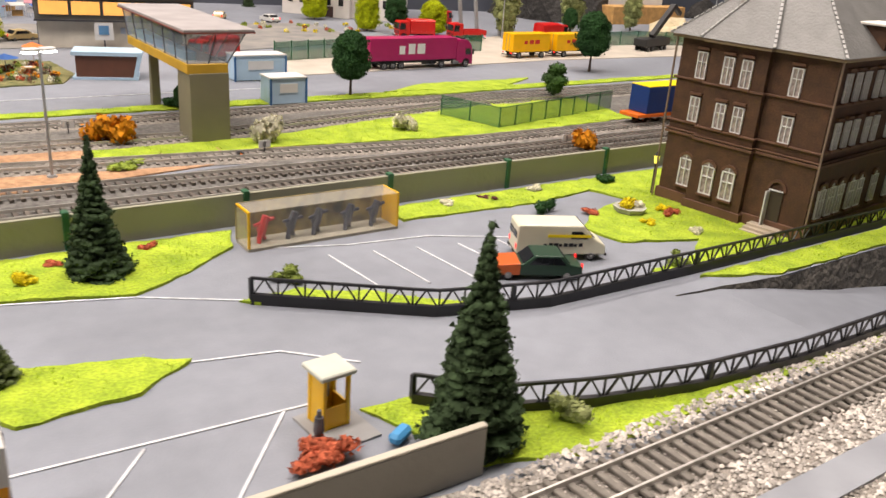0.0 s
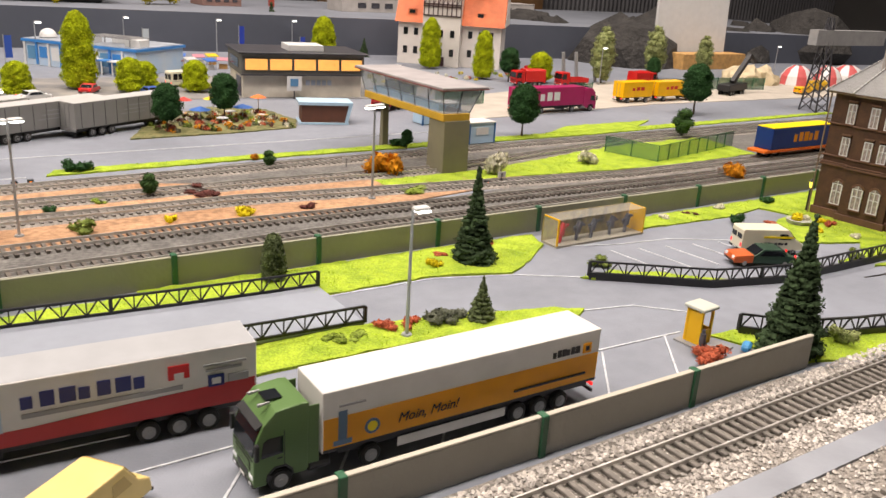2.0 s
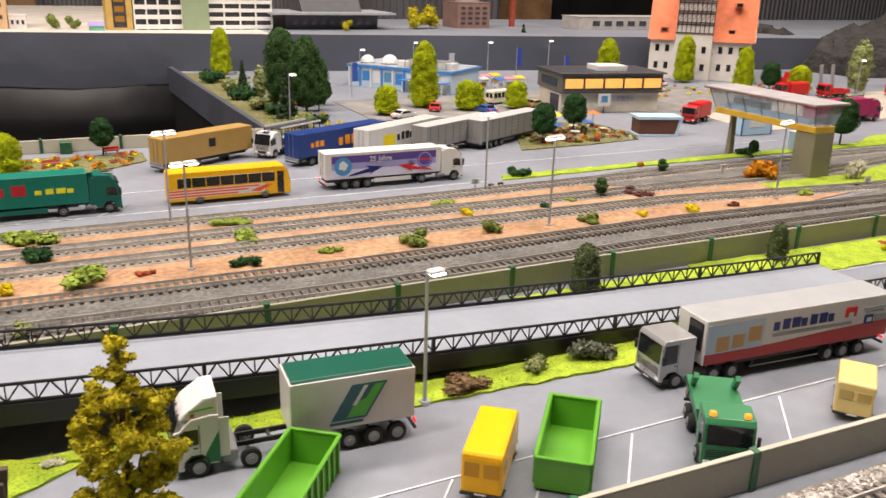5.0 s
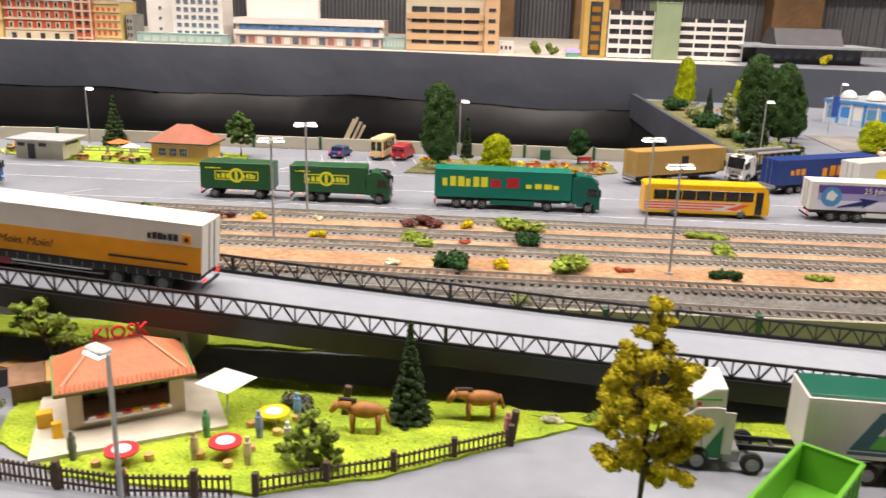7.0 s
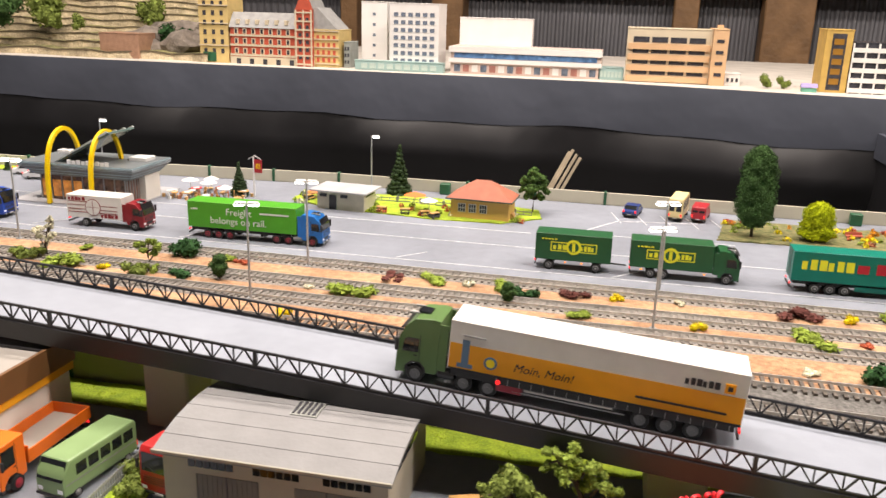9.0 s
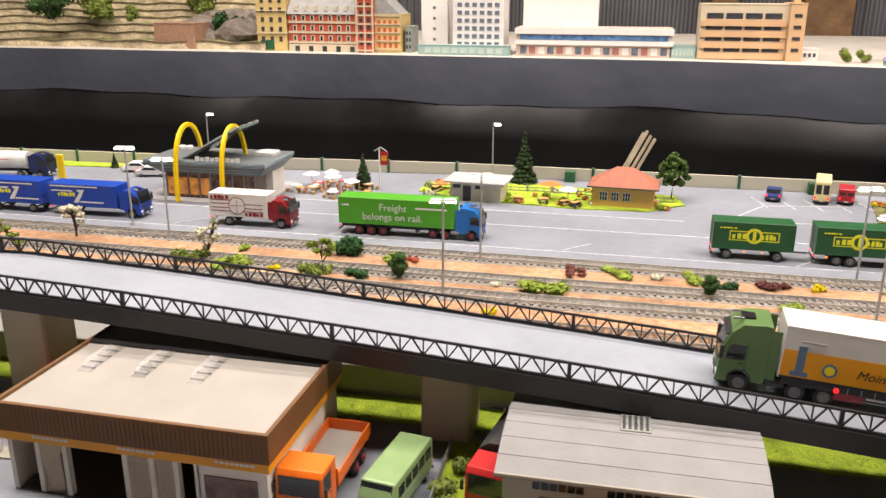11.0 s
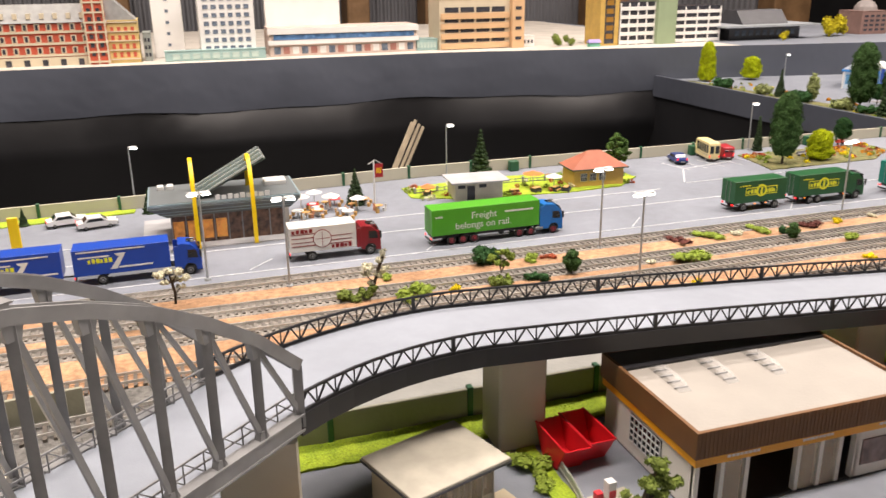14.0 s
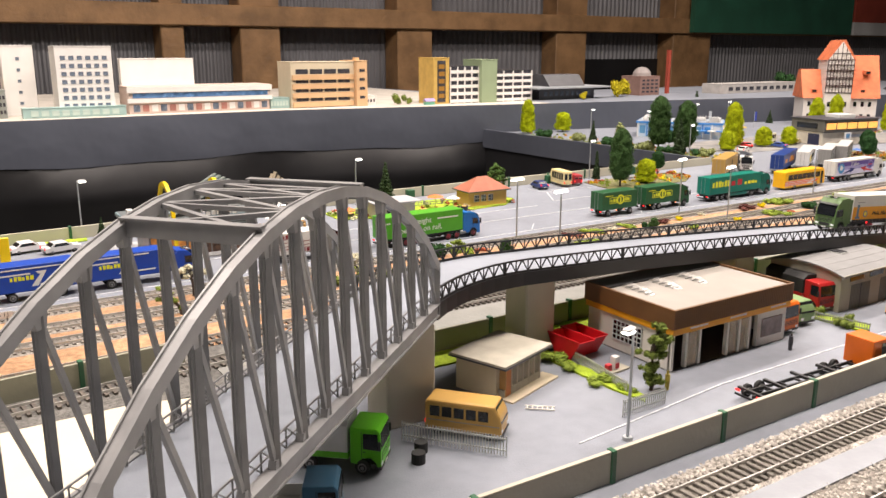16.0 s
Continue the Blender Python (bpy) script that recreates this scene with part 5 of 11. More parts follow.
# tipper and flatbed lorries in the yards
def small_truck(name, label, m, cab_mat, bed_mat, bed="drop", L=7.0, cab_args=None, rim=RIMG):
    root = thing(name, label, "lorry", m, group="yard lorries", scale=R87)
    frame_rails(root, 0.1, L - 0.4, 0.85, RIMR if rim is RIMR else CHASSIS)
    axle(root, 1.3, rim, 0.46)
    if bed != "short":
        axle(root, 2.4, rim, 0.46)
    flat_cab(root, L - 1.9, 1.9, cab_mat, **(cab_args or {}))
    axle(root, L - 1.15, rim, 0.46)
    if bed == "drop":
        part("bed_floor", box(0, L - 2.05, -1.2, 1.2, 1.05, 1.2), paint("bed_grey", (0.30, 0.29, 0.26)), root, "grey bed floor")
        for y0, y1 in ((-1.25, -1.17), (1.17, 1.25)):
            part("side_board", box(0, L - 2.05, y0, y1, 1.1, 1.85, 0.02), bed_mat, root)
        part("tail_board", box(-0.06, 0.02, -1.25, 1.25, 1.1, 1.85, 0.02), bed_mat, root)
        part("head_board", box(L - 2.1, L - 2.02, -1.25, 1.25, 1.1, 2.1, 0.02), bed_mat, root)
    elif bed == "tilt":
        part("tilt_cover", profile_x([(-1.25, 1.1), (1.25, 1.1), (1.25, 2.9), (0.7, 3.3), (-0.7, 3.3), (-1.25, 2.9)], 0, L - 2.05, 0.05), bed_mat, root, "dark canvas cover")
        part("bed_side", box(-0.03, L - 2.0, -1.27, 1.27, 1.02, 1.5, 0.02), cab_mat, root)
    elif bed == "box":
        part("box_body", profile_x([(-1.22, 1.1), (1.22, 1.1), (1.22, 3.0), (0.9, 3.25), (-0.9, 3.25), (-1.22, 3.0)], 0, L - 2.05, 0.04), bed_mat, root, "grey box body")
        part("bed_side", box(-0.03, L - 2.0, -1.25, 1.25, 0.95, 1.35, 0.02), cab_mat, root)
    elif bed == "skip":
        for s in (-1, 1):
            part("lift_arm", bar((0.5, s * 1.05, 1.0), (2.2, s * 1.05, 3.1), 0.25, 0.3), cab_mat, root)
        part("skip_tub", profile_x([(-1.0, 1.0), (1.0, 1.0), (1.25, 2.2), (-1.25, 2.2)], 0.3, L - 2.4, 0.04), bed_mat, root)
        part("beacon", box(L - 0.6, L - 0.35, -0.95, -0.65, 2.95, 3.2, 0.05), ORANGE_L, root, "orange beacon")
        part("beacon", box(L - 0.6, L - 0.35, 0.65, 0.95, 2.95, 3.2, 0.05), ORANGE_L, root, "orange beacon")
    rear_lights(root)
    return root


ORNG = paint("orange_paint", (0.72, 0.15, 0.012))
SKIPG = paint("skip_green", (0.04, 0.19, 0.08))
LIMEG = paint("lime_green_paint", (0.10, 0.45, 0.01))
small_truck("skip_lorry", "green skip loader lorry with orange beacons on the lot", heading(0.122, 0.085, 236), SKIPG, SKIPG, "skip", 6.6)
small_truck("dropside_lorry", "orange dropside lorry with a grey bed", heading(-0.897, 0.212, -90), ORNG, ORNG, "drop", 7.2, rim=RIMR)
small_truck("covered_lorry", "red lorry with a dark canvas cover beside the shed", heading(-0.782, 0.232, -100), paint("red_paint", (0.42, 0.02, 0.02)), paint("tilt_dark", (0.03, 0.03, 0.03), 0.7), "tilt", 7.0)
small_truck("box_lorry", "lime green lorry with a grey box under the bridge", heading(-1.435, 0.165, -42), LIMEG, paint("box_grey", (0.55, 0.56, 0.55)), "box", 6.8)
small_truck("blue_lorry", "blue lorry driving along the yard", heading(-1.50, 0.10, -30), paint("steel_blue_paint", (0.04, 0.12, 0.20)), paint("box_grey", (0.55, 0.56, 0.55)), "drop", 6.5)
tip = small_truck("tipper_lorry", "orange-yellow tipper lorry loaded with pale blocks", heading(-0.668, 0.090, 177), paint("tipper_amber", (0.85, 0.33, 0.0)), paint("tipper_amber", (0.85, 0.33, 0.0)), "drop", 8.0)
for k in range(6):
    bm = bmesh.new()
    bmesh.ops.create_icosphere(bm, subdivisions=1, radius=0.5)
    for v_ in bm.verts:
        v_.co *= random.uniform(0.75, 1.2)
    ob = part("block", bm, paint("pale_stone", (0.7, 0.55, 0.3)), tip, "pale stone load")
    ob.matrix_basis = Matrix.Translation((0.8 + 0.8 * k, random.uniform(-0.4, 0.4), 1.75))
# bare chassis lorry
root = thing("chassis_lorry", "orange-cabbed lorry with a bare black chassis", "lorry", heading(-1.078, 0.042, -3.0), group="yard lorries", scale=R87)
frame_rails(root, 0, 13.6, 0.8)
for x in (0.3, 3.0, 6.0, 9.0):
    part("outrigger", box(x, x + 0.25, -1.2, 1.2, 0.78, 0.98), CHASSIS, root)
for x in (1.2, 2.5, 9.8, 11.1):
    axle(root, x)
flat_cab(root, 12.4, 2.2, ORNG, H=2.9)
axle(root, 13.5)
rear_lights(root)


# waste skips
def skip(name, label, m, material, L=6.4, W=2.5, H=1.9):
    root = thing(name, label, "skip", m, group="skips", scale=R87)
    t = 0.12
    part("floor", box(0, L, -W / 2, W / 2, 0.15, 0.3), material, root)
    for y in (-W / 2, W / 2):
        part("side_wall", profile_y([(0, 0.15), (L, 0.15), (L + 0.25, H), (-0.25, H)], *sorted((y, y - t * (1 if y > 0 else -1)))), material, root)
        part("top_rim", box(-0.25, L + 0.25, y - 0.1, y + 0.1, H - 0.06, H + 0.08, 0.03), material, root)
        for k in range(9):
            s = 1 if y > 0 else -1
            part("rib", box(0.3 + k * 0.72, 0.46 + k * 0.72, *sorted((y, y + s * 0.12)), 0.2, H - 0.05), material, root)
    for x, d in ((0, -0.25), (L, 0.25)):
        part("end_wall", profile_y([(x - 0.05, 0.15), (x + 0.05, 0.15), (x + d + 0.05, H), (x + d - 0.05, H)], -W / 2, W / 2), material, root)
        part("top_rim", box(x + d - 0.1, x + d + 0.1, -W / 2, W / 2, H - 0.06, H + 0.08, 0.03), material, root)
    return root


SKIPLIME = paint("skip_lime", (0.11, 0.34, 0.025))
skip("waste_skip", "bright green open roll-off skip with ribbed sides", heading(-0.17, 0.058, 53), SKIPLIME)
skip("waste_skip", "bright green open roll-off skip on the lot", heading(-0.013, 0.044, 51), SKIPLIME, L=5.6)
SKIPRED = paint("skip_red", (0.58, 0.014, 0.022))
for px, py in ((-1.124, 0.186), (-1.104, 0.190)):
    tub = thing("skip_tub", "bright red tapered skip tub behind the workshop", "skip", heading(px, py, 92), group="red skip tubs", scale=R87)
    for y in (-0.85, 0.85):
        part("side_wall", profile_y([(0.9, 0.1), (2.7, 0.1), (3.7, 1.75), (-0.1, 1.75)], *sorted((y, y * 0.92))), SKIPRED, tub)
        part("top_rim", box(-0.15, 3.75, y - 0.06, y + 0.06, 1.70, 1.82, 0.02), SKIPRED, tub)
    part("end_wall", profile_y([(0.85, 0.1), (0.97, 0.1), (-0.03, 1.75), (-0.15, 1.75)], -0.8, 0.8), SKIPRED, tub)
    part("end_wall", profile_y([(2.63, 0.1), (2.75, 0.1), (3.75, 1.75), (3.63, 1.75)], -0.8, 0.8), SKIPRED, tub)
    part("floor", box(0.9, 2.7, -0.82, 0.82, 0.0, 0.12), SKIPRED, tub)

# ---- vehicles on the rear road ----
TEALT = paint("teal_green_paint", (0.0, 0.16, 0.115))
TEALC = paint("teal_cab_paint", (0.0, 0.11, 0.085))
DKGREEN = paint("forest_green_paint", (0.015, 0.085, 0.03))
LETYEL = paint("letter_yellow", (0.72, 0.72, 0.03))
semi("articulated_lorry", "teal articulated lorry with yellow and red lettering bars", heading(-0.363, 0.692, 0.5), TEALC, TEALT, -1,
     [("bars", "name_bars", 0.8, 2.3, 4.6, 1.0, 6, LETYEL), ("bars", "name_bars", 5.6, 2.3, 3.2, 1.0, 2, paint("letter_red", (0.42, 0.015, 0.03))), ("bars", "name_bars", 9.1, 2.3, 3.6, 0.5, 4, LETYEL), ("rect", "low_skirt", 0, 0.01, 1.2, 1.3, TEALT)], side_guard=TEALC)
YEL_EMB = ("disc", "round_emblem", 3.75, 2.45, 0.75, LETYEL)
bitems = [("rect", "name_frame", 1.5, 6.0, 1.95, 2.9, LETYEL), ("rect", "name_ground", 1.6, 5.9, 2.05, 2.8, DKGREEN), ("bars", "name_bars", 1.75, 2.15, 1.4, 0.5, 3, LETYEL), ("bars", "name_bars", 4.4, 2.15, 1.4, 0.5, 4, LETYEL), YEL_EMB, ("disc", "emblem_centre", 3.75, 2.45, 0.5, DKGREEN), ("rect", "emblem_stroke", 3.6, 3.9, 2.0, 2.9, LETYEL), ("bars", "small_print", 0.6, 3.1, 1.6, 0.12, 5, LETYEL)]
drawbar("box_trailer", "forest green box trailer with a yellow emblem", heading(-0.638, 0.692, 0.5), DKGREEN, -1, bitems, L=7.4, markers=True)
rigid("box_lorry", "forest green box lorry with a yellow emblem", heading(-0.532, 0.693, 0.5), DKGREEN, DKGREEN, -1, bitems, L=10.2, cabL=2.0, body_len=7.7, axles=(2.0, 3.2), zbody=1.05, ztop=3.7, cab=modern_cab, cab_args={"H": 3.3}, markers=True)
FRGREEN = paint("container_green", (0.075, 0.33, 0.02))
BRIGHTW = paint("letter_white", (0.68, 0.69, 0.66))
BLUECAB = paint("bright_blue_cab", (0.012, 0.13, 0.42))
fr = semi("articulated_lorry", "green container lorry with white slogan and blue cab", heading(-1.071, 0.690, 1.0), BLUECAB, FRGREEN, -1,
          [("text", "slogan", "Freight", 4.4, 2.72, 1.05, BRIGHTW), ("text", "slogan", "belongs on rail.", 2.6, 1.72, 1.05, BRIGHTW), ("bars", "small_print", 8.3, 3.05, 3.3, 0.18, 12, BRIGHTW), ("bars", "small_print", 0.4, 3.1, 0.8, 0.2, 3, BRIGHTW)], length=12.4, rim=RIMR, six=True, cab_args={"H": 3.4, "visor": False})
for s in (-1, 1):
    for k in range(40):
        part("corrugation", box(0.15 + 0.3 * k, 0.25 + 0.3 * k, *sorted((s * 1.27, s * 1.283)), 1.35, 3.8), FRGREEN, fr)
MAROON = paint("maroon_paint", (0.20, 0.008, 0.014))
titems = [("bars", "stripes", 0.2, 2.85, 6.0, 0.1, 1, MAROON), ("rect", "stripe", 0.2, 6.3, 2.45, 2.52, MAROON), ("rect", "stripe", 0.2, 6.3, 2.0, 2.07, MAROON), ("rect", "stripe", 0.2, 6.3, 1.65, 1.72, MAROON), ("bars", "name_bars", 0.25, 3.0, 2.2, 0.4, 5, MAROON), ("bars", "name_bars", 4.2, 1.2, 2.2, 0.4, 5, MAROON), ("disc", "globe", 3.3, 2.3, 0.95, MAROON), ("disc", "globe_face", 3.3, 2.3, 0.88, WHITE), ("rect", "globe_line", 2.5, 4.1, 2.28, 2.33, MAROON), ("rect", "globe_line", 3.28, 3.33, 1.5, 3.1, MAROON)]
rigid("box_lorry", "white and maroon box lorry with a globe emblem", heading(-1.242, 0.690, 0.5), MAROON, WHITE, -1, titems, L=9.4, cabL=2.1, body_len=6.8, axles=(2.2,), ztop=3.6, cab=modern_cab, cab_args={"H": 3.1, "visor": False})
ROYAL = paint("royal_blue_paint", (0.01, 0.055, 0.36))
ritems = [("rect", "white_stripe", 0.5, 3.2, 2.75, 2.9, BRIGHTW), ("bars", "name_bars", 1.3, 2.2, 2.2, 0.45, 6, LETYEL), ("poly", "white_flash", [(3.2, 1.5), (3.8, 1.5), (4.7, 3.0), (3.7, 3.0), (3.9, 2.75), (4.1, 2.7), (3.7, 2.2)], BRIGHTW), ("rect", "white_stripe", 4.0, 7.0, 1.55, 1.7, BRIGHTW), ("bars", "small_print", 0.4, 3.3, 6.0, 0.12, 16, BRIGHTW)]
drawbar("box_trailer", "royal blue box trailer with white and yellow print", heading(-1.568, 0.688, 1.0), ROYAL, -1, ritems, L=7.4)
rigid("box_lorry", "royal blue box lorry with white and yellow print", heading(-1.472, 0.689, 1.0), ROYAL, ROYAL, -1, ritems, L=11.5, cabL=2.1, body_len=8.6, axles=(2.4,), cab=modern_cab, cab_args={"H": 3.2, "visor": False})
# coach
coach = thing("coach", "yellow coach with orange stripes and dark windows", "bus", heading(-0.124, 0.696, 1.0), scale=R87)
COACHY = paint("coach_yellow", (0.80, 0.42, 0.005))
ORSTR = paint("stripe_orange", (0.75, 0.10, 0.02))
part("body", profile_y([(0, 0.4), (0.05, 3.15), (0.3, 3.3), (11.6, 3.3), (12.0, 2.9), (12.3, 1.4), (12.3, 0.4)], -1.25, 1.25, 0.06), COACHY, coach)
for s in (-1, 1):
    for k in range(7):
        part("side_window", box(0.9 + 1.4 * k, 2.25 + 1.4 * k, *sorted((s * 1.2, s * 1.262)), 1.75, 2.75, 0.02), GLASS, coach)
    for k in range(3):
        part("stripe", box(0.1, 9.0 - 1.1 * k, *sorted((s * 1.2, s * 1.264)), 1.38 - 0.28 * k, 1.54 - 0.28 * k), ORSTR, coach)
    part("stripe_white", box(0.1, 9.6, *sorted((s * 1.2, s * 1.258)), 0.74, 1.60), WHITE, coach, "white band under the stripes")
    part("stripe_flare", profile_y([(8.0, 0.95), (9.6, 1.45), (10.4, 1.45), (9.0, 0.80)], *sorted((s * 1.2, s * 1.266))), ORSTR, coach)
    part("door", box(10.9, 11.6, *sorted((s * 1.2, s * 1.262)), 0.5, 2.75), GLASS, coach, "dark glazed door")
part("windscreen", profile_y([(11.98, 2.85), (12.27, 1.5), (12.34, 1.5), (12.05, 2.9)], -1.1, 1.1), GLASS, coach)
for x in (3.0, 9.6):
    axle(coach, x)
# white show lorry with a printed panel
PURP = paint("print_violet", (0.09, 0.055, 0.26))
LILAC = paint("print_lilac", (0.33, 0.31, 0.55))
PALEL = paint("print_pale_lilac", (0.62, 0.6, 0.74))
GLOBE = paint("print_globe_blue", (0.06, 0.25, 0.5))
w25 = [("rect", "printed_panel", 0.7, 13.0, 1.3, 3.7, PALEL), ("rect", "printed_sky", 0.7, 13.0, 2.2, 3.7, LILAC), ("rect", "printed_sky", 0.7, 13.0, 2.9, 3.7, PURP), ("disc", "globe", 2.0, 2.55, 1.0, GLOBE), ("poly", "globe_land", [(1.5, 2.3), (2.2, 2.1), (2.6, 2.7), (2.0, 3.2), (1.6, 2.9)], BRIGHTW), ("poly", "blue_arrow", [(2.6, 1.45), (5.2, 1.75), (5.0, 1.5), (6.6, 2.3), (4.6, 2.5), (5.0, 2.2), (2.8, 1.6)], NAVY), ("poly", "red_arrow", [(12.6, 1.45), (9.9, 1.75), (10.1, 1.45), (8.4, 2.3), (10.4, 2.4), (10.0, 2.1), (12.4, 1.6)], PRINTRED), ("disc", "round_badge", 11.6, 2.75, 0.92, PURP), ("disc", "badge_ring", 11.6, 2.75, 0.82, LILAC), ("disc", "badge_centre", 11.6, 2.75, 0.7, PURP), ("rect", "badge_bar", 10.9, 12.3, 2.65, 2.85, PRINTRED), ("text", "anniversary", "25 Jahre", 5.0, 2.95, 0.8, BRIGHTW), ("text", "year", "2016", 9.6, 2.45, 0.42, NAVY)]
semi("articulated_lorry", "white articulated lorry with violet printed panel and globe", heading(0.063, 0.705, 0.0), WHITE, WHITE, -1, w25, side_guard=WHITE)
semi("articulated_lorry", "magenta articulated lorry parked on the rear lot", heading(1.085, 0.868, 1.0), paint("magenta_paint", (0.36, 0.012, 0.10)), paint("magenta_paint", (0.36, 0.012, 0.10)), -1, [("bars", "name_bars", 4.4, 2.0, 4.2, 1.3, 3, BRIGHTW)])
YELT = paint("parcel_yellow", (0.85, 0.46, 0.0))
drawbar("box_trailer", "yellow box trailer parked beside the lot", heading(1.40, 0.925, 1.0), YELT, -1, [("bars", "name_bars", 2.2, 2.2, 3.2, 0.6, 3, PRINTRED)])
rigid("box_lorry", "yellow box lorry parked beside the lot", heading(1.50, 0.925, 1.0), YELT, YELT, -1, [("bars", "name_bars", 2.2, 2.2, 3.2, 0.6, 3, PRINTRED)], L=9.6, body_len=7.4)
# parked trailers in echelon
TAN = paint("kraft_tan", (0.40, 0.25, 0.07))
drawbar_args = [("tan box trailer with a small dark emblem", TAN, -0.115, 0.858, 28, [("rect", "emblem", 6.5, 7.5, 2.2, 3.2, CHASSIS)]),
                ("royal blue trailer with orange lettering bars", paint("deep_blue", (0.012, 0.04, 0.19)), 0.060, 0.834, 25, [("bars", "name_bars", 6.6, 1.9, 5.4, 1.2, 5, paint("print_orange", (0.8, 0.3, 0.0))), ("bars", "name_bars", 2.0, 2.2, 2.2, 0.7, 3, paint("print_orange", (0.8, 0.3, 0.0)))]),
                ("white trailer with a yellow square and dark name bars", WHITE, 0.163, 0.838, 29, [("rect", "yellow_square", 2.8, 5.2, 1.6, 3.0, LEMON), ("bars", "name_bars", 5.6, 2.0, 6.8, 1.0, 8, TEXTB)]),
                ("dull grey curtain-sided trailer", paint("curtain_grey", (0.24, 0.235, 0.225), 0.6), 0.254, 0.840, 27, []),
                ("dull grey curtain-sided trailer with pale roof", paint("curtain_grey", (0.24, 0.235, 0.225), 0.6), 0.358, 0.862, 27, [])]
for lb, c, px, py, dg, its in drawbar_args:
    root = thing("parked_trailer", lb, "trailer", heading(px, py, dg), group="parked trailers", scale=R87)
    ln = 13.2 if c is TAN else 15.0
    bx = trailer_box(root, 0, ln, c, 1.1, 3.95)
    part("roof_sheet", box(0.05, ln - 0.05, -1.24, 1.24, 3.93, 3.975), c if c in (TAN, PAINTS["deep_blue"]) else paint("pale_roof", (0.5, 0.5, 0.49)), root)
    frame_rails(root, 0.2, ln - 0.2)
    part("underbody", box(0.25, ln - 0.9, -0.95, 0.95, 0.70, 1.09), CHASSIS, root, "black chassis underside")
    for x in (2.2, 3.5, 4.8):
        axle(root, x)
    part("landing_gear", box(ln - 3.7, ln - 3.5, -0.9, 0.9, 0.0, 1.1), CHASSIS, root)
    part("tail_frame", box(-0.06, 0.06, -1.27, 1.27, 0.75, 1.12, 0.03), RIMG, root)
    rear_lights(root)
    if "curtain" in lb:
        for s in (-1, 1):
            for k in range(9):
                part("curtain_strap", box(0.8 + 1.6 * k, 0.86 + 1.6 * k, *sorted((s * 1.26, s * 1.287)), 1.15, 3.8), CHASSIS, root)
            part("curtain_print", merge_boxes([(6.2 + 0.5 * k, 9.6 + 0.5 * k, *sorted((s * 1.26, s * 1.284)), 2.1 + 0.45 * k, 2.22 + 0.45 * k) for k in range(3)]), PRINTGREY, root, "faded printed stripes")
    decor(root, 0, ln, 1.275, -1, its)
# low car transporter
tp = thing("car_transporter", "low dark car transporter with white frame and white cab", "lorry", heading(0.142, 1.001, 224), group="lorries", scale=R87)
part("deck", box(0, 10.4, -1.2, 1.2, 0.85, 1.1, 0.03), CHASSIS, tp, "dark loading deck")
for s in (-1, 1):
    part("upper_rail", bar((0.2, s * 1.2, 3.0), (10.4, s * 1.2, 3.5), 0.14, 0.22), WHITE, tp, "white upper rail")
    part("lower_rail", bar((0.1, s * 1.2, 1.2), (10.4, s * 1.2, 1.2), 0.12, 0.2), RIMG, tp)
    for k in range(7):
        part("frame_post", bar((0.3 + 1.65 * k, s * 1.2, 1.0), (0.5 + 1.65 * k, s * 1.2, 3.0 + 0.08 * k), 0.12, 0.14), CHASSIS, tp)
        part("frame_brace", bar((0.4 + 1.65 * k, s * 1.2, 1.1), (1.9 + 1.5 * k, s * 1.2, 2.9), 0.07, 0.07), RIMG, tp)
part("upper_deck", bar((0.2, 0, 2.85), (10.3, 0, 3.35), 2.3, 0.08), paint("deck_dark", (0.04, 0.045, 0.06)), tp, "dark upper deck")
for x in (1.2, 2.5, 9.4):
    axle(tp, x)
modern_cab(tp, 10.8, 2.25, WHITE, H=3.2, visor=False)
axle(tp, 11.9)
# container wagon
wag = thing("container_wagon", "orange flat wagon carrying a blue and yellow container", "wagon", heading(1.205, 0.452, 0.0), scale=R87)
part("wagon_frame", box(0, 17, -1.3, 1.3, 1.0, 1.35, 0.04), ORNG, wag)
for x in (2.0, 3.8, 13.0, 14.8):
    axle(wag, x, RIMG, 0.42, 0.8)
cont = part("container", box(1.2, 14.6, -1.25, 1.25, 1.4, 4.1, 0.04), paint("deep_blue", (0.012, 0.04, 0.19)), wag, "deep blue container")
part("container_roof", box(1.2, 14.6, -1.24, 1.24, 4.08, 4.16), LEMON, cont, "yellow container roof")
decor(wag, 1.2, 14.6, 1.25, -1, [("bars", "name_bars", 4.5, 2.2, 5.5, 1.2, 5, paint("print_orange", (0.8, 0.3, 0.0)))])

# ---- plants ----
def leafy(name, hue, dark=0.45, rand=0.35):
    return mat(name, hue, 0.9, vary=0.3, scale=90, rand=rand, second=tuple(min(1, c * 1.35) for c in hue), spec=0.15)


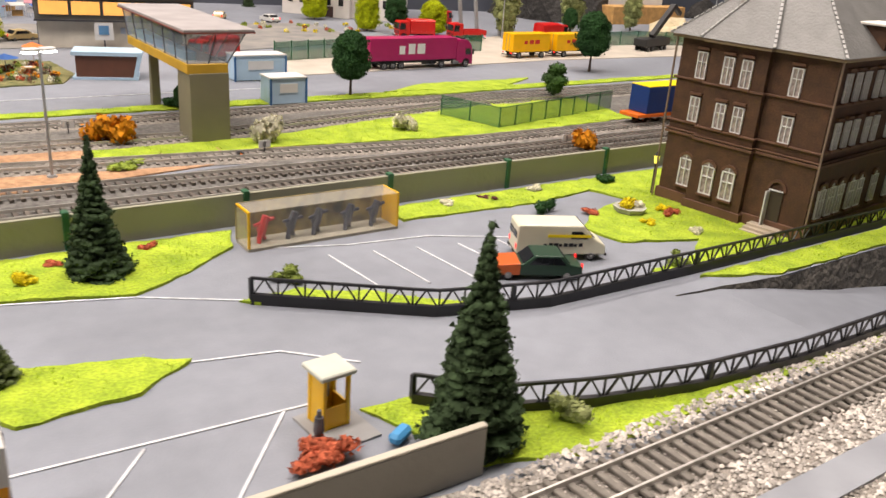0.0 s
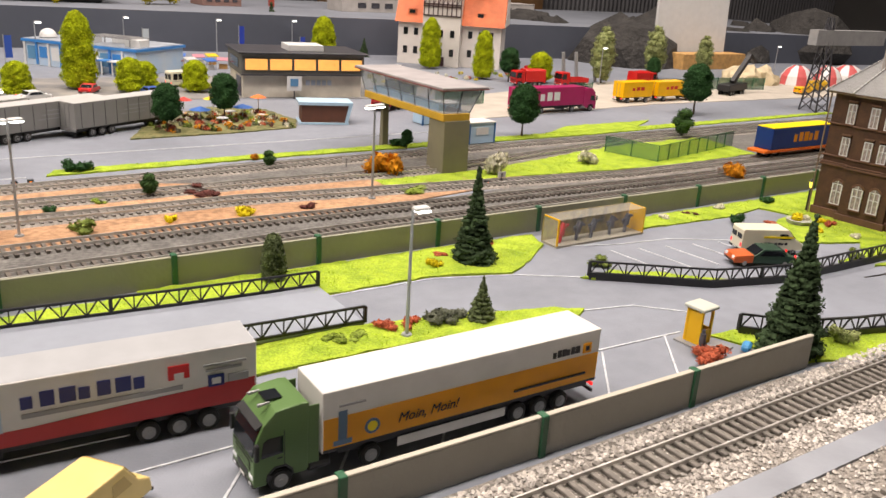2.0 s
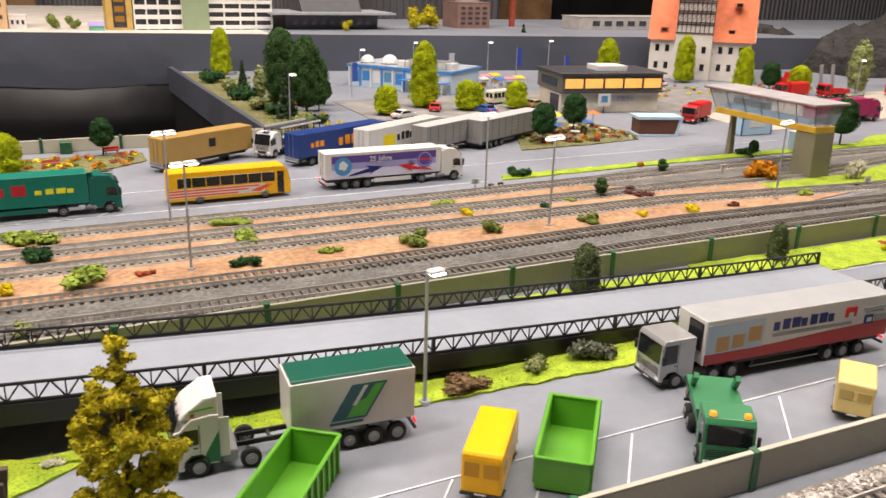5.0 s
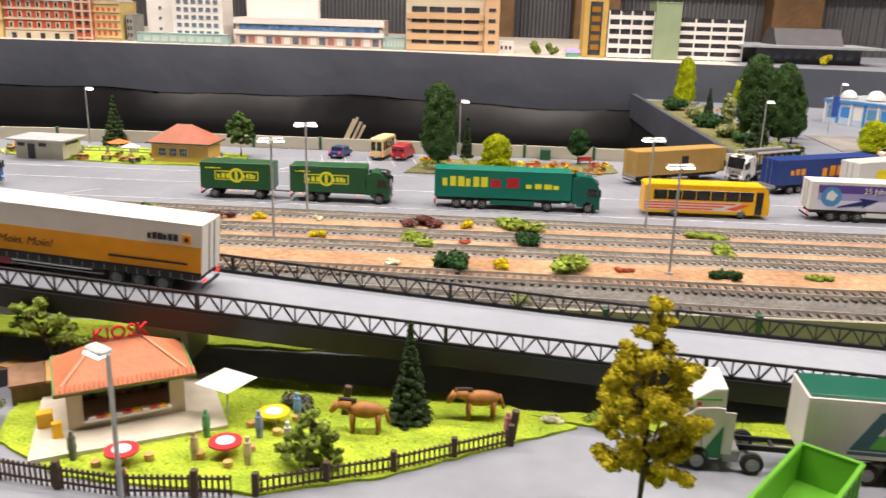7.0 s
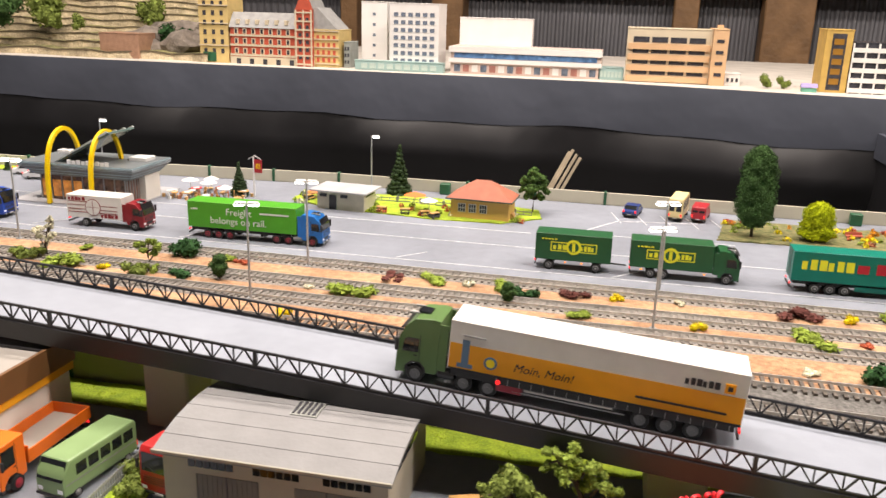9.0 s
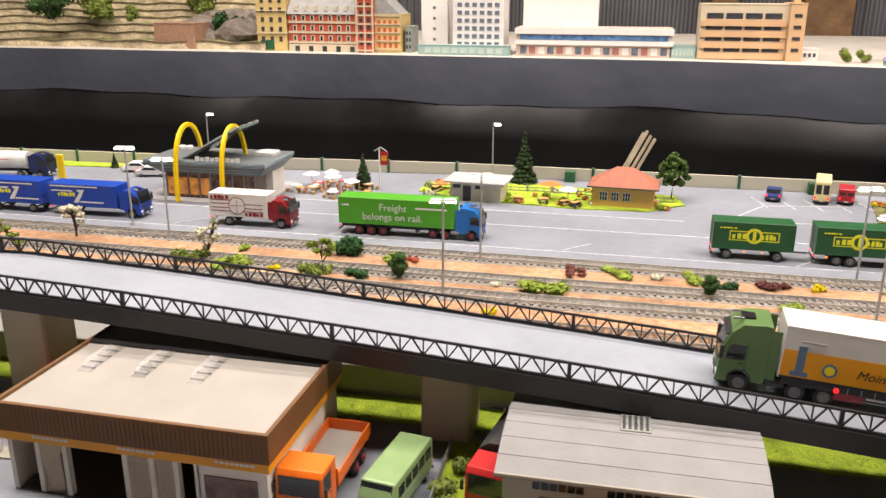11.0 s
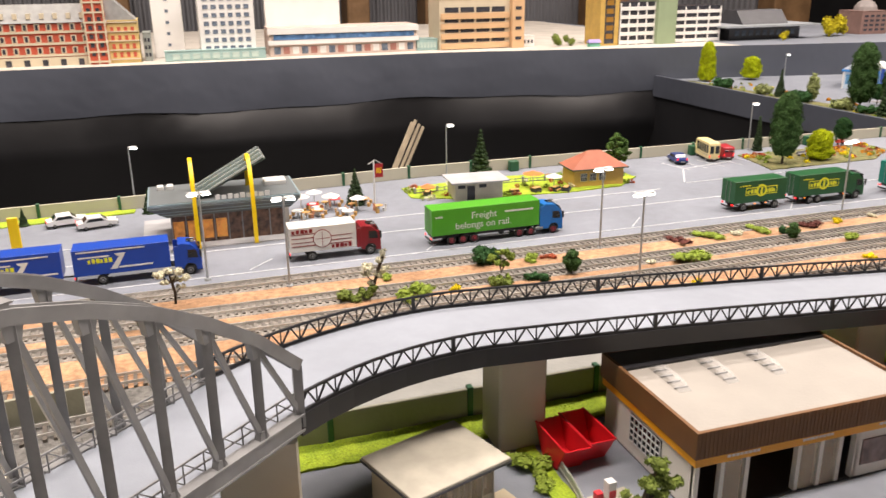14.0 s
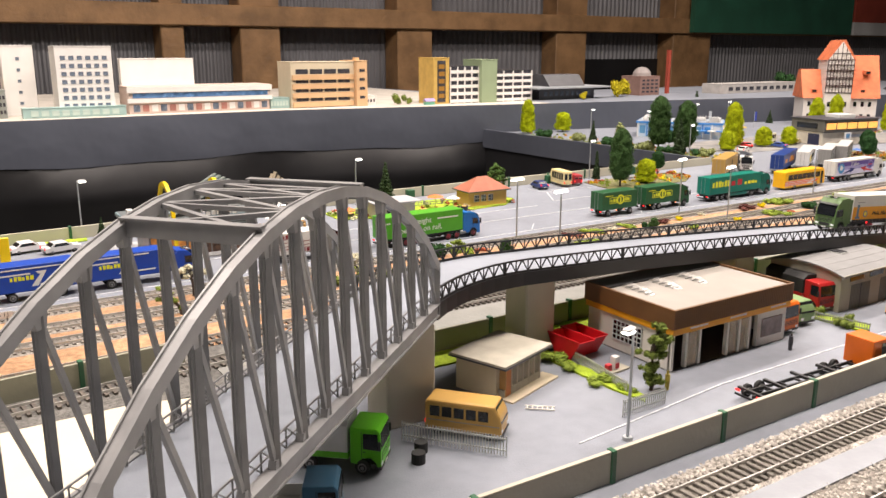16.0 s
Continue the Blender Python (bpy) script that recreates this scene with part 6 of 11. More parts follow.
LEAF = {"spruce": leafy("spruce_needles", (0.038, 0.062, 0.028)), "darkgreen": leafy("dark_green_leaf", (0.028, 0.074, 0.024)), "lime": leafy("lime_leaf", (0.22, 0.29, 0.045)), "yellow": leafy("yellow_flower", (0.62, 0.50, 0.012)),
        "white": leafy("white_blossom", (0.62, 0.60, 0.46)), "maroon": leafy("maroon_leaf", (0.11, 0.040, 0.033)), "redflower": leafy("red_flower", (0.40, 0.10, 0.05)), "orange": leafy("orange_leaf", (0.50, 0.20, 0.01)),
        "olive": leafy("olive_leaf", (0.16, 0.205, 0.045)), "gold": leafy("golden_foliage", (0.42, 0.36, 0.018)), "shrub": leafy("grey_olive_shrub", (0.10, 0.125, 0.055)), "fresh": leafy("fresh_green_leaf", (0.085, 0.15, 0.04)), "clipped": leafy("light_olive_clumps", (0.22, 0.29, 0.055)), "vivid": leafy("vivid_yellow_green", (0.36, 0.42, 0.008)), "mid": leafy("mid_green_leaf", (0.050, 0.100, 0.030)), "pale": leafy("pale_green_leaf", (0.24, 0.27, 0.11)),
        "greywood": leafy("grey_twigs", (0.13, 0.14, 0.10)), "brownpile": leafy("brown_brushwood", (0.17, 0.11, 0.055))}
BARK = mat("bark", (0.07, 0.05, 0.035), 0.9, vary=0.3, scale=200, bump=0.5, bscale=600)


def tufts(blobs, n, size, seed, core=True, flat=0.0):
    """Foliage: many small leaves over lumpy clumps. blobs: (centre, radii). Returns vertices and triangles."""
    rg = np.random.default_rng(seed)
    vol = np.array([r[0] * r[1] + r[0] * r[2] for c, r in blobs])
    pick = rg.choice(len(blobs), n, p=vol / vol.sum())
    C = np.array([c for c, r in blobs], float)[pick]
    Rr = np.array([r for c, r in blobs], float)[pick]
    d = rg.normal(size=(n, 3))
    d /= np.linalg.norm(d, axis=1)[:, None]
    P = C + d * Rr * rg.uniform(0.76, 1.13, (n, 1))
    # leaf triangles lie loosely along the surface
    t1 = np.cross(d, rg.normal(size=(n, 3)))
    t1 /= np.linalg.norm(t1, axis=1)[:, None] + 1e-9
    t2 = np.cross(d, t1) + d * rg.uniform(-1.4, 1.4, (n, 1))
    s = (size * rg.uniform(0.6, 1.4, n))[:, None]
    V = np.stack([P + t1 * s, P - t1 * s * 0.6 + t2 * s * 0.7, P - t1 * s * 0.4 - t2 * s * 0.8], 1).reshape(-1, 3)
    T = np.arange(3 * n).reshape(-1, 3)
    Vs, Ts, off = [V], [T], len(V)
    if core:
        b = bmesh.new()
        bmesh.ops.create_icosphere(b, subdivisions=2, radius=1)
        cv = np.array([v.co[:] for v in b.verts])
        ct = np.array([[v.index for v in f.verts] for f in b.faces])
        b.free()
        for c, r in blobs:
            k = cv * (0.80 * rg.uniform(0.76, 1.12, (len(cv), 1))) * np.array(r) + np.array(c)
            Vs.append(k)
            Ts.append(ct + off)
            off += len(k)
    return np.concatenate(Vs), np.concatenate(Ts)


def mesh_from(name, V, T, material):
    me = bpy.data.meshes.new(name)
    me.from_pydata(np.asarray(V).tolist(), [], np.asarray(T).tolist())
    me.materials.append(material)
    return me


def put_part(name, me, parent, label=""):
    ob = new(name, me)
    ob.parent = parent
    return tagged(ob, label) if label else ob


def trunk(parent, h, r, top=0.3, lean=0.0):
    bm = cyl((0, 0, -0.0005), (lean, 0, h), r, r * top, 8)
    return part("trunk", bm, BARK, parent)


def spruce(label, h, w, seed, leaf="spruce", tiers=15):
    """A conifer of drooping tiers, each a ring of needle clumps."""
    root = thing("spruce_tree", label, "conifer", group="conifers")
    rg = np.random.default_rng(seed)
    blobs = []
    for k in range(tiers):
        f = k / (tiers - 1)
        z = h * (0.07 + 0.89 * f)
        rad = w / 2 * (1 - f) ** 0.9 * rg.uniform(0.9, 1.08)
        th = h / tiers
        n = max(1, int(3.2 + rad / th * 2.6))
        turn = rg.uniform(0, 6.28)
        for j in range(n):
            a = turn + 6.283 * (j + rg.uniform(-0.3, 0.3)) / n
            o = rad * rg.uniform(0.58, 0.84)
            k_ = max(rad * 0.42, th * 0.55)
            blobs.append(((math.cos(a) * o, math.sin(a) * o, z - 0.30 * o + rg.normal() * h * 0.006), (k_ * rg.uniform(0.7, 1.0), k_ * rg.uniform(0.7, 1.0), th * rg.uniform(0.5, 0.72))))
        blobs.append(((0, 0, z), (rad * 0.62 + 0.0004, rad * 0.62 + 0.0004, th * 0.9)))
    V, T = tufts(blobs, 5200 if h > 0.05 else 2600, h * 0.0115 + 0.0002, seed)
    trunk(root, h * 0.5, w * 0.05)
    put_part("crown", mesh_from("crown", V, T, LEAF[leaf]), root)
    return root


def crown_tree(name, label, category, h, blobs, leaf, seed, trunk_h, trunk_r, n=1500, size=0.0016, group="broadleaf trees", limbs=()):
    root = thing(name, label, category, group=group)
    if trunk_h:
        t = trunk(root, trunk_h, trunk_r)
        for p, q, r in limbs:
            part("limb", cyl(p, q, r, r * 0.5, 6), BARK, root)
    V, T = tufts(blobs, int(n * 2.6), size * 0.85, seed)
    put_part("crown", mesh_from("crown", V, T, LEAF[leaf]), root)
    return root


def lumps(h0, h1, r, n, seed, squash=1.0):
    rg = np.random.default_rng(seed)
    out = []
    n = int(n * 1.7)
    for i in range(n):
        f = (i + 0.5) / n
        a = rg.uniform(0, 6.28)
        rr = r * squash * (math.sin(math.pi * min(0.96, max(0.14, f))) ** 0.45)
        for q in range(5):
            o = rr * rg.uniform(0.42, 0.56)
            aa = a + q * 1.257 + rg.uniform(-0.3, 0.3)
            k = rr * rg.uniform(0.40, 0.56)
            out.append(((o * math.cos(aa), o * math.sin(aa), h0 + (h1 - h0) * (f + rg.uniform(-0.06, 0.06))), (k, k, max(k * 0.8, (h1 - h0) / n * 0.7))))
        out.append(((0, 0, h0 + (h1 - h0) * f), (rr * 0.6, rr * 0.6, (h1 - h0) / n)))
    return out


def dense_crown(h0, h1, r, seed, neck=0.55, cone=0.25, n=11000, size=0.0010):
    """A dense upright crown with a domed top, gently lumpy, covered with small leaves. Returns vertices and triangles."""
    rg = np.random.default_rng(seed)
    waves = [(rg.integers(2, 7), rg.uniform(3, 15), rg.uniform(0, 6.28), rg.uniform(0, 6.28)) for _ in range(9)]

    def radius(f, a):
        rr = r * np.minimum(1.0, neck + 2.6 * f) * (1 - cone * f) * np.sqrt(np.maximum(0.012, 1 - np.maximum(0.0, (f - 0.70) / 0.30) ** 2))
        lump = sum(np.sin(k * a + p) * np.sin(q * f * 2.2 + w) for k, q, p, w in waves)
        return rr * (1 + 0.055 * lump)

    f = rg.uniform(0, 1, n) ** 0.9
    a = rg.uniform(0, 6.2832, n)
    up = np.where(f > 0.7, (f - 0.7) * 3.2, 0.1)
    d = np.stack([np.cos(a), np.sin(a), up], 1)
    d /= np.linalg.norm(d, axis=1)[:, None]
    tuft = 0.05 * np.sin(a * 11 + f * 60) * np.sin(f * 95 + a * 5)
    R_ = radius(f, a) * (rg.uniform(0.84, 1.05, n) + tuft)
    P = np.stack([np.cos(a) * R_, np.sin(a) * R_, h0 + (h1 - h0) * f + rg.normal(size=n) * 0.0009], 1)
    t1 = np.cross(d, rg.normal(size=(n, 3)))
    t1 /= np.linalg.norm(t1, axis=1)[:, None] + 1e-9
    t2 = np.cross(d, t1) + d * rg.uniform(-1.5, 1.5, (n, 1))
    s_ = (size * rg.uniform(0.6, 1.4, n))[:, None]
    V = np.stack([P + t1 * s_, P - t1 * s_ * 0.6 + t2 * s_ * 0.7, P - t1 * s_ * 0.4 - t2 * s_ * 0.8], 1).reshape(-1, 3)
    T = np.arange(3 * n).reshape(-1, 3)
    # the dark inner mass that the leaves hide
    nf, na = 26, 18
    ff, aa = np.meshgrid(np.linspace(0, 1, nf), np.arange(na) * 6.2832 / na, indexing="ij")
    rc = radius(ff, aa) * 0.86
    K = np.stack([np.cos(aa) * rc, np.sin(aa) * rc, h0 + (h1 - h0) * ff * 0.985], 2).reshape(-1, 3)
    q = []
    for i in range(nf - 1):
        for j in range(na):
            p0, p1 = i * na + j, i * na + (j + 1) % na
            q += [(p0, p1, p1 + na), (p0, p1 + na, p0 + na)]
    return np.concatenate([V, K]), np.concatenate([T, np.array(q) + len(V)])


def dense_tree(name, label, crown, leaf, trunk_h, trunk_r, group="broadleaf trees"):
    root = thing(name, label, "tree", group=group)
    trunk(root, trunk_h, trunk_r)
    put_part("crown", mesh_from("crown", *crown, LEAF[leaf]), root)
    return root


def place(proto, rows, first=True):
    """Puts the first at the prototype and copies to the rest: rows of (x, y, scale, turn)."""
    for i, (x, y, s, a) in enumerate(rows):
        m = Matrix.Translation((x, y, 0)) @ Matrix.Rotation(a, 4, "Z") @ Matrix.Diagonal((s, s, s, 1))
        if i == 0:
            proto.matrix_basis = m
        else:
            c = copy_thing(proto, Matrix.Translation((x, y, 0)) @ Matrix.Rotation(a, 4, "Z"))
            c.matrix_basis = m


def put(proto, x, y, s=1.0, a=0.0, z=0.0):
    proto.matrix_basis = Matrix.Translation((x, y, z)) @ Matrix.Rotation(a, 4, "Z") @ Matrix.Diagonal((s, s, s, 1))
    return proto


# conifers of the front lot
put(spruce("tall dark green spruce at the end of the noise wall", 0.100, 0.044, 3, "spruce", 26), 0.659, 0.020)
put(spruce("dark green spruce on the verge by the olive wall", 0.084, 0.036, 4, "spruce", 23), 0.566, 0.262)
put(spruce("small dark green spruce between horses and lawn", 0.060, 0.025, 6, "spruce", 20), -0.335, 0.168)
put(spruce("small olive spruce on the planted island", 0.033, 0.022, 9, "shrub", 12), 0.498, 0.157)
put(dense_tree("column_shrub", "dense grey-olive column shrub beside the ramp", dense_crown(0.0005, 0.043, 0.0125, 10, 0.8, 0.25, 5000, 0.0009), "shrub", 0.02, 0.0012, "column shrubs"), 0.168, 0.285)
put(dense_tree("column_shrub", "small grey-olive column shrub beside the ramp", dense_crown(0.0005, 0.037, 0.0100, 11, 0.8, 0.35, 4000, 0.0009), "shrub", 0.02, 0.0012, "column shrubs"), 0.397, 0.288)
# conifers of the rear side
for x, y, h, w, sd in ((-0.888, 0.995, 0.078, 0.040, 21), (-1.115, 0.905, 0.052, 0.030, 22), (-1.40, 0.96, 0.035, 0.02, 23), (-0.34, 1.01, 0.062, 0.02, 24), (0.15, 1.55, 0.07, 0.03, 25), (0.155, 1.21, 0.1, 0.04, 26), (1.084, 1.95, 0.12, 0.06, 27), (1.25, 1.72, 0.05, 0.03, 28), (-1.56, 0.95, 0.025, 0.015, 29)):
    put(spruce("dark green model conifer on the rear side", h, w, sd, "spruce", 13), x, y)

# broadleaf trees
tall = dense_tree("column_tree", "tall dense dark green column tree", dense_crown(0.016, 0.119, 0.0245, 31, 0.5, 0.22, 15000), "mid", 0.05, 0.0022)
place(tall, [(-0.375, 0.90, 1.03, 0), (0.170, 1.30, 1.3, 1), (0.196, 1.225, 1.22, 2), (0.238, 1.285, 0.85, 4)])
vivid = dense_tree("column_tree", "tall vivid yellow-green column tree", dense_crown(0.006, 0.128, 0.0295, 33, 0.7, 0.35, 14000, 0.0013), "vivid", 0.06, 0.0018, "yellow trees")
place(vivid, [(0.452, 1.266, 1.02, 0), (0.172, 1.90, 0.9, 1), (1.302, 1.475, 0.95, 2), (1.325, 1.285, 0.85, 3), (0.934, 1.314, 1.0, 4)])
vball = dense_tree("round_tree", "round vivid yellow-green tree", dense_crown(0.006, 0.062, 0.026, 35, 0.7, 0.25, 8000, 0.0012), "vivid", 0.03, 0.0016, "yellow trees")
place(vball, [(0.345, 1.20, 0.9, 0), (0.522, 1.21, 0.95, 1), (0.63, 1.20, 0.9, 2), (0.315, 1.88, 1.1, 3), (1.434, 1.21, 1.1, 5), (-0.294, 0.905, 0.85, 6), (0.555, 1.24, 0.8, 2)])
dball = dense_tree("round_tree", "round dark green tree on a thin trunk", dense_crown(0.018, 0.063, 0.0200, 36, 0.40, 0.3, 7000), "darkgreen", 0.03, 0.0016)
place(dball, [(0.483, 0.862, 1.05, 0), (0.586, 0.927, 1.1, 1), (0.966, 0.693, 1.25, 2), (1.455, 0.776, 1.5, 3), (1.360, 1.232, 1.2, 4), (-0.172, 0.985, 0.85, 5), (0.748, 0.671, 0.42, 6), (1.80, 1.2, 0.9, 1), (0.27, 1.35, 0.8, 2)])
shear = crown_tree("round_tree", "clipped green ball tree near the mesh fence", "tree", 0.03, lumps(0.010, 0.036, 0.015, 2, 37), "mid", 37, 0.018, 0.0015, 1200)
place(shear, [(1.225, 0.605, 1.2, 0), (-0.955, 0.533, 0.72, 1), (0.375, 0.551, 0.62, 2), (0.532, 0.625, 0.55, 3), (-0.649, 0.547, 0.6, 4)])
pale = crown_tree("broadleaf_tree", "pale green feathery tree", "tree", 0.09, lumps(0.01, 0.09, 0.022, 8, 39), "pale", 39, 0.05, 0.002, 3000)
place(pale, [(1.59, 1.17, 1.4, 0), (1.821, 1.22, 1.4, 1), (0.165, 1.45, 0.75, 2), (2.05, 1.25, 1.15, 3)])



def loose_tree(label, leaf, seed, h, n_blobs, spread, size):
    rr = np.random.default_rng(seed)
    bl, lm = [], []
    m_ = n_blobs * 3
    for k in range(m_):
        f = k / max(1, m_ - 1)
        a = rr.uniform(0, 6.28)
        o = spread * (1.9 - 1.3 * f) * rr.uniform(0.2, 1.0)
        c = (o * math.cos(a), o * math.sin(a), h * (0.22 + 0.72 * f + 0.05 * rr.normal()))
        s = size * 0.62 * rr.uniform(0.6, 1.25)
        bl.append((c, (s * 0.8, s * 0.8, s * 1.15)))
        if k % 3 == 0:
            lm.append(((0, 0, h * 0.15 + h * 0.5 * f), c, 0.0007))
    return crown_tree("scruffy_tree", label, "tree", h, bl, leaf, seed, h * 0.85, 0.0018, 420 * n_blobs, 0.0012, limbs=lm, group="scruffy trees")


def clump_tree(label, leaf, seed, stem, clumps, n=5200, size=0.0011, name="scruffy_tree"):
    """A crooked trunk through the points of stem, with needle clumps (x, y, z, radius) on short limbs."""
    rr = np.random.default_rng(seed)
    root = thing(name, label, "tree", group="scruffy trees")
    stem = [Vector(q) for q in stem]
    part("trunk", sweep(stem, 0.0026, 0.0026), BARK, root)
    bl = []
    for x, y, z, r in clumps:
        near = min(stem, key=lambda q: (q - Vector((x, y, z - r))).length)
        part("limb", cyl(near, (x, y, z), 0.0009, 0.0004, 6), BARK, root)
        for _ in range(6):
            d = rr.normal(size=3) * r * 0.42
            k = r * rr.uniform(0.38, 0.62)
            bl.append(((x + d[0], y + d[1], z + d[2] * 0.6), (k, k, k * 0.75)))
    V, T = tufts(bl, n, size, seed)
    put_part("crown", mesh_from("crown", V, T, LEAF[leaf]), root)
    return root


# golden clumpy tree near the camera
gold = put(clump_tree("loose golden-green tree with clumpy foliage beside the bench", "gold", 41, [(0, 0, 0), (0.0005, 0, 0.03), (-0.0005, 0, 0.06), (0.001, 0, 0.085), (0.0005, 0, 0.106)],
                      [(0.001, 0, 0.109, 0.0055), (0.003, 0.002, 0.100, 0.0055), (-0.003, -0.002, 0.095, 0.0065), (0.004, 0.001, 0.089, 0.006), (-0.012, 0.003, 0.082, 0.0085), (0.012, -0.003, 0.081, 0.0085), (0.001, -0.008, 0.084, 0.007), (0.018, 0.004, 0.076, 0.0075), (-0.004, 0.010, 0.077, 0.0085), (-0.018, -0.004, 0.074, 0.0075),
                       (-0.014, -0.008, 0.065, 0.0085), (0.004, -0.012, 0.068, 0.0090), (0.015, 0.006, 0.064, 0.0085), (-0.019, 0.006, 0.062, 0.0075), (0.001, 0.004, 0.062, 0.0095), (0.020, -0.006, 0.057, 0.0080), (-0.006, -0.010, 0.055, 0.0085), (0.010, 0.012, 0.053, 0.0085),
                       (0.006, -0.003, 0.047, 0.0080), (-0.012, 0.010, 0.046, 0.0080), (0.019, 0.002, 0.042, 0.0090), (-0.010, -0.006, 0.040, 0.0080), (-0.018, 0.002, 0.034, 0.0085), (0.012, -0.010, 0.036, 0.0080), (0.002, 0.012, 0.034, 0.0080), (0.010, 0.003, 0.024, 0.0070), (-0.008, 0.004, 0.029, 0.0065)], 17000, 0.0010, "golden_tree"), -0.221, 0.083)
gold.matrix_basis = gold.matrix_basis @ Matrix.Diagonal((0.90, 0.90, 0.99, 1))
part("root_disc", cyl((0, 0, -0.0002), (0, 0, 0.0032), 0.010, 0.005, 12), BARK, gold)
put(clump_tree("crooked olive green tree beside the timber stacks", "olive", 51, [(0.012, -0.004, 0), (0.006, 0, 0.018), (-0.006, 0, 0.034), (-0.014, 0.002, 0.052)],
               [(-0.016, 0.002, 0.058, 0.0095), (-0.024, 0.0, 0.050, 0.008), (-0.006, 0.004, 0.049, 0.009), (-0.013, -0.003, 0.040, 0.009), (0.006, 0.002, 0.040, 0.0085), (-0.004, 0.002, 0.030, 0.009), (0.012, -0.002, 0.027, 0.010), (0.000, -0.006, 0.019, 0.008), (0.016, -0.004, 0.014, 0.009), (0.008, 0.004, 0.012, 0.008)]), -0.575, 0.135)
put(clump_tree("light green tree with round clipped clumps behind the kiosk", "clipped", 52, [(0, 0, 0), (-0.004, 0, 0.016), (-0.010, 0, 0.030), (-0.020, 0, 0.042)],
               [(-0.024, 0, 0.046, 0.0065), (-0.012, 0.002, 0.047, 0.0065), (-0.028, 0, 0.037, 0.006), (-0.016, -0.003, 0.036, 0.007), (-0.002, 0.002, 0.040, 0.007), (0.004, -0.002, 0.031, 0.0075), (-0.008, 0.003, 0.026, 0.007), (0.012, 0, 0.026, 0.006), (0.009, 0, 0.017, 0.007)], 4200, 0.0010), -0.548, 0.192)
put(clump_tree("green scruffy tree in front of the workshop", "olive", 53, [(0, 0, 0), (0.002, 0, 0.018), (-0.002, 0, 0.034), (0.004, 0, 0.050)],
               [(0.005, 0, 0.056, 0.0065), (0.009, 0.001, 0.048, 0.006), (-0.001, 0, 0.046, 0.0065), (0.014, 0.0, 0.040, 0.0075), (0.004, -0.002, 0.038, 0.006), (-0.006, 0.002, 0.033, 0.007), (0.010, 0, 0.031, 0.006), (-0.007, 0, 0.023, 0.0065), (0.002, 0.002, 0.020, 0.006), (-0.004, -0.002, 0.012, 0.007), (0.006, 0, 0.008, 0.006)], 4600, 0.0010), -1.122, 0.106)
put(clump_tree("mid-green broadleaf tree beside the yellow cottage", "fresh", 56, [(0, 0, 0), (0.001, 0, 0.02), (0, 0, 0.045), (0.001, 0, 0.060)],
               [(0.001, 0, 0.063, 0.0060), (-0.006, 0.003, 0.056, 0.0075), (0.008, -0.002, 0.055, 0.0080), (0.001, -0.007, 0.050, 0.0080), (-0.012, -0.003, 0.047, 0.0085), (0.014, 0.003, 0.045, 0.0085), (0.002, 0.008, 0.045, 0.0090), (-0.005, -0.010, 0.039, 0.0085), (0.010, -0.008, 0.038, 0.0085), (-0.016, 0.003, 0.036, 0.0080), (0.018, 0.0, 0.034, 0.0075), (0.0, 0.002, 0.035, 0.0090), (-0.008, 0.008, 0.029, 0.0080), (0.007, 0.005, 0.027, 0.0080), (-0.010, -0.006, 0.026, 0.0070), (0.013, -0.003, 0.024, 0.0065)], 8000, 0.0011, "broadleaf_tree"), -0.672, 0.94)
put(clump_tree("cream-white blossoming twiggy tree by the tracks", "white", 61, [(0, 0, 0), (0.001, 0, 0.012), (-0.001, 0, 0.024)],
               [(-0.012, 0, 0.033, 0.0055), (-0.004, 0.002, 0.037, 0.0055), (0.006, 0, 0.035, 0.0055), (0.013, -0.002, 0.029, 0.005), (-0.008, -0.003, 0.026, 0.005), (0.004, 0.003, 0.027, 0.005), (0.008, 0, 0.019, 0.004)], 1900, 0.0011), -1.371, 0.589)
put(clump_tree("cream-white blossoming twiggy tree by the tracks", "white", 62, [(0, 0, 0), (-0.001, 0, 0.014), (0.004, 0, 0.030), (0.009, 0, 0.043)],
               [(0.010, 0, 0.046, 0.0045), (0.006, 0.001, 0.038, 0.005), (-0.006, 0, 0.032, 0.0055), (0.010, -0.002, 0.030, 0.005), (-0.010, 0.002, 0.024, 0.005), (0.003, 0, 0.024, 0.005), (-0.004, 0, 0.015, 0.0045)], 1900, 0.0011), -1.173, 0.545)
put(clump_tree("low yellow-green bush under the blossoming tree", "olive", 63, [(0, 0, 0), (0.0, 0, 0.006)], [(-0.008, 0, 0.008, 0.006), (0.006, 0.002, 0.009, 0.006), (0.0, -0.003, 0.006, 0.006)], 1500, 0.0010), -1.183, 0.538)
put(clump_tree("small green tree with loose clumps on the sand", "clipped", 64, [(0, 0, 0), (0.001, 0, 0.012), (0, 0, 0.024)],
               [(-0.009, 0, 0.031, 0.006), (0.002, 0.001, 0.034, 0.006), (0.011, 0, 0.029, 0.006), (-0.004, -0.002, 0.024, 0.0055), (0.007, 0.002, 0.021, 0.005), (-0.008, 0, 0.007, 0.006), (0.008, 0, 0.006, 0.006)], 2400, 0.0010), -1.039, 0.534)
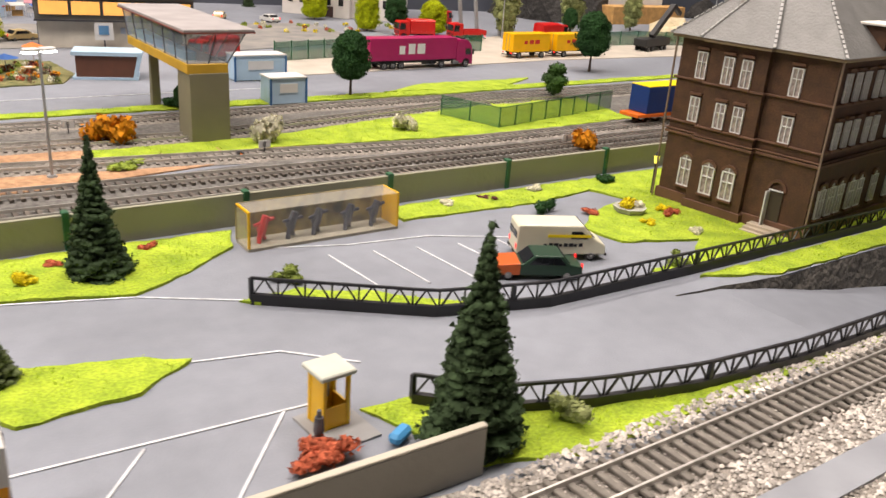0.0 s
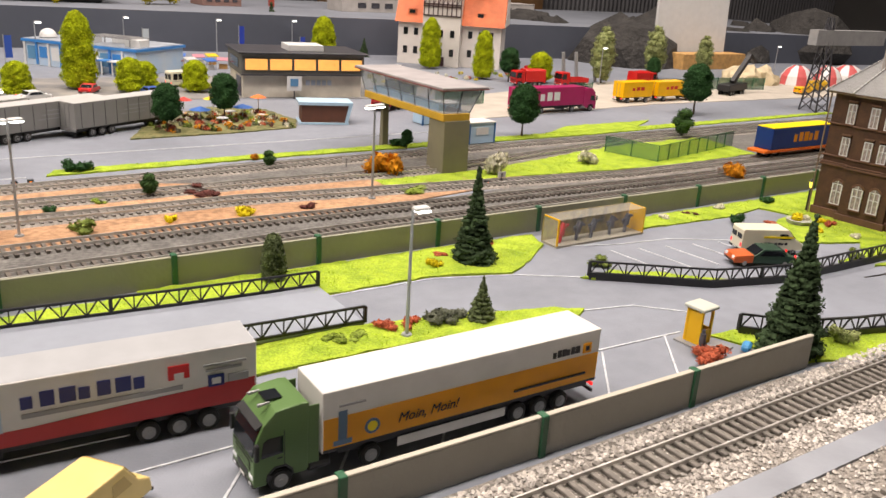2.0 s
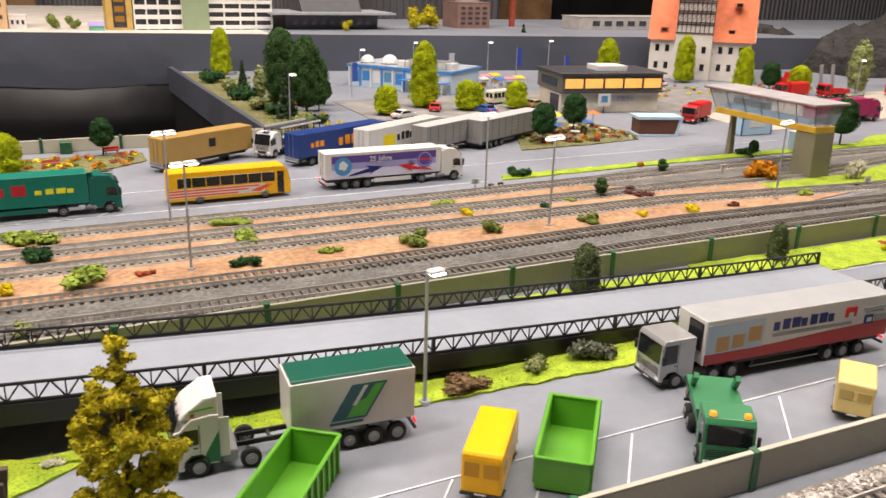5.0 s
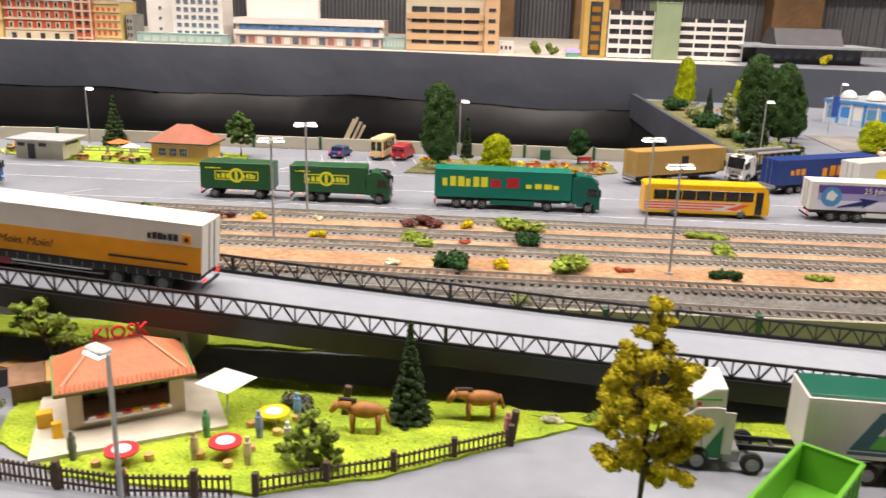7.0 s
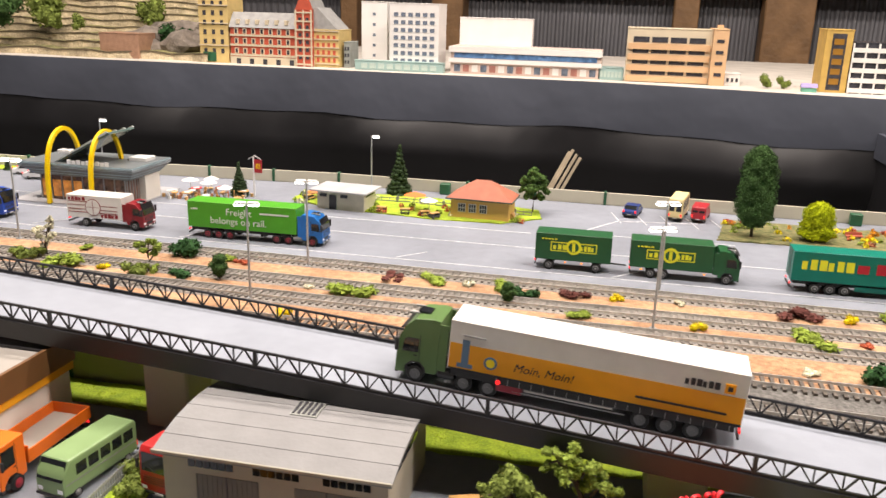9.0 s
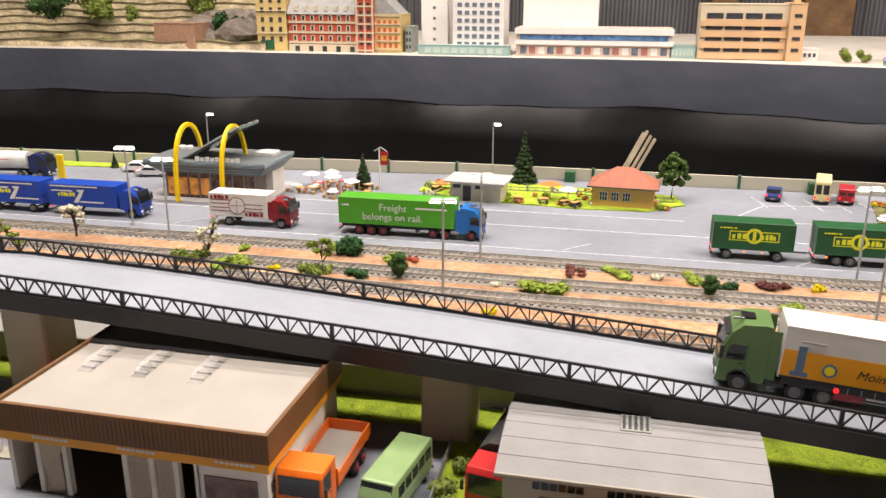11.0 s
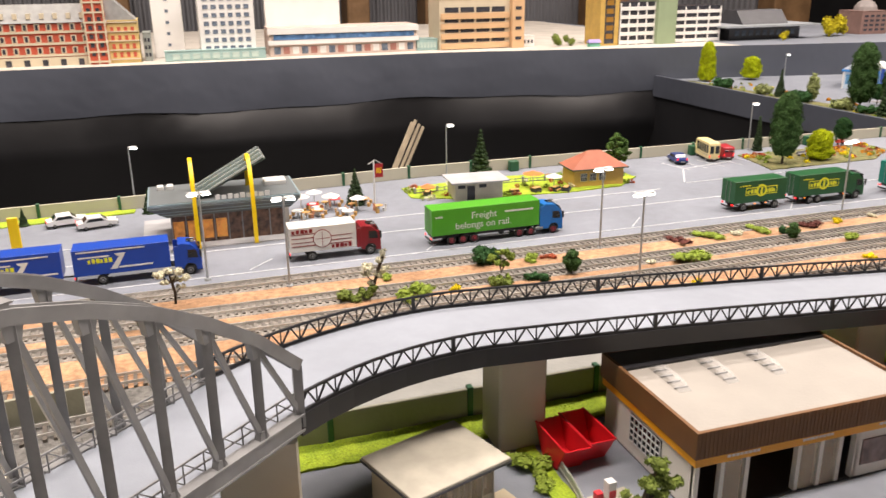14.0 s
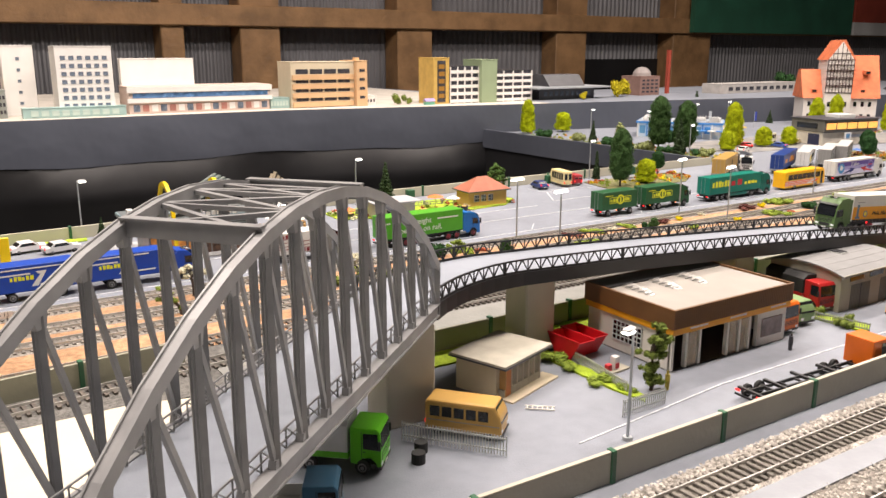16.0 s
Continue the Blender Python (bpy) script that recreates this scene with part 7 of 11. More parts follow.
put(clump_tree("crooked green sapling on the sand by the tracks", "clipped", 65, [(0.008, 0, 0), (0.004, 0, 0.012), (-0.006, 0, 0.022), (-0.012, 0, 0.030)],
               [(-0.013, 0, 0.033, 0.005), (-0.007, 0, 0.025, 0.0045), (0.002, 0, 0.018, 0.0045), (0.008, 0, 0.009, 0.0045), (-0.015, 0, 0.022, 0.004)], 1500, 0.0010), -1.409, 0.528)
put(clump_tree("loose yellow-green shrub on the kiosk lawn", "clipped", 54, [(0, 0, 0), (0, 0, 0.012), (0.001, 0, 0.026)],
               [(0.001, 0, 0.030, 0.0040), (-0.004, 0.001, 0.025, 0.0048), (0.006, 0, 0.024, 0.0048), (-0.009, -0.001, 0.018, 0.0052), (0.002, -0.004, 0.018, 0.0055), (0.010, 0.001, 0.017, 0.0052), (-0.012, 0.002, 0.010, 0.0055), (-0.003, -0.005, 0.010, 0.0058), (0.006, 0.004, 0.011, 0.0055), (0.013, -0.002, 0.009, 0.0052), (0.001, 0.001, 0.005, 0.0055)], 4200, 0.0009), -0.378, 0.112)
put(loose_tree("twiggy green sapling beside the ramp", "olive", 55, 0.022, 5, 0.003, 0.004), 0.262, 0.178)


# bushes
def bush_proto(kind, seed):
    rr = np.random.default_rng(seed)
    bl = []
    for k in range(6):
        bl.append(((rr.normal() * 0.22, rr.normal() * 0.16, 0.16 + abs(rr.normal()) * 0.10), (0.24, 0.20, 0.18)))
    word = {"darkgreen": "dark green", "lime": "light green", "yellow": "yellow-flowered", "white": "cream-white blossoming", "maroon": "dark maroon", "redflower": "red-flowered", "orange": "orange autumn", "olive": "olive green", "greywood": "grey-green twiggy", "brownpile": "brown brushwood", "pale": "pale green"}[kind]
    root = thing("bush", "small %s bush of foam flock" % word, "bush", group="%s bushes" % kind)
    V, T = tufts(bl, 520 if kind not in ("greywood", "brownpile") else 900, 0.055, seed)
    put_part("foliage", mesh_from("foliage", V, T, LEAF[kind]), root)
    return root


BUSHES = {
    "darkgreen": [(0.13, 1.45, 0.07), (0.15, 1.24, 0.06), (0.12, 1.75, 0.07), (0.19, 1.16, 0.05), (-1.03, 0.596, 0.0409), (-0.999, 0.526, 0.0253), (0.28, 0.531, 0.0154), (0.333, 0.68, 0.0279), (-0.258, 0.53, 0.0317), (-0.088, 0.453, 0.0243), (-0.331, 0.449, 0.0395), (-0.634, 0.572, 0.0242), (0.749, 0.685, 0.0291), (0.892, 0.241, 0.02), (0.999, 0.284, 0.018)],
    "lime": [(-1.150, 0.205, 0.030), (-1.147, 0.182, 0.024), (-1.146, 0.140, 0.026), (-1.143, 0.118, 0.020), (-0.808, 0.525, 0.0461), (-0.658, 0.593, 0.0329), (-1.135, 0.524, 0.0409), (-0.373, 0.524, 0.045), (-0.578, 0.528, 0.0249), (-0.732, 0.595, 0.0366), (-0.977, 0.59, 0.0233), (-0.272, 0.59, 0.0502), (-0.225, 0.453, 0.0475), (-0.07, 0.59, 0.0387), (-0.07, 0.533, 0.0356), (-0.005, 0.461, 0.0224), (-1.152, 0.585, 0.0194), (0.172, 0.585, 0.0291), (0.325, 0.546, 0.0159), (0.639, 0.466, 0.0319), (0.39, 0.168, 0.016), (0.404, 0.170, 0.018), (-0.182, 0.092, 0.018), (-0.23, 0.18, 0.014)],
    "yellow": [(-0.543, 0.59, 0.0168), (-0.467, 0.529, 0.0178), (-1.091, 0.528, 0.0167), (-0.847, 0.454, 0.0164), (0.437, 0.455, 0.026), (0.369, 0.46, 0.015), (-0.32, 0.59, 0.0188), (-0.284, 0.459, 0.0186), (0.179, 0.535, 0.0196), (-0.611, 0.462, 0.0162), (0.949, 0.185, 0.014), (0.526, 0.263, 0.014), (-0.227, 0.171, 0.012), (0.987, 0.203, 0.012)],
    "white": [(-0.854, 0.532, 0.0148), (-0.481, 0.595, 0.0152), (-0.383, 0.453, 0.0181), (-0.697, 0.59, 0.0185), (0.781, 0.51, 0.0395), (0.932, 0.513, 0.0306), (0.83, 0.287, 0.017), (0.922, 0.288, 0.015), (0.969, 0.155, 0.015), (-0.255, 0.174, 0.014)],
    "maroon": [(-0.588, 0.588, 0.03), (-0.782, 0.59, 0.028), (-0.365, 0.588, 0.0397), (0.426, 0.542, 0.0299), (0.504, 0.458, 0.0194), (0.871, 0.286, 0.013)],
    "redflower": [(-0.955, 0.59, 0.0166), (-0.32, 0.531, 0.0162), (-0.176, 0.46, 0.015), (0.925, 0.222, 0.016), (0.985, 0.196, 0.016), (0.545, 0.283, 0.014), (0.602, 0.286, 0.012), (0.43, 0.171, 0.018), (0.446, 0.171, 0.017), (0.600, 0.0385, 0.024), (0.592, 0.036, 0.018)],
    "orange": [(0.654, 0.556, 0.05), (1.068, 0.385, 0.0361), (0.531, 0.672, 0.0117)],
    "olive": [(-0.822, 0.115, 0.024), (-0.826, 0.175, 0.024), (0.172, 0.464, 0.0248), (0.295, 0.457, 0.0276), (0.085, 0.461, 0.0332), (-1.205, 0.54, 0.0288), (-1.046, 0.515, 0.0283), (0.661, 0.205, 0.02), (0.903, 0.119, 0.018), (-0.82, 0.20, 0.02), (-0.815, 0.15, 0.022)],
    "greywood": [(0.099, 0.174, 0.032), (0.463, 0.168, 0.022), (0.481, 0.166, 0.018), (-0.395, 0.172, 0.02)],
    "brownpile": [(-0.005, 0.172, 0.034), (0.148, 0.172, 0.022), (0.60, 0.04, 0.01)],
    "pale": [(0.15, 1.32, 0.07), (0.16, 1.12, 0.05), (0.13, 1.60, 0.06), (0.704, 0.008, 0.022), (0.052, 0.172, 0.022), (-0.27, 0.363, 0.0211)],
}
for bi, (kind, rows) in enumerate(BUSHES.items()):
    protos = [bush_proto(kind, 100 + bi * 3 + j) for j in range(min(2, len(rows)))]
    for j, (x, y, w) in enumerate(rows):
        s = w * 0.95
        m = Matrix.Translation((x, y, 0.0005)) @ Matrix.Rotation(j * 1.7, 4, "Z") @ Matrix.Diagonal((s, s, s * random.uniform(0.75, 1.1) * {"orange": 1.5, "lime": 0.62, "maroon": 0.5, "brownpile": 0.6, "redflower": 0.75, "white": 1.5 if w > 0.03 else 0.8}.get(kind, 1.0), 1))
        if j < len(protos):
            protos[j].matrix_basis = m
        else:
            copy_thing(protos[j % len(protos)], Matrix()).matrix_basis = m

# grass blades over the turf patches
V, T = [], []
rg = np.random.default_rng(9)


def inside(p, poly):
    c = False
    n = len(poly)
    for i in range(n):
        a, b_ = poly[i], poly[(i + 1) % n]
        if (a[1] > p[1]) != (b_[1] > p[1]) and p[0] < (b_[0] - a[0]) * (p[1] - a[1]) / (b_[1] - a[1]) + a[0]:
            c = not c
    return c


for poly in TURFS:
    xs, ys = [p[0] for p in poly], [p[1] for p in poly]
    for _ in range(int((max(xs) - min(xs)) * (max(ys) - min(ys)) * 160000)):
        x, y = rg.uniform(min(xs), max(xs)), rg.uniform(min(ys), max(ys))
        if not inside((x, y), poly):
            continue
        a, h, w = rg.uniform(0, 6.28), rg.uniform(0.0016, 0.0034), rg.uniform(0.0003, 0.0007)
        o = len(V)
        V += [(x - w * math.cos(a), y - w * math.sin(a), 0.0008), (x + w * math.cos(a), y + w * math.sin(a), 0.0008), (x + rg.normal() * 0.0009, y + rg.normal() * 0.0009, h)]
        T.append((o, o + 1, o + 2))
BLADE = mat("grass_fibre", (0.42, 0.58, 0.03), 0.9, vary=0.12, scale=60, rand=0.12, second=(0.52, 0.66, 0.05), spec=0.1)
tagged(new("grass_fibres", mesh_from("grass_fibres", V, T, BLADE)), "bright green electrostatic grass fibres on the turf", "grass", kind="stuff")

# ---- lamps ----
POLE = mat("lamp_pole", (0.42, 0.44, 0.46), 0.4, metal=0.5, vary=0.1, scale=80)


def street_lamp(label, h=0.1, double=False, group="street lamps"):
    root = thing("street_lamp", label, "street lamp", group=group)
    part("base", cyl((0, 0, 0), (0, 0, 0.0025), 0.0042, 0.0035, 12), POLE, root)
    part("pole", cyl((0, 0, 0.002), (0, 0, h), 0.0013, 0.0010, 8), POLE, root)
    for s in ((-1, 1) if double else (1,)):
        hd = part("lamp_head", box(*sorted((s * 0.0008, s * 0.0118)), -0.0031, 0.0031, h - 0.0008, h + 0.0018, 0.0008), WHITEP, root, "white lamp head")
        part("lens", box(*sorted((s * 0.0025, s * 0.0123)), -0.0034, 0.0034, h - 0.0022, h - 0.0006, 0.0006), GLOW, hd, "lit lamp lens")
    return root


sl = street_lamp("tall grey single-arm street lamp", 0.088)
rows = [(0.436, 0.156, 0), (-0.040, 0.160, 0.2), (-1.205, 0.051, 3.4), (-0.444, 0.045, 2.6)]
for i, (x, y, a) in enumerate(rows):
    m = Matrix.Translation((x, y, 0)) @ Matrix.Rotation(a, 4, "Z")
    if i == 0:
        sl.matrix_basis = m
    else:
        copy_thing(sl, m)
dl = street_lamp("grey double-headed yard lamp with lit lenses", 0.098, True, "yard lamps")
for i, (x, y, a) in enumerate([(0.246, 0.466, 0.3), (0.25, 0.622, 0.3), (0.58, 0.464, 0.3), (-0.132, 0.612, 0.3), (-0.135, 0.462, 0.3), (-0.898, 0.487, 0.2), (-0.883, 0.602, 0.2), (-0.508, 0.519, 0.3), (-0.50, 0.628, 0.3), (-1.254, 0.600, 0.1), (-1.336, 0.652, 0.1)]):
    m = Matrix.Translation((x, y, 0)) @ Matrix.Rotation(a, 4, "Z")
    if i == 0:
        dl.matrix_basis = m
    else:
        copy_thing(dl, m)
rl_ = street_lamp("grey street lamp on the rear car park", 0.085, False, "rear lamps")
for i, (x, y) in enumerate([(-0.94, 1.015), (-0.352, 1.02), (-1.42, 1.01), (0.15, 1.17), (0.326, 1.75), (0.436, 1.60), (0.65, 1.78), (0.863, 1.76), (1.07, 1.78), (2.29, 1.7), (1.566, 1.15), (2.3, 1.2), (0.95, 1.35)]):
    m = Matrix.Translation((x, y, 0))
    if i == 0:
        rl_.matrix_basis = m
    else:
        copy_thing(rl_, m)

# ---- front lot: buildings and small things ----
ROOFTILE = mat("terracotta_roof", (0.50, 0.165, 0.075), 0.65, vary=0.15, scale=60, bump=0.2, bscale=300)
BEIGE = mat("beige_wall", (0.56, 0.48, 0.34), 0.7, vary=0.06, scale=40)
GREYBEIGE = mat("grey_beige_wall", (0.36, 0.335, 0.27), 0.7, vary=0.07, scale=40)
ROOFGREY = mat("roofing_felt", (0.225, 0.225, 0.225), 0.8, vary=0.08, scale=40, bump=0.1, bscale=300)
BROWNP = mat("brown_cladding", (0.135, 0.060, 0.018), 0.6, vary=0.12, scale=60)
OCHREP = mat("ochre_trim", (0.72, 0.32, 0.01), 0.5, vary=0.06, scale=40)
OFFWHITE = mat("offwhite_wall", (0.70, 0.665, 0.60), 0.65, vary=0.05, scale=40)
ROOFPALE = mat("pale_flat_roof", (0.31, 0.29, 0.26), 0.75, vary=0.06, scale=30, bump=0.1, bscale=400)
CLEARP = glassy("clear_glazing", (0.75, 0.62, 0.45), 0.1, 0.35)
WOODP = mat("raw_timber", (0.50, 0.29, 0.10), 0.7, vary=0.2, scale=80)
PALEF = mat("galvanised_mesh", (0.46, 0.47, 0.45), 0.45, metal=0.3, vary=0.15, scale=80)
FENCEB = mat("fence_brown", (0.075, 0.046, 0.030), 0.7, vary=0.2, scale=120)
PHONEY = mat("phone_box_yellow", (0.80, 0.46, 0.0), 0.45, vary=0.05, scale=60)
MESHG = mat("mesh_grey", (0.25, 0.26, 0.24), 0.6, vary=0.1, scale=60)


def root_at(name, label, category, x, y, deg=0.0, group="", z=0.0):
    return thing(name, label, category, Matrix.Translation((x, y, z)) @ Matrix.Rotation(radians(deg), 4, "Z"), group=group)


# grey arched-roof storage shed
sh = root_at("storage_shed", "beige storage shed with a grey bowed roof and sliding doors", "shed", -0.787, 0.145, 0.5)
W_, D_ = 0.132, 0.090
part("wall", profile_x([(0.0, 0), (D_, 0), (D_, 0.042), (D_ * 0.75, 0.0475), (D_ * 0.5, 0.049), (D_ * 0.25, 0.0475), (0, 0.042)], 0, W_, 0.0003), GREYBEIGE, sh)
for i in range(7):
    y0 = -0.005 + i * (D_ + 0.010) / 7
    y1 = y0 + (D_ + 0.010) / 7 - 0.0004
    f0, f1 = (y0 / D_ - 0.5) * 2, (y1 / D_ - 0.5) * 2
    z0_, z1_ = 0.0508 - 0.0070 * f0 * f0, 0.0508 - 0.0070 * f1 * f1
    part("roof_sheet", profile_x([(y0, z0_ - 0.0014), (y1, z1_ - 0.0014), (y1, z1_), (y0, z0_)], -0.004, W_ + 0.004), ROOFGREY, sh, "grey roofing strip")
hatch = part("roof_hatch", box(0.060, 0.077, 0.040, 0.058, 0.0500, 0.0514, 0.0003), MESHG, sh, "flush roof hatch")
for k in range(5):
    part("hatch_slat", box(0.0612 + 0.0032 * k, 0.0628 + 0.0032 * k, 0.0415, 0.0565, 0.0514, 0.0519), DARKGREY, hatch)
SHEDDOOR = mat("shed_door", (0.17, 0.165, 0.15), 0.7, vary=0.1, scale=60)
for x0 in (0.020, 0.079):
    dk = part("door", box(x0, x0 + 0.038, -0.0003, 0.001, 0.0, 0.029, 0.0002), SHEDDOOR, sh, "grey ribbed sliding door")
    for k in range(13):
        part("door_rib", box(x0 + 0.0006 + 0.003 * k, x0 + 0.0012 + 0.003 * k, -0.0007, -0.0002, 0.0, 0.029), SHEDDOOR, dk)
    part("door_seam", box(x0 + 0.0186, x0 + 0.0194, -0.0009, -0.0002, 0.0, 0.029), DARKGREY, dk)
for x0 in (0.016, 0.055, 0.096):
    for k in range(6):
        part("window", box(x0 + 0.0046 * k, x0 + 0.0039 + 0.0046 * k, -0.0008, 0.001, 0.0335, 0.0385), GLASS, sh, "dark window strip")
part("gutter", box(-0.004, W_ + 0.004, -0.0058, -0.0046, 0.0420, 0.0438, 0.0003), GREYBEIGE, sh, "pale gutter edge")
for y0 in (0.018, 0.030, 0.042, 0.054):
    part("window", box(W_ - 0.001, W_ + 0.0006, y0, y0 + 0.010, 0.035, 0.0385), GLASS, sh)
part("corner_post", box(W_ - 0.0012, W_ + 0.0008, -0.0008, 0.0012, 0, 0.042), GREYBEIGE, sh)

# workshop with brown parapet
gw = root_at("workshop", "white workshop with brown parapet, ochre band and open bays", "workshop", -1.077, 0.125, 0.0)
W_, D_, H_ = 0.164, 0.109, 0.047
part("back_wall", box(0, W_, D_ - 0.002, D_, 0, H_), OFFWHITE, gw)
part("side_wall", box(0, 0.002, 0.002, D_ - 0.002, 0, H_), OFFWHITE, gw)
part("side_wall", box(W_ - 0.002, W_, 0.002, D_ - 0.002, 0, H_), OFFWHITE, gw)
part("floor", box(0, W_, 0, D_, 0, 0.001), DARKGREY, gw)
part("front_wall", box(0.122, W_, 0, 0.002, 0, 0.034), OFFWHITE, gw)
part("lintel", box(0, W_, 0, 0.002, 0.034, H_), OFFWHITE, gw)
for x in (0, 0.018, 0.036, 0.075, 0.092, 0.107, 0.120):
    part("pier", box(x, x + 0.003, 0, 0.004, 0, 0.034), OFFWHITE, gw)
for x in (0.021, 0.078, 0.095):
    part("folding_door", box(x, x + 0.013, 0.0005, 0.0015, 0.001, 0.033), CLEARP, gw, "glazed folding door")
part("display_window", box(0.126, 0.158, -0.0008, 0.0005, 0.009, 0.028, 0.0003), mat("shop_pane", (0.16, 0.10, 0.085), 0.15, vary=0.4, scale=120), gw, "display window")
part("window_grid", box(-0.0008, 0.0006, 0.036, 0.074, 0.011, 0.031), GLASS, gw)
for k in range(8):
    part("glazing_bar", box(-0.0014, 0.0, 0.036 + k * 0.0053, 0.0368 + k * 0.0053, 0.011, 0.031), WHITEP, gw)
for k in range(5):
    part("glazing_bar", box(-0.0014, 0.0, 0.036, 0.074, 0.011 + k * 0.0048, 0.0118 + k * 0.0048), WHITEP, gw)
part("ochre_band", box(-0.0025, W_ + 0.0025, -0.0025, D_ + 0.0025, H_ - 0.0118, H_ - 0.0055, 0.0003), OCHREP, gw)
for x in (0.02, 0.075, 0.135):
    part("sign_bars", merge_boxes([(x + 0.003 * k, x + 0.003 * k + 0.0022, -0.0029, -0.002, H_ - 0.0086, H_ - 0.007) for k in range(8)]), WHITEP, gw, "faint sign bars")
for nm, a in (("parapet", (-0.0035, W_ + 0.0035, -0.0035, -0.001)), ("parapet", (-0.0035, W_ + 0.0035, D_ + 0.001, D_ + 0.0035)), ("parapet", (-0.0035, -0.001, -0.001, D_ + 0.001)), ("parapet", (W_ + 0.001, W_ + 0.0035, -0.001, D_ + 0.001))):
    part(nm, box(*a, H_ - 0.0055, H_ + 0.0125), BROWNP, gw, "brown ribbed parapet")
part("roof_strip", box(-0.0008, W_ + 0.0008, D_ - 0.0245, D_ + 0.0009, H_ + 0.0066, H_ + 0.0122), BLACKP, gw, "black felt strip along the rear of the roof")
part("parapet_rib", merge_boxes([(-0.003 + 0.0028 * k, -0.0018 + 0.0028 * k, -0.0038, -0.003, H_ - 0.005, H_ + 0.012) for k in range(60)]), BROWNP, gw)
part("roof", box(-0.001, W_ + 0.001, -0.001, D_ - 0.0246, H_ + 0.0065, H_ + 0.0105), ROOFPALE, gw, "pale flat roof")
for x in (0.017, 0.054, 0.092):
    rl_ = part("roof_light", profile_x([(0.046, H_ + 0.0105), (0.086, H_ + 0.0105), (0.078, H_ + 0.0145), (0.058, H_ + 0.0145)], x, x + 0.009), glassy("roof_glass", (0.75, 0.75, 0.73), 0.15, 0.22), gw, "clear roof light")
    for k in range(4):
        part("glazing_bar", box(x - 0.0002, x + 0.0092, 0.051 + 0.0085 * k, 0.0518 + 0.0085 * k, H_ + 0.0106, H_ + 0.0118), STEEL, rl_)

# small hut with window front
hu = root_at("gatehouse", "beige gatehouse hut with a flat roof and glazed front", "hut", -1.241, 0.152, 19.0)
hu.matrix_basis = hu.matrix_basis @ Matrix.Diagonal((0.83, 0.95, 1.12, 1))
part("wall", box(0, 0.076, 0.012, 0.056, 0, 0.027, 0.0004), BEIGE, hu)
part("wall_front", box(0.004, 0.073, 0.006, 0.012, 0, 0.007), GREYBEIGE, hu)
part("glass_front", box(0.006, 0.072, 0.0065, 0.011, 0.007, 0.026), CLEARP, hu, "glazed front")
for k in range(7):
    part("mullion", box(0.006 + k * 0.0108, 0.0072 + k * 0.0108, 0.0055, 0.012, 0.0, 0.027), WOODP if k == 0 else GREYBEIGE, hu)
part("door", box(0.0075, 0.0165, 0.0058, 0.0068, 0.001, 0.021), mat("orange_door", (0.5, 0.16, 0.03), 0.5), hu, "orange door")
part("roof", box(-0.006, 0.082, -0.001, 0.060, 0.027, 0.0292, 0.0005), mat("hut_roof", (0.40, 0.375, 0.31), 0.8, scale=50), hu, "flat beige roof with dark edge")
part("roof_edge", box(-0.0066, 0.0826, -0.0016, 0.0606, 0.0262, 0.0275), DARKGREY, hu)
part("plinth", box(0.0, 0.088, -0.006, 0.012, 0, 0.0014), BEIGE, hu)
# gates and picket fences


def picket(name, label, pts, h=0.010, step=0.0028, material=FENCEB, post_every=12, w=0.001, posts=True, group="fences"):
    root = thing(name, label, "fence", group=group)
    line = [Vector((x, y, 0)) for x, y in pts]
    total = sum((q - p).length for p, q in zip(line, line[1:]))
    n = int(total / step)
    for p, q in zip(line, line[1:]):
        for z in (h * 0.3, h * 0.85):
            part("rail", bar(p + Vector((0, 0, z)), q + Vector((0, 0, z)), 0.0008, 0.0011), material, root)
    me = None
    for i in range(n + 1):
        c = at_s(line, total * i / n)
        big = posts and i % post_every == 0
        if big:
            ob = part("post", box(-0.0016, 0.0016, -0.0016, 0.0016, 0, h * 1.25, 0.0003), material, root)
        elif me is None:
            ob = part("picket", box(-w / 2, w / 2, -0.0004, 0.0004, 0.0005, h), material, root)
            me = ob.data
        else:
            ob = new("picket", me)
            ob.parent = root
        ob.matrix_basis = Matrix.Translation(c)
    return root


picket("picket_fence", "dark brown wooden picket fence along the kiosk lawn", [(-0.399, 0.086), (-0.339, 0.112), (-0.278, 0.147)], group="picket fences")
picket("picket_fence", "dark brown wooden picket fence before the kiosk", [(-0.560, 0.092), (-0.515, 0.084), (-0.462, 0.078), (-0.41, 0.083)], h=0.012, group="picket fences")
picket("mesh_fence", "thin grey mesh fence around the planted strip", [(-1.130, 0.224), (-1.135, 0.165), (-1.144, 0.113)], h=0.011, material=PALEF, w=0.0005, step=0.0024, posts=False)
picket("mesh_gate", "grey mesh gate standing ajar in the yard", [(-1.348, 0.140), (-1.298, 0.078)], h=0.016, material=PALEF, w=0.0006, step=0.0022, posts=False)
picket("mesh_gate", "grey mesh gate panel at the end of the planted strip", [(-1.181, 0.080), (-1.134, 0.0795)], h=0.015, material=PALEF, w=0.0006, step=0.0022, posts=False)
lad = root_at("ladder", "pale yellow ladder lying on the yard paving", "ladder", -1.226, 0.128, -40)
for y0 in (-0.0035, 0.0027):
    part("rail", box(-0.012, 0.012, y0, y0 + 0.0008, 0.0008, 0.0016), OFFWHITE, lad)
for k in range(6):
    part("rung", box(-0.0105 + k * 0.004, -0.0095 + k * 0.004, -0.0027, 0.0027, 0.0009, 0.0015), OFFWHITE, lad)
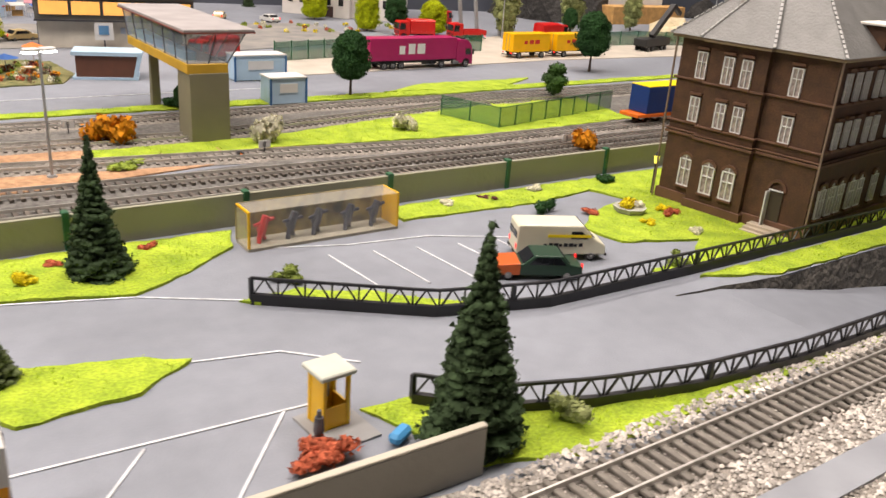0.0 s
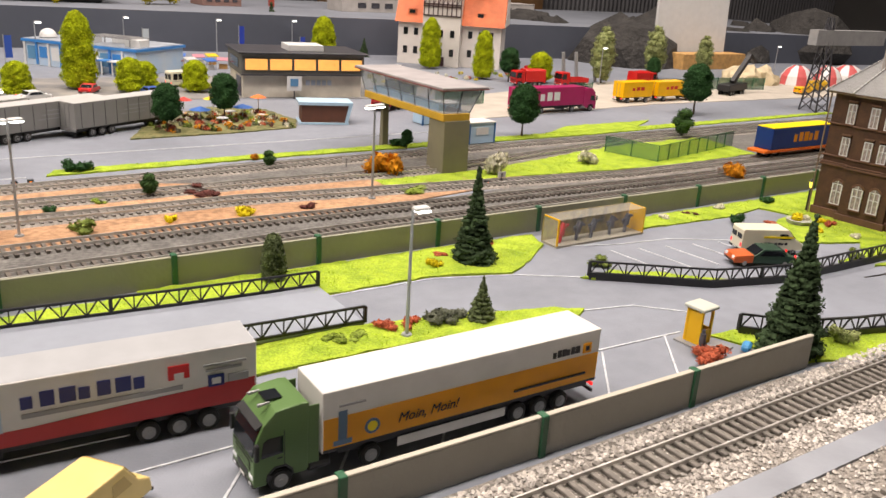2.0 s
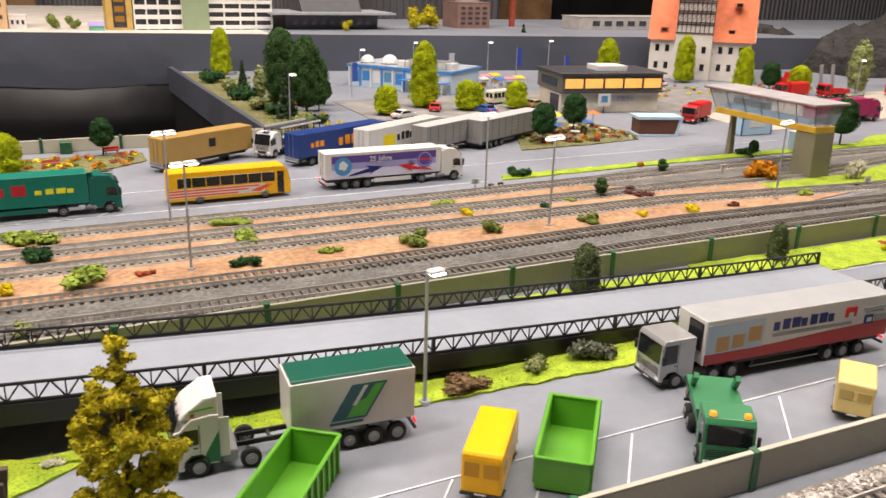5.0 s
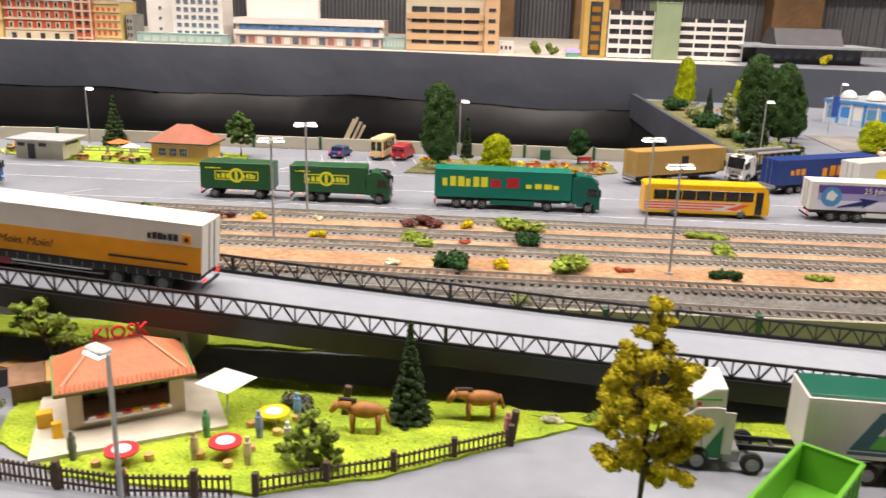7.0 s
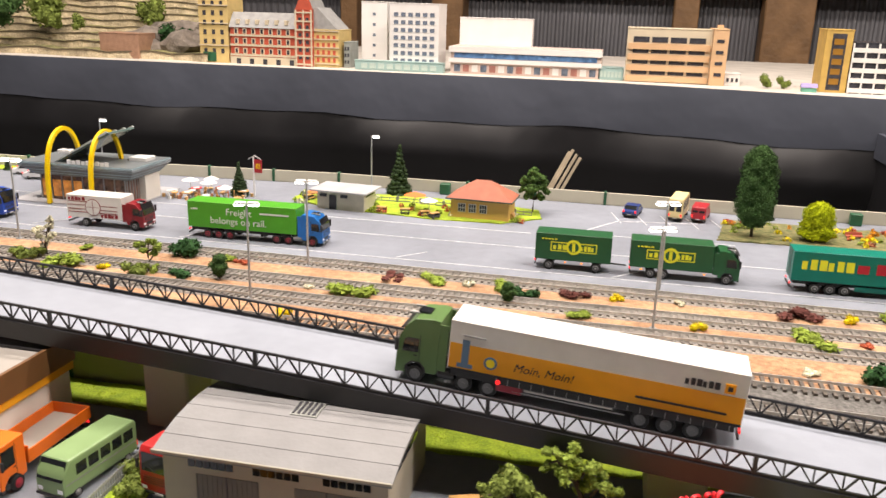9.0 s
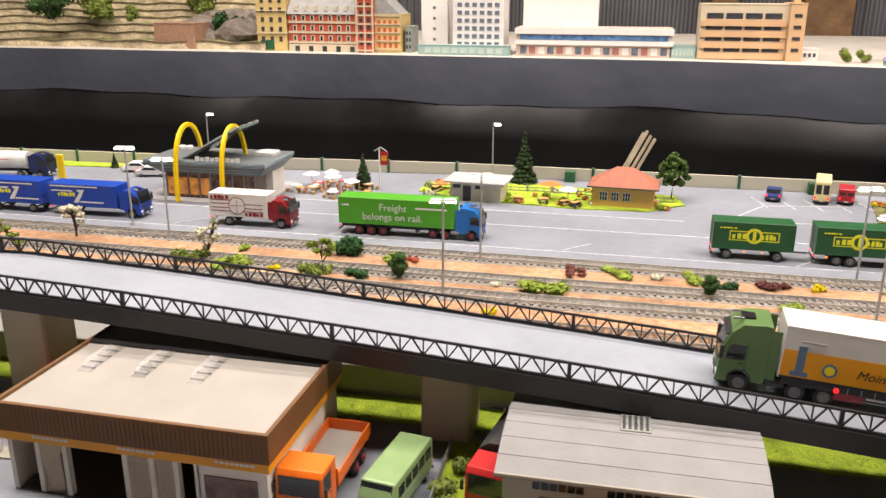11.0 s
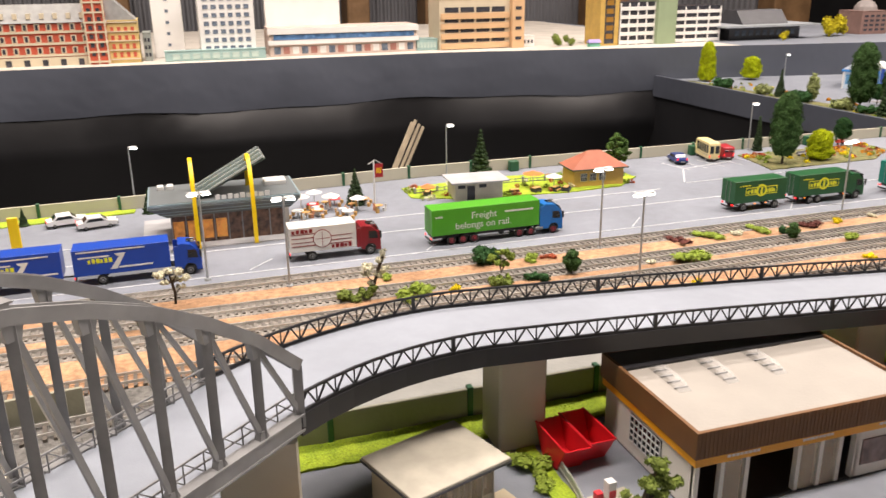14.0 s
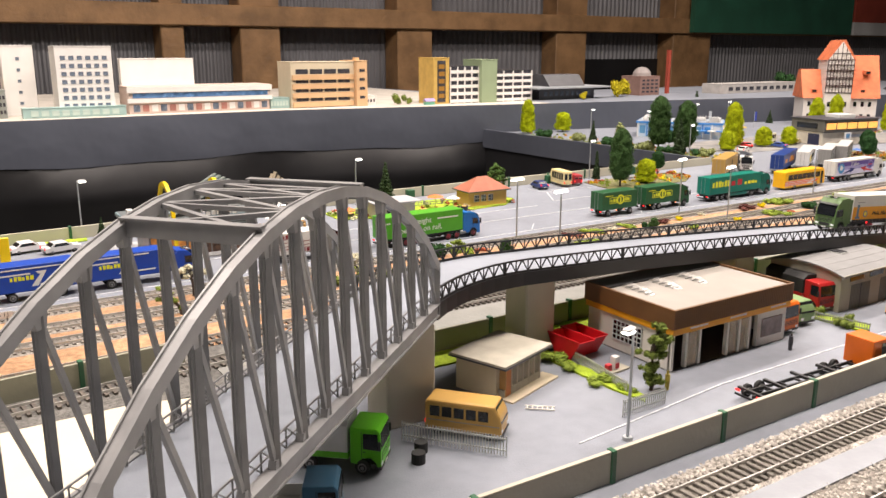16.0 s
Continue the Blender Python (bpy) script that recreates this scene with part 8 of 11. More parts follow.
picket("mesh_fence", "thin grey mesh fence beside the coach", [(-0.832, 0.225), (-0.83, 0.13), (-0.82, 0.09)], h=0.010, material=MESHG, w=0.0005, step=0.0024, posts=False)

# snack kiosk
kk = root_at("snack_kiosk", "cream snack kiosk with terracotta roof and red sign", "kiosk", -0.512, 0.128, 30)
part("terrace", prism([(-0.020, -0.024), (0.078, -0.026), (0.082, 0.045), (-0.012, 0.048)], 0, 0.0036), mat("pale_paving", (0.55, 0.51, 0.42), 0.8, scale=60), kk, "pale paved terrace")
for a in ((0, 0.0018, 0, 0.04, 0, 0.028), (0.0582, 0.06, 0, 0.04, 0, 0.028), (0.0018, 0.0582, 0.0385, 0.04, 0, 0.028), (0.0018, 0.008, 0, 0.0015, 0, 0.028), (0.052, 0.0582, 0, 0.0015, 0, 0.028), (0.008, 0.052, 0, 0.0015, 0, 0.009), (0.008, 0.052, 0, 0.0015, 0.0255, 0.028)):
    part("wall_panel", box(*a), BEIGE, kk)
part("counter", box(0.008, 0.052, -0.0045, 0.0, 0.0085, 0.0098), WHITEP, kk, "pale serving counter")
part("shelf_goods", box(0.006, 0.054, 0.034, 0.0375, 0.002, 0.025), mat("shelf_goods", (0.24, 0.12, 0.09), 0.5, vary=0.7, scale=260, second=(0.55, 0.40, 0.30)), kk, "dark shelves of goods")
for k in range(9):
    part("tray", box(0.010 + 0.0045 * k, 0.0135 + 0.0045 * k, -0.004, -0.001, 0.0098, 0.0112), [WHITEP, mat("food_red", (0.5, 0.05, 0.03)), PHONEY][k % 3], kk)
b = bmesh.new()
e = 0.005
lo = [b.verts.new(p) for p in ((-e, -e - 0.002, 0.028), (0.06 + e, -e - 0.002, 0.028), (0.06 + e, 0.04 + e, 0.028), (-e, 0.04 + e, 0.028))]
hi = [b.verts.new(p) for p in ((0.018, 0.02, 0.044), (0.042, 0.02, 0.044))]
b.faces.new((lo[0], lo[1], hi[1], hi[0]))
b.faces.new((lo[1], lo[2], hi[1]))
b.faces.new((lo[2], lo[3], hi[0], hi[1]))
b.faces.new((lo[3], lo[0], hi[0]))
b.faces.new(lo[::-1])
part("roof", b, ROOFTILE, kk, "terracotta hipped roof")
for y in (-e - 0.0028, 0.04 + e):
    part("eaves_board", box(-e - 0.0005, 0.06 + e + 0.0005, y, y + 0.0009, 0.0268, 0.0288), mat("eaves_green", (0.10, 0.22, 0.06), 0.5), kk, "green eaves board")
for x in (-e - 0.0008, 0.06 + e):
    part("eaves_board", box(x, x + 0.0009, -e - 0.002, 0.04 + e, 0.0268, 0.0288), mat("eaves_green", (0.10, 0.22, 0.06), 0.5), kk)
for i, (p, q) in enumerate((((-e, -e - 0.002, 0.028), (0.018, 0.02, 0.044)), ((0.06 + e, -e - 0.002, 0.028), (0.042, 0.02, 0.044)), ((0.018, 0.02, 0.044), (0.042, 0.02, 0.044)))):
    part("ridge_tile", bar(p, q, 0.0016, 0.0012), mat("pale_ridge", (0.56, 0.27, 0.16), 0.7, vary=0.15, scale=200), kk, "paler hip ridge")
for k in range(30):
    part("eaves_tile", cyl((-e + 0.0012 + k * 0.00235, -e - 0.0032, 0.0286), (-e + 0.0012 + k * 0.00235, -e + 0.001, 0.0312), 0.0011, n=6), ROOFTILE, kk)
REDS = mat("sign_red", (0.55, 0.01, 0.02), 0.4)
me = letters("KIOSK", 0.0105, 0.0012).copy()
me.materials.clear()
me.materials.append(REDS)
sg = new("sign_letters", me)
sg.parent = kk
sg.matrix_basis = Matrix.Translation((0.016, 0.02, 0.0445))
part("sign_rail", box(0.015, 0.045, 0.0195, 0.0205, 0.0438, 0.0448), REDS, kk)
part("vending_box", box(-0.015, -0.007, 0.008, 0.014, 0.0014, 0.012, 0.0004), PHONEY, kk, "yellow vending box")
part("vending_box", box(-0.008, -0.003, -0.006, -0.002, 0.0014, 0.012, 0.0004), PHONEY, kk)


def figurine(label, x, y, colour, lower, h=0.0172, z=0.0):
    """A plain little model figure: one turned shape, no features."""
    b = bmesh.new()
    for z0, z1, r0, r1 in ((0, 0.45, 0.10, 0.12), (0.45, 0.82, 0.14, 0.11), (0.86, 1.0, 0.065, 0.06)):
        cyl((0, 0, z0 * h), (0, 0, z1 * h), r0 * h, r1 * h, 8, b)
    ob = obj("figurine", b, mat("figurine_%s" % lower, colour, 0.6, vary=0.3, scale=200))
    tagged(ob, label, "figurine", group="figurines")
    ob.matrix_basis = Matrix.Translation((x, y, z))
    return ob


def garden_table(label, x, y, top, z=0.0):
    root = root_at("garden_table", label, "table", x, y, group="garden tables")
    part("table_top", cyl((0, 0, 0.0085), (0, 0, 0.0095), 0.0085, n=20), top, root)
    part("leg", cyl((0, 0, 0), (0, 0, 0.0085), 0.0012, n=8), WHITEP, root)
    part("cloth", cyl((0, 0, 0.0095), (0, 0, 0.0099), 0.0048, n=16), WHITEP, root, "white round cloth")
    for k in range(4):
        a = k * 1.57 + 0.4
        st = part("stool", cyl((0.0125 * math.cos(a), 0.0125 * math.sin(a), 0), (0.0125 * math.cos(a), 0.0125 * math.sin(a), 0.005), 0.0024, n=10), WOODP, root)
    return root


def parasol(label, x, y, material, h=0.026, square=True, r=0.014):
    root = root_at("parasol", label, "parasol", x, y, 20, group="parasols")
    part("pole", cyl((0, 0, 0), (0, 0, h), 0.0006, n=6), WHITEP, root)
    b = bmesh.new()
    bmesh.ops.create_cone(b, segments=4 if square else 10, radius1=r, radius2=0.0004, depth=0.005, cap_ends=True)
    bmesh.ops.translate(b, vec=(0, 0, h - 0.001), verts=b.verts)
    part("canopy", b, material, root)
    return root


REDT = mat("table_red", (0.55, 0.02, 0.03), 0.4)
garden_table("round red garden table with white cloth and stools", -0.424, 0.118, REDT)
garden_table("round yellow garden table with white cloth and stools", -0.408, 0.152, PHONEY)
garden_table("small red garden table by the fence", -0.472, 0.104, REDT)
parasol("square white parasol with faint print", -0.436, 0.158, WHITEP, 0.027, True, 0.017)
for i, (x, y, c) in enumerate(((-0.412, 0.137, (0.2, 0.25, 0.5)), (-0.397, 0.160, (0.15, 0.3, 0.6)), (-0.438, 0.112, (0.5, 0.35, 0.25)), (-0.410, 0.110, (0.55, 0.45, 0.3)), (-0.280, 0.152, (0.5, 0.2, 0.25)), (-0.498, 0.105, (0.12, 0.14, 0.12)), (-1.109, 0.10, (0.45, 0.35, 0.05)), (-0.935, 0.102, (0.05, 0.05, 0.06)), (0.601, 0.047, (0.08, 0.08, 0.09)), (-0.44, 0.135, (0.1, 0.3, 0.15)), (-0.394, 0.127, (0.6, 0.6, 0.58)))):
    figurine("plain little model figure standing on the layout", x, y, c, "abcdefghijk"[i])


def horse(label, x, y, deg):
    b = bmesh.new()
    bmesh.ops.create_icosphere(b, subdivisions=2, radius=1)
    for v in b.verts:
        v.co = (v.co.x * 0.011, v.co.y * 0.0042, 0.0135 + v.co.z * 0.0048)
    for sx in (-0.007, 0.007):
        for sy in (-0.0022, 0.0022):
            cyl((sx, sy, 0), (sx, sy, 0.012), 0.0010, 0.0016, 6, b)
    cyl((0.008, 0, 0.0155), (0.0150, 0, 0.0165), 0.0034, 0.0024, 8, b)
    cyl((0.0145, 0, 0.0170), (0.0192, 0, 0.0115), 0.0024, 0.0014, 8, b)
    for sy in (-0.001, 0.001):
        cyl((0.0145, sy, 0.0180), (0.0142, sy, 0.0202), 0.0007, 0.0002, 5, b)
    cyl((-0.0105, 0, 0.0155), (-0.0128, 0, 0.007), 0.0008, 0.0011, 6, b)
    dark0 = len(b.faces)
    sweep([Vector((0.0050, 0, 0.0186)), Vector((0.010, 0, 0.0190)), Vector((0.0150, 0, 0.0192))], 0.0014, 0.0022, b)
    b.faces.ensure_lookup_table()
    for f_ in b.faces[dark0:]:
        f_.material_index = 1
    ob = obj("toy_horse", b, [mat("chestnut", (0.36, 0.15, 0.035), 0.6, vary=0.25, scale=150), mat("dark_mane", (0.03, 0.025, 0.02), 0.7)], smooth=True)
    tagged(ob, label, "figurine", group="toy horses")
    ob.matrix_basis = Matrix.Translation((x, y, 0.001)) @ Matrix.Rotation(radians(deg), 4, "Z")


horse("chestnut brown toy horse on the lawn", -0.357, 0.150, 180)
horse("chestnut brown toy horse beside the spruce", -0.295, 0.172, 190)
for x, y in ((-0.278, 0.147), (-0.372, 0.165)):
    pst = obj("gate_post", box(-0.002, 0.002, -0.002, 0.002, 0, 0.019, 0.0004), FENCEB)
    pst.matrix_basis = Matrix.Translation((x, y + 0.004, 0)) @ Matrix.Rotation(0.12, 4, "Y")
    tagged(pst, "dark weathered wooden gate post", "post", group="gate posts")
BENCHB = mat("stained_bench_wood", (0.20, 0.085, 0.035), 0.6, vary=0.2, scale=120)
bn = root_at("park_bench", "brown wooden park bench with slatted back", "bench", -0.257, 0.066, 158)
for k in range(3):
    part("seat_slat", box(-0.011, 0.011, 0.0 + 0.0025 * k, 0.002 + 0.0025 * k, 0.0048, 0.0056), BENCHB, bn)
for k in range(3):
    part("back_slat", box(-0.011, 0.011, -0.0012, -0.0004, 0.0068 + 0.0022 * k, 0.0085 + 0.0022 * k), BENCHB, bn)
for x in (-0.009, 0.009):
    part("bench_leg", box(x - 0.0006, x + 0.0006, -0.001, 0.007, 0, 0.005), DARKGREY, bn)
    part("back_post", box(x - 0.0006, x + 0.0006, -0.0018, -0.0008, 0, 0.0135), DARKGREY, bn)

# timber yard beside the shed
for i, (x, y, w, d, h, a) in enumerate(((-0.618, 0.184, 0.02, 0.016, 0.012, 20), (-0.578, 0.202, 0.026, 0.018, 0.006, -15), (-0.602, 0.125, 0.016, 0.012, 0.010, 10), (-0.572, 0.118, 0.012, 0.01, 0.008, 10))):
    st = root_at("timber_stack", "stack of pale yellow sawn timber", "timber", x, y, a, group="timber stacks")
    n = max(3, int(h / 0.003))
    for k in range(n):
        for j in range(3):
            part("plank", box(-w / 2, w / 2, -d / 2 + j * d / 3, -d / 2 + (j + 1) * d / 3 - 0.0006, k * h / n, (k + 1) * h / n - 0.0005), WOODP, st)
for x, y, a in ((-0.628, 0.158, 52), (-0.632, 0.163, 58)):
    pl = obj("loose_board", box(-0.02, 0.02, -0.006, 0.006, 0.0, 0.0022, 0.0003), WOODP)
    pl.matrix_basis = Matrix.Translation((x, y, 0.0025 if a > 55 else 0)) @ Matrix.Rotation(radians(a), 4, "Z")
    tagged(pl, "loose pale timber board on the yard", "board", group="loose boards")
lw = obj("low_wall", box(-0.022, 0.022, -0.0012, 0.0012, 0, 0.011, 0.0003), DARKGREY)
lw.matrix_basis = Matrix.Translation((-0.566, 0.192, 0)) @ Matrix.Rotation(radians(38), 4, "Z")
tagged(lw, "low dark grey wall beside the timber", "wall")
pm = root_at("fuel_pump", "white and red fuel pump on a small plinth", "fuel pump", -1.115, 0.156, 5)
part("plinth", box(-0.014, 0.014, -0.006, 0.006, 0, 0.0015), GREYBEIGE, pm)
part("pump_body", box(-0.004, 0.002, -0.003, 0.003, 0.0015, 0.014, 0.0004), WHITEP, pm)
part("pump_door", box(-0.0034, 0.0014, -0.0034, -0.0028, 0.003, 0.008), REDT, pm, "red pump door")
part("pump_body", box(-0.012, -0.007, -0.0025, 0.0025, 0.0015, 0.008, 0.0004), REDT, pm)
for i, (x, y) in enumerate(((-1.355, 0.105), (-1.345, 0.118))):
    tr = obj("tyre_stack", cyl((0, 0, 0), (0, 0, 0.008), 0.005, n=14), TYRE)
    tr.matrix_basis = Matrix.Translation((x, y, 0))
    tagged(tr, "stack of black tyres by the gate", "tyres", group="tyre stacks")

pb_ = root_at("planter_box", "dark olive wooden planter box with a pale rim", "planter", -0.583, 0.112, 12)
PLANTB = mat("planter_olive", (0.085, 0.075, 0.03), 0.8, vary=0.2, scale=120)
for a in ((-0.009, 0.009, -0.0065, -0.0055), (-0.009, 0.009, 0.0055, 0.0065), (-0.009, -0.008, -0.0055, 0.0055), (0.008, 0.009, -0.0055, 0.0055)):
    part("side_board", box(*a, 0, 0.013, 0.0002), PLANTB, pb_)
part("soil", box(-0.008, 0.008, -0.0055, 0.0055, 0, 0.011), BARK, pb_, "dark soil")
rf_ = root_at("lean_to", "low brown lean-to with a pale timber lid behind the tree", "shelter", -0.553, 0.172, 30)
part("shelter_wall", box(-0.014, 0.014, -0.009, 0.009, 0, 0.011, 0.0003), mat("weathered_brown", (0.16, 0.09, 0.05), 0.8, vary=0.25, scale=150), rf_, "weathered brown boards")
part("lid", profile_x([(-0.0105, 0.0115), (0.0105, 0.0155), (0.0105, 0.017), (-0.0105, 0.013)], -0.015, 0.004, 0.0002), mat("lid_brown", (0.20, 0.11, 0.06), 0.8, vary=0.2, scale=150), rf_, "brown board lid")
part("lid", profile_x([(-0.0105, 0.0115), (0.0105, 0.0155), (0.0105, 0.017), (-0.0105, 0.013)], 0.0045, 0.0155, 0.0002), WOODP, rf_, "pale timber lid")
hr = thing("hoop_rail", "grey tubular hoop railing at the edge of the lawn", "railing")
for x, y in ((-0.600, 0.101), (-0.586, 0.098), (-0.572, 0.095)):
    part("post", cyl((x, y, 0), (x, y, 0.012), 0.0006, n=6), MESHG, hr)
for z in (0.006, 0.012):
    part("rail", cyl((-0.600, 0.101, z), (-0.572, 0.095, z), 0.0006, n=6), MESHG, hr)

# phone box corner
ph = root_at("phone_box", "yellow phone box with pale flat roof", "phone box", 0.612, 0.060, 4)
part("plinth", box(-0.011, 0.014, -0.020, 0.011, 0, 0.0012), mat("corner_paving", (0.25, 0.25, 0.25), 0.8, scale=60), ph, "grey paved corner")
for x in (-0.0062, 0.0052):
    for y in (-0.0062, 0.0052):
        part("post", box(x, x + 0.0018, y, y + 0.0018, 0.0012, 0.026, 0.0002), PHONEY, ph)
part("back_panel", box(-0.0055, 0.0065, 0.0058, 0.0068, 0.0012, 0.025), PHONEY, ph)
part("side_panel", box(-0.0058, -0.0048, -0.005, 0.006, 0.0012, 0.024), PHONEY, ph)
part("side_panel", box(0.0052, 0.0062, -0.005, 0.006, 0.0012, 0.012), PHONEY, ph)
part("door_panel", box(-0.0046, 0.0050, -0.0058, -0.0050, 0.0012, 0.0115), PHONEY, ph)
part("phone", box(-0.0025, 0.0025, 0.0035, 0.0058, 0.011, 0.018, 0.0003), RIMG, ph, "grey wall phone")
part("roof", box(-0.0085, 0.0085, -0.0085, 0.0085, 0.026, 0.0285, 0.0006), mat("phone_roof", (0.5, 0.52, 0.45), 0.6), ph, "pale roof")
bl = obj("blue_bag", box(-0.006, 0.006, -0.003, 0.003, 0, 0.005, 0.0015), mat("bundle_blue", (0.05, 0.25, 0.5), 0.6))
bl.matrix_basis = Matrix.Translation((0.632, 0.034, 0.0012)) @ Matrix.Rotation(0.5, 4, "Z")
tagged(bl, "small bright blue bag on the paving", "bag")

# display case with plain figures
dc = root_at("display_case", "clear display box with dark plain shapes and one yellow end", "display case", 0.712, 0.268, 0)
dc.matrix_basis = dc.matrix_basis @ Matrix.Diagonal((0.93, 1, 0.96, 1))
part("base", box(-0.060, 0.060, -0.011, 0.011, 0, 0.002), GREYBEIGE, dc)
part("back", box(-0.060, 0.060, 0.0095, 0.011, 0.002, 0.028), mat("case_print", (0.10, 0.09, 0.06), 0.6, vary=0.7, scale=60, second=(0.4, 0.3, 0.1)), dc, "dark printed back")
part("end_panel", box(-0.060, -0.0592, -0.0095, 0.0095, 0.002, 0.028), glassy("case_end", (0.85, 0.8, 0.6), 0.1, 0.2), dc, "clear end")
for y0, y1, z0, z1 in ((-0.011, -0.0095, 0.002, 0.028), (-0.0095, 0.0095, 0.0268, 0.028)):
    part("edge_strip", box(-0.060, -0.0585, y0, y1, z0, z1), PHONEY, dc, "yellow edge strip")
part("end_panel", box(0.0585, 0.060, -0.011, 0.0095, 0.002, 0.028), PHONEY, dc, "yellow end")
part("clear_front", box(-0.0585, 0.0585, -0.011, -0.0105, 0.002, 0.028), glassy("case_clear", (0.85, 0.82, 0.7), 0.1, 0.10), dc, "clear plastic front")
part("clear_top", box(-0.0585, 0.0585, -0.0105, 0.0095, 0.0275, 0.028), glassy("case_clear_top", (0.85, 0.82, 0.7), 0.1, 0.16), dc)
for k, x in enumerate((-0.046, -0.024, -0.004, 0.022, 0.044)):
    sb = cyl((x, 0.0, 0.009), (x + 0.004, 0.0, 0.020), 0.0036, 0.0026, 8)
    for q in ((x - 0.003, -0.003, 0.002), (x + 0.004, 0.003, 0.002)):
        merge(sb, cyl(q, (x, 0.0, 0.011), 0.0016, 0.0020, 6))
    merge(sb, bar((x - 0.005, 0.0, 0.014), (x + 0.010, 0.0, 0.018 - 0.002 * (k % 2)), 0.0018, 0.0018))
    part("dark_shape", sb, [mat("shape_navy", (0.03, 0.035, 0.06)), REDT][k == 0], dc)
pl = root_at("flower_planter", "octagonal stone planter with yellow and white flowers", "planter", 0.957, 0.213, 0)
part("tub", cyl((0, 0, 0), (0, 0, 0.006), 0.011, 0.0135, 8), mat("planter_stone", (0.38, 0.38, 0.33), 0.8, scale=80), pl)
V, T = tufts([((-0.004, 0, 0.007), (0.006, 0.006, 0.004)), ((0.003, 0.003, 0.007), (0.006, 0.006, 0.004))], 500, 0.0012, 71)
put_part("flowers", mesh_from("flowers", V, T, LEAF["yellow"]), pl)
V, T = tufts([((0.006, -0.003, 0.007), (0.005, 0.005, 0.003))], 300, 0.0012, 72)
put_part("flowers", mesh_from("flowers", V, T, LEAF["white"]), pl)

# ---- brick house ----
BRICK = mat("brown_brick", (0.072, 0.033, 0.015), 0.75, vary=0.25, scale=90, bump=0.25, bscale=700, fine=0.2)
TRIM = mat("brown_stone_trim", (0.115, 0.055, 0.030), 0.7, vary=0.15, scale=90)
SLATE = mat("grey_slate", (0.17, 0.17, 0.165), 0.55, vary=0.12, scale=80, bump=0.3, bscale=420)
RIDGE = mat("ridge_pale", (0.36, 0.36, 0.35), 0.6)
CURTAIN = mat("curtain_pane", (0.27, 0.23, 0.21), 0.3, vary=0.5, scale=300, second=(0.45, 0.38, 0.35))
HX, HY = 1.030, 0.1085
hs = root_at("brick_house", "three-storey brown brick house with slate roof and white windows", "house", HX, HY, 6.5)
HL, HD, HH = 0.25, 0.128, 0.136
BAY0, BAY1 = 0.050, 0.0985
part("wall", box(0, HL, 0, HD, 0.004, HH), BRICK, hs, "brown brick wall")
part("plinth", box(-0.002, HL, -0.002, HD + 0.002, 0, 0.010, 0.0004), TRIM, hs, "brown stone plinth")
part("bay", box(-0.005, 0.0, BAY0, BAY1, 0.004, HH), BRICK, hs, "shallow projecting bay")
part("bay_plinth", box(-0.0065, -0.0021, BAY0 - 0.002, BAY1 + 0.002, 0, 0.0085, 0.0004), TRIM, hs)
for z, t in ((0.0575, 0.0022), (0.0605, 0.0012), (0.0675, 0.0016), (0.102, 0.0016)):
    part("string_course", box(-0.0022, HL, -0.0022, HD + 0.0022, z, z + t, 0.0003), TRIM, hs)
    part("string_course", box(-0.0072, -0.0023, BAY0 - 0.002, BAY1 + 0.002, z, z + t, 0.0003), TRIM, hs)
part("cornice", box(-0.007, HL, -0.006, HD + 0.006, HH - 0.0016, HH + 0.001, 0.0005), mat("gutter_tan", (0.27, 0.19, 0.12), 0.6), hs, "pale tan gutter")
part("bay_cornice", box(-0.012, -0.0071, BAY0 - 0.004, BAY1 + 0.004, HH - 0.0016, HH + 0.001, 0.0005), mat("gutter_tan", (0.27, 0.19, 0.12), 0.6), hs, "pale tan gutter")
for x, y in ((-0.0032, -0.0032), (-0.0032, HD + 0.0032)):
    part("downpipe", cyl((x, y, 0), (x, y, HH), 0.0009, n=8), mat("pipe_tan", (0.20, 0.14, 0.1), 0.5), hs, "brown downpipe")


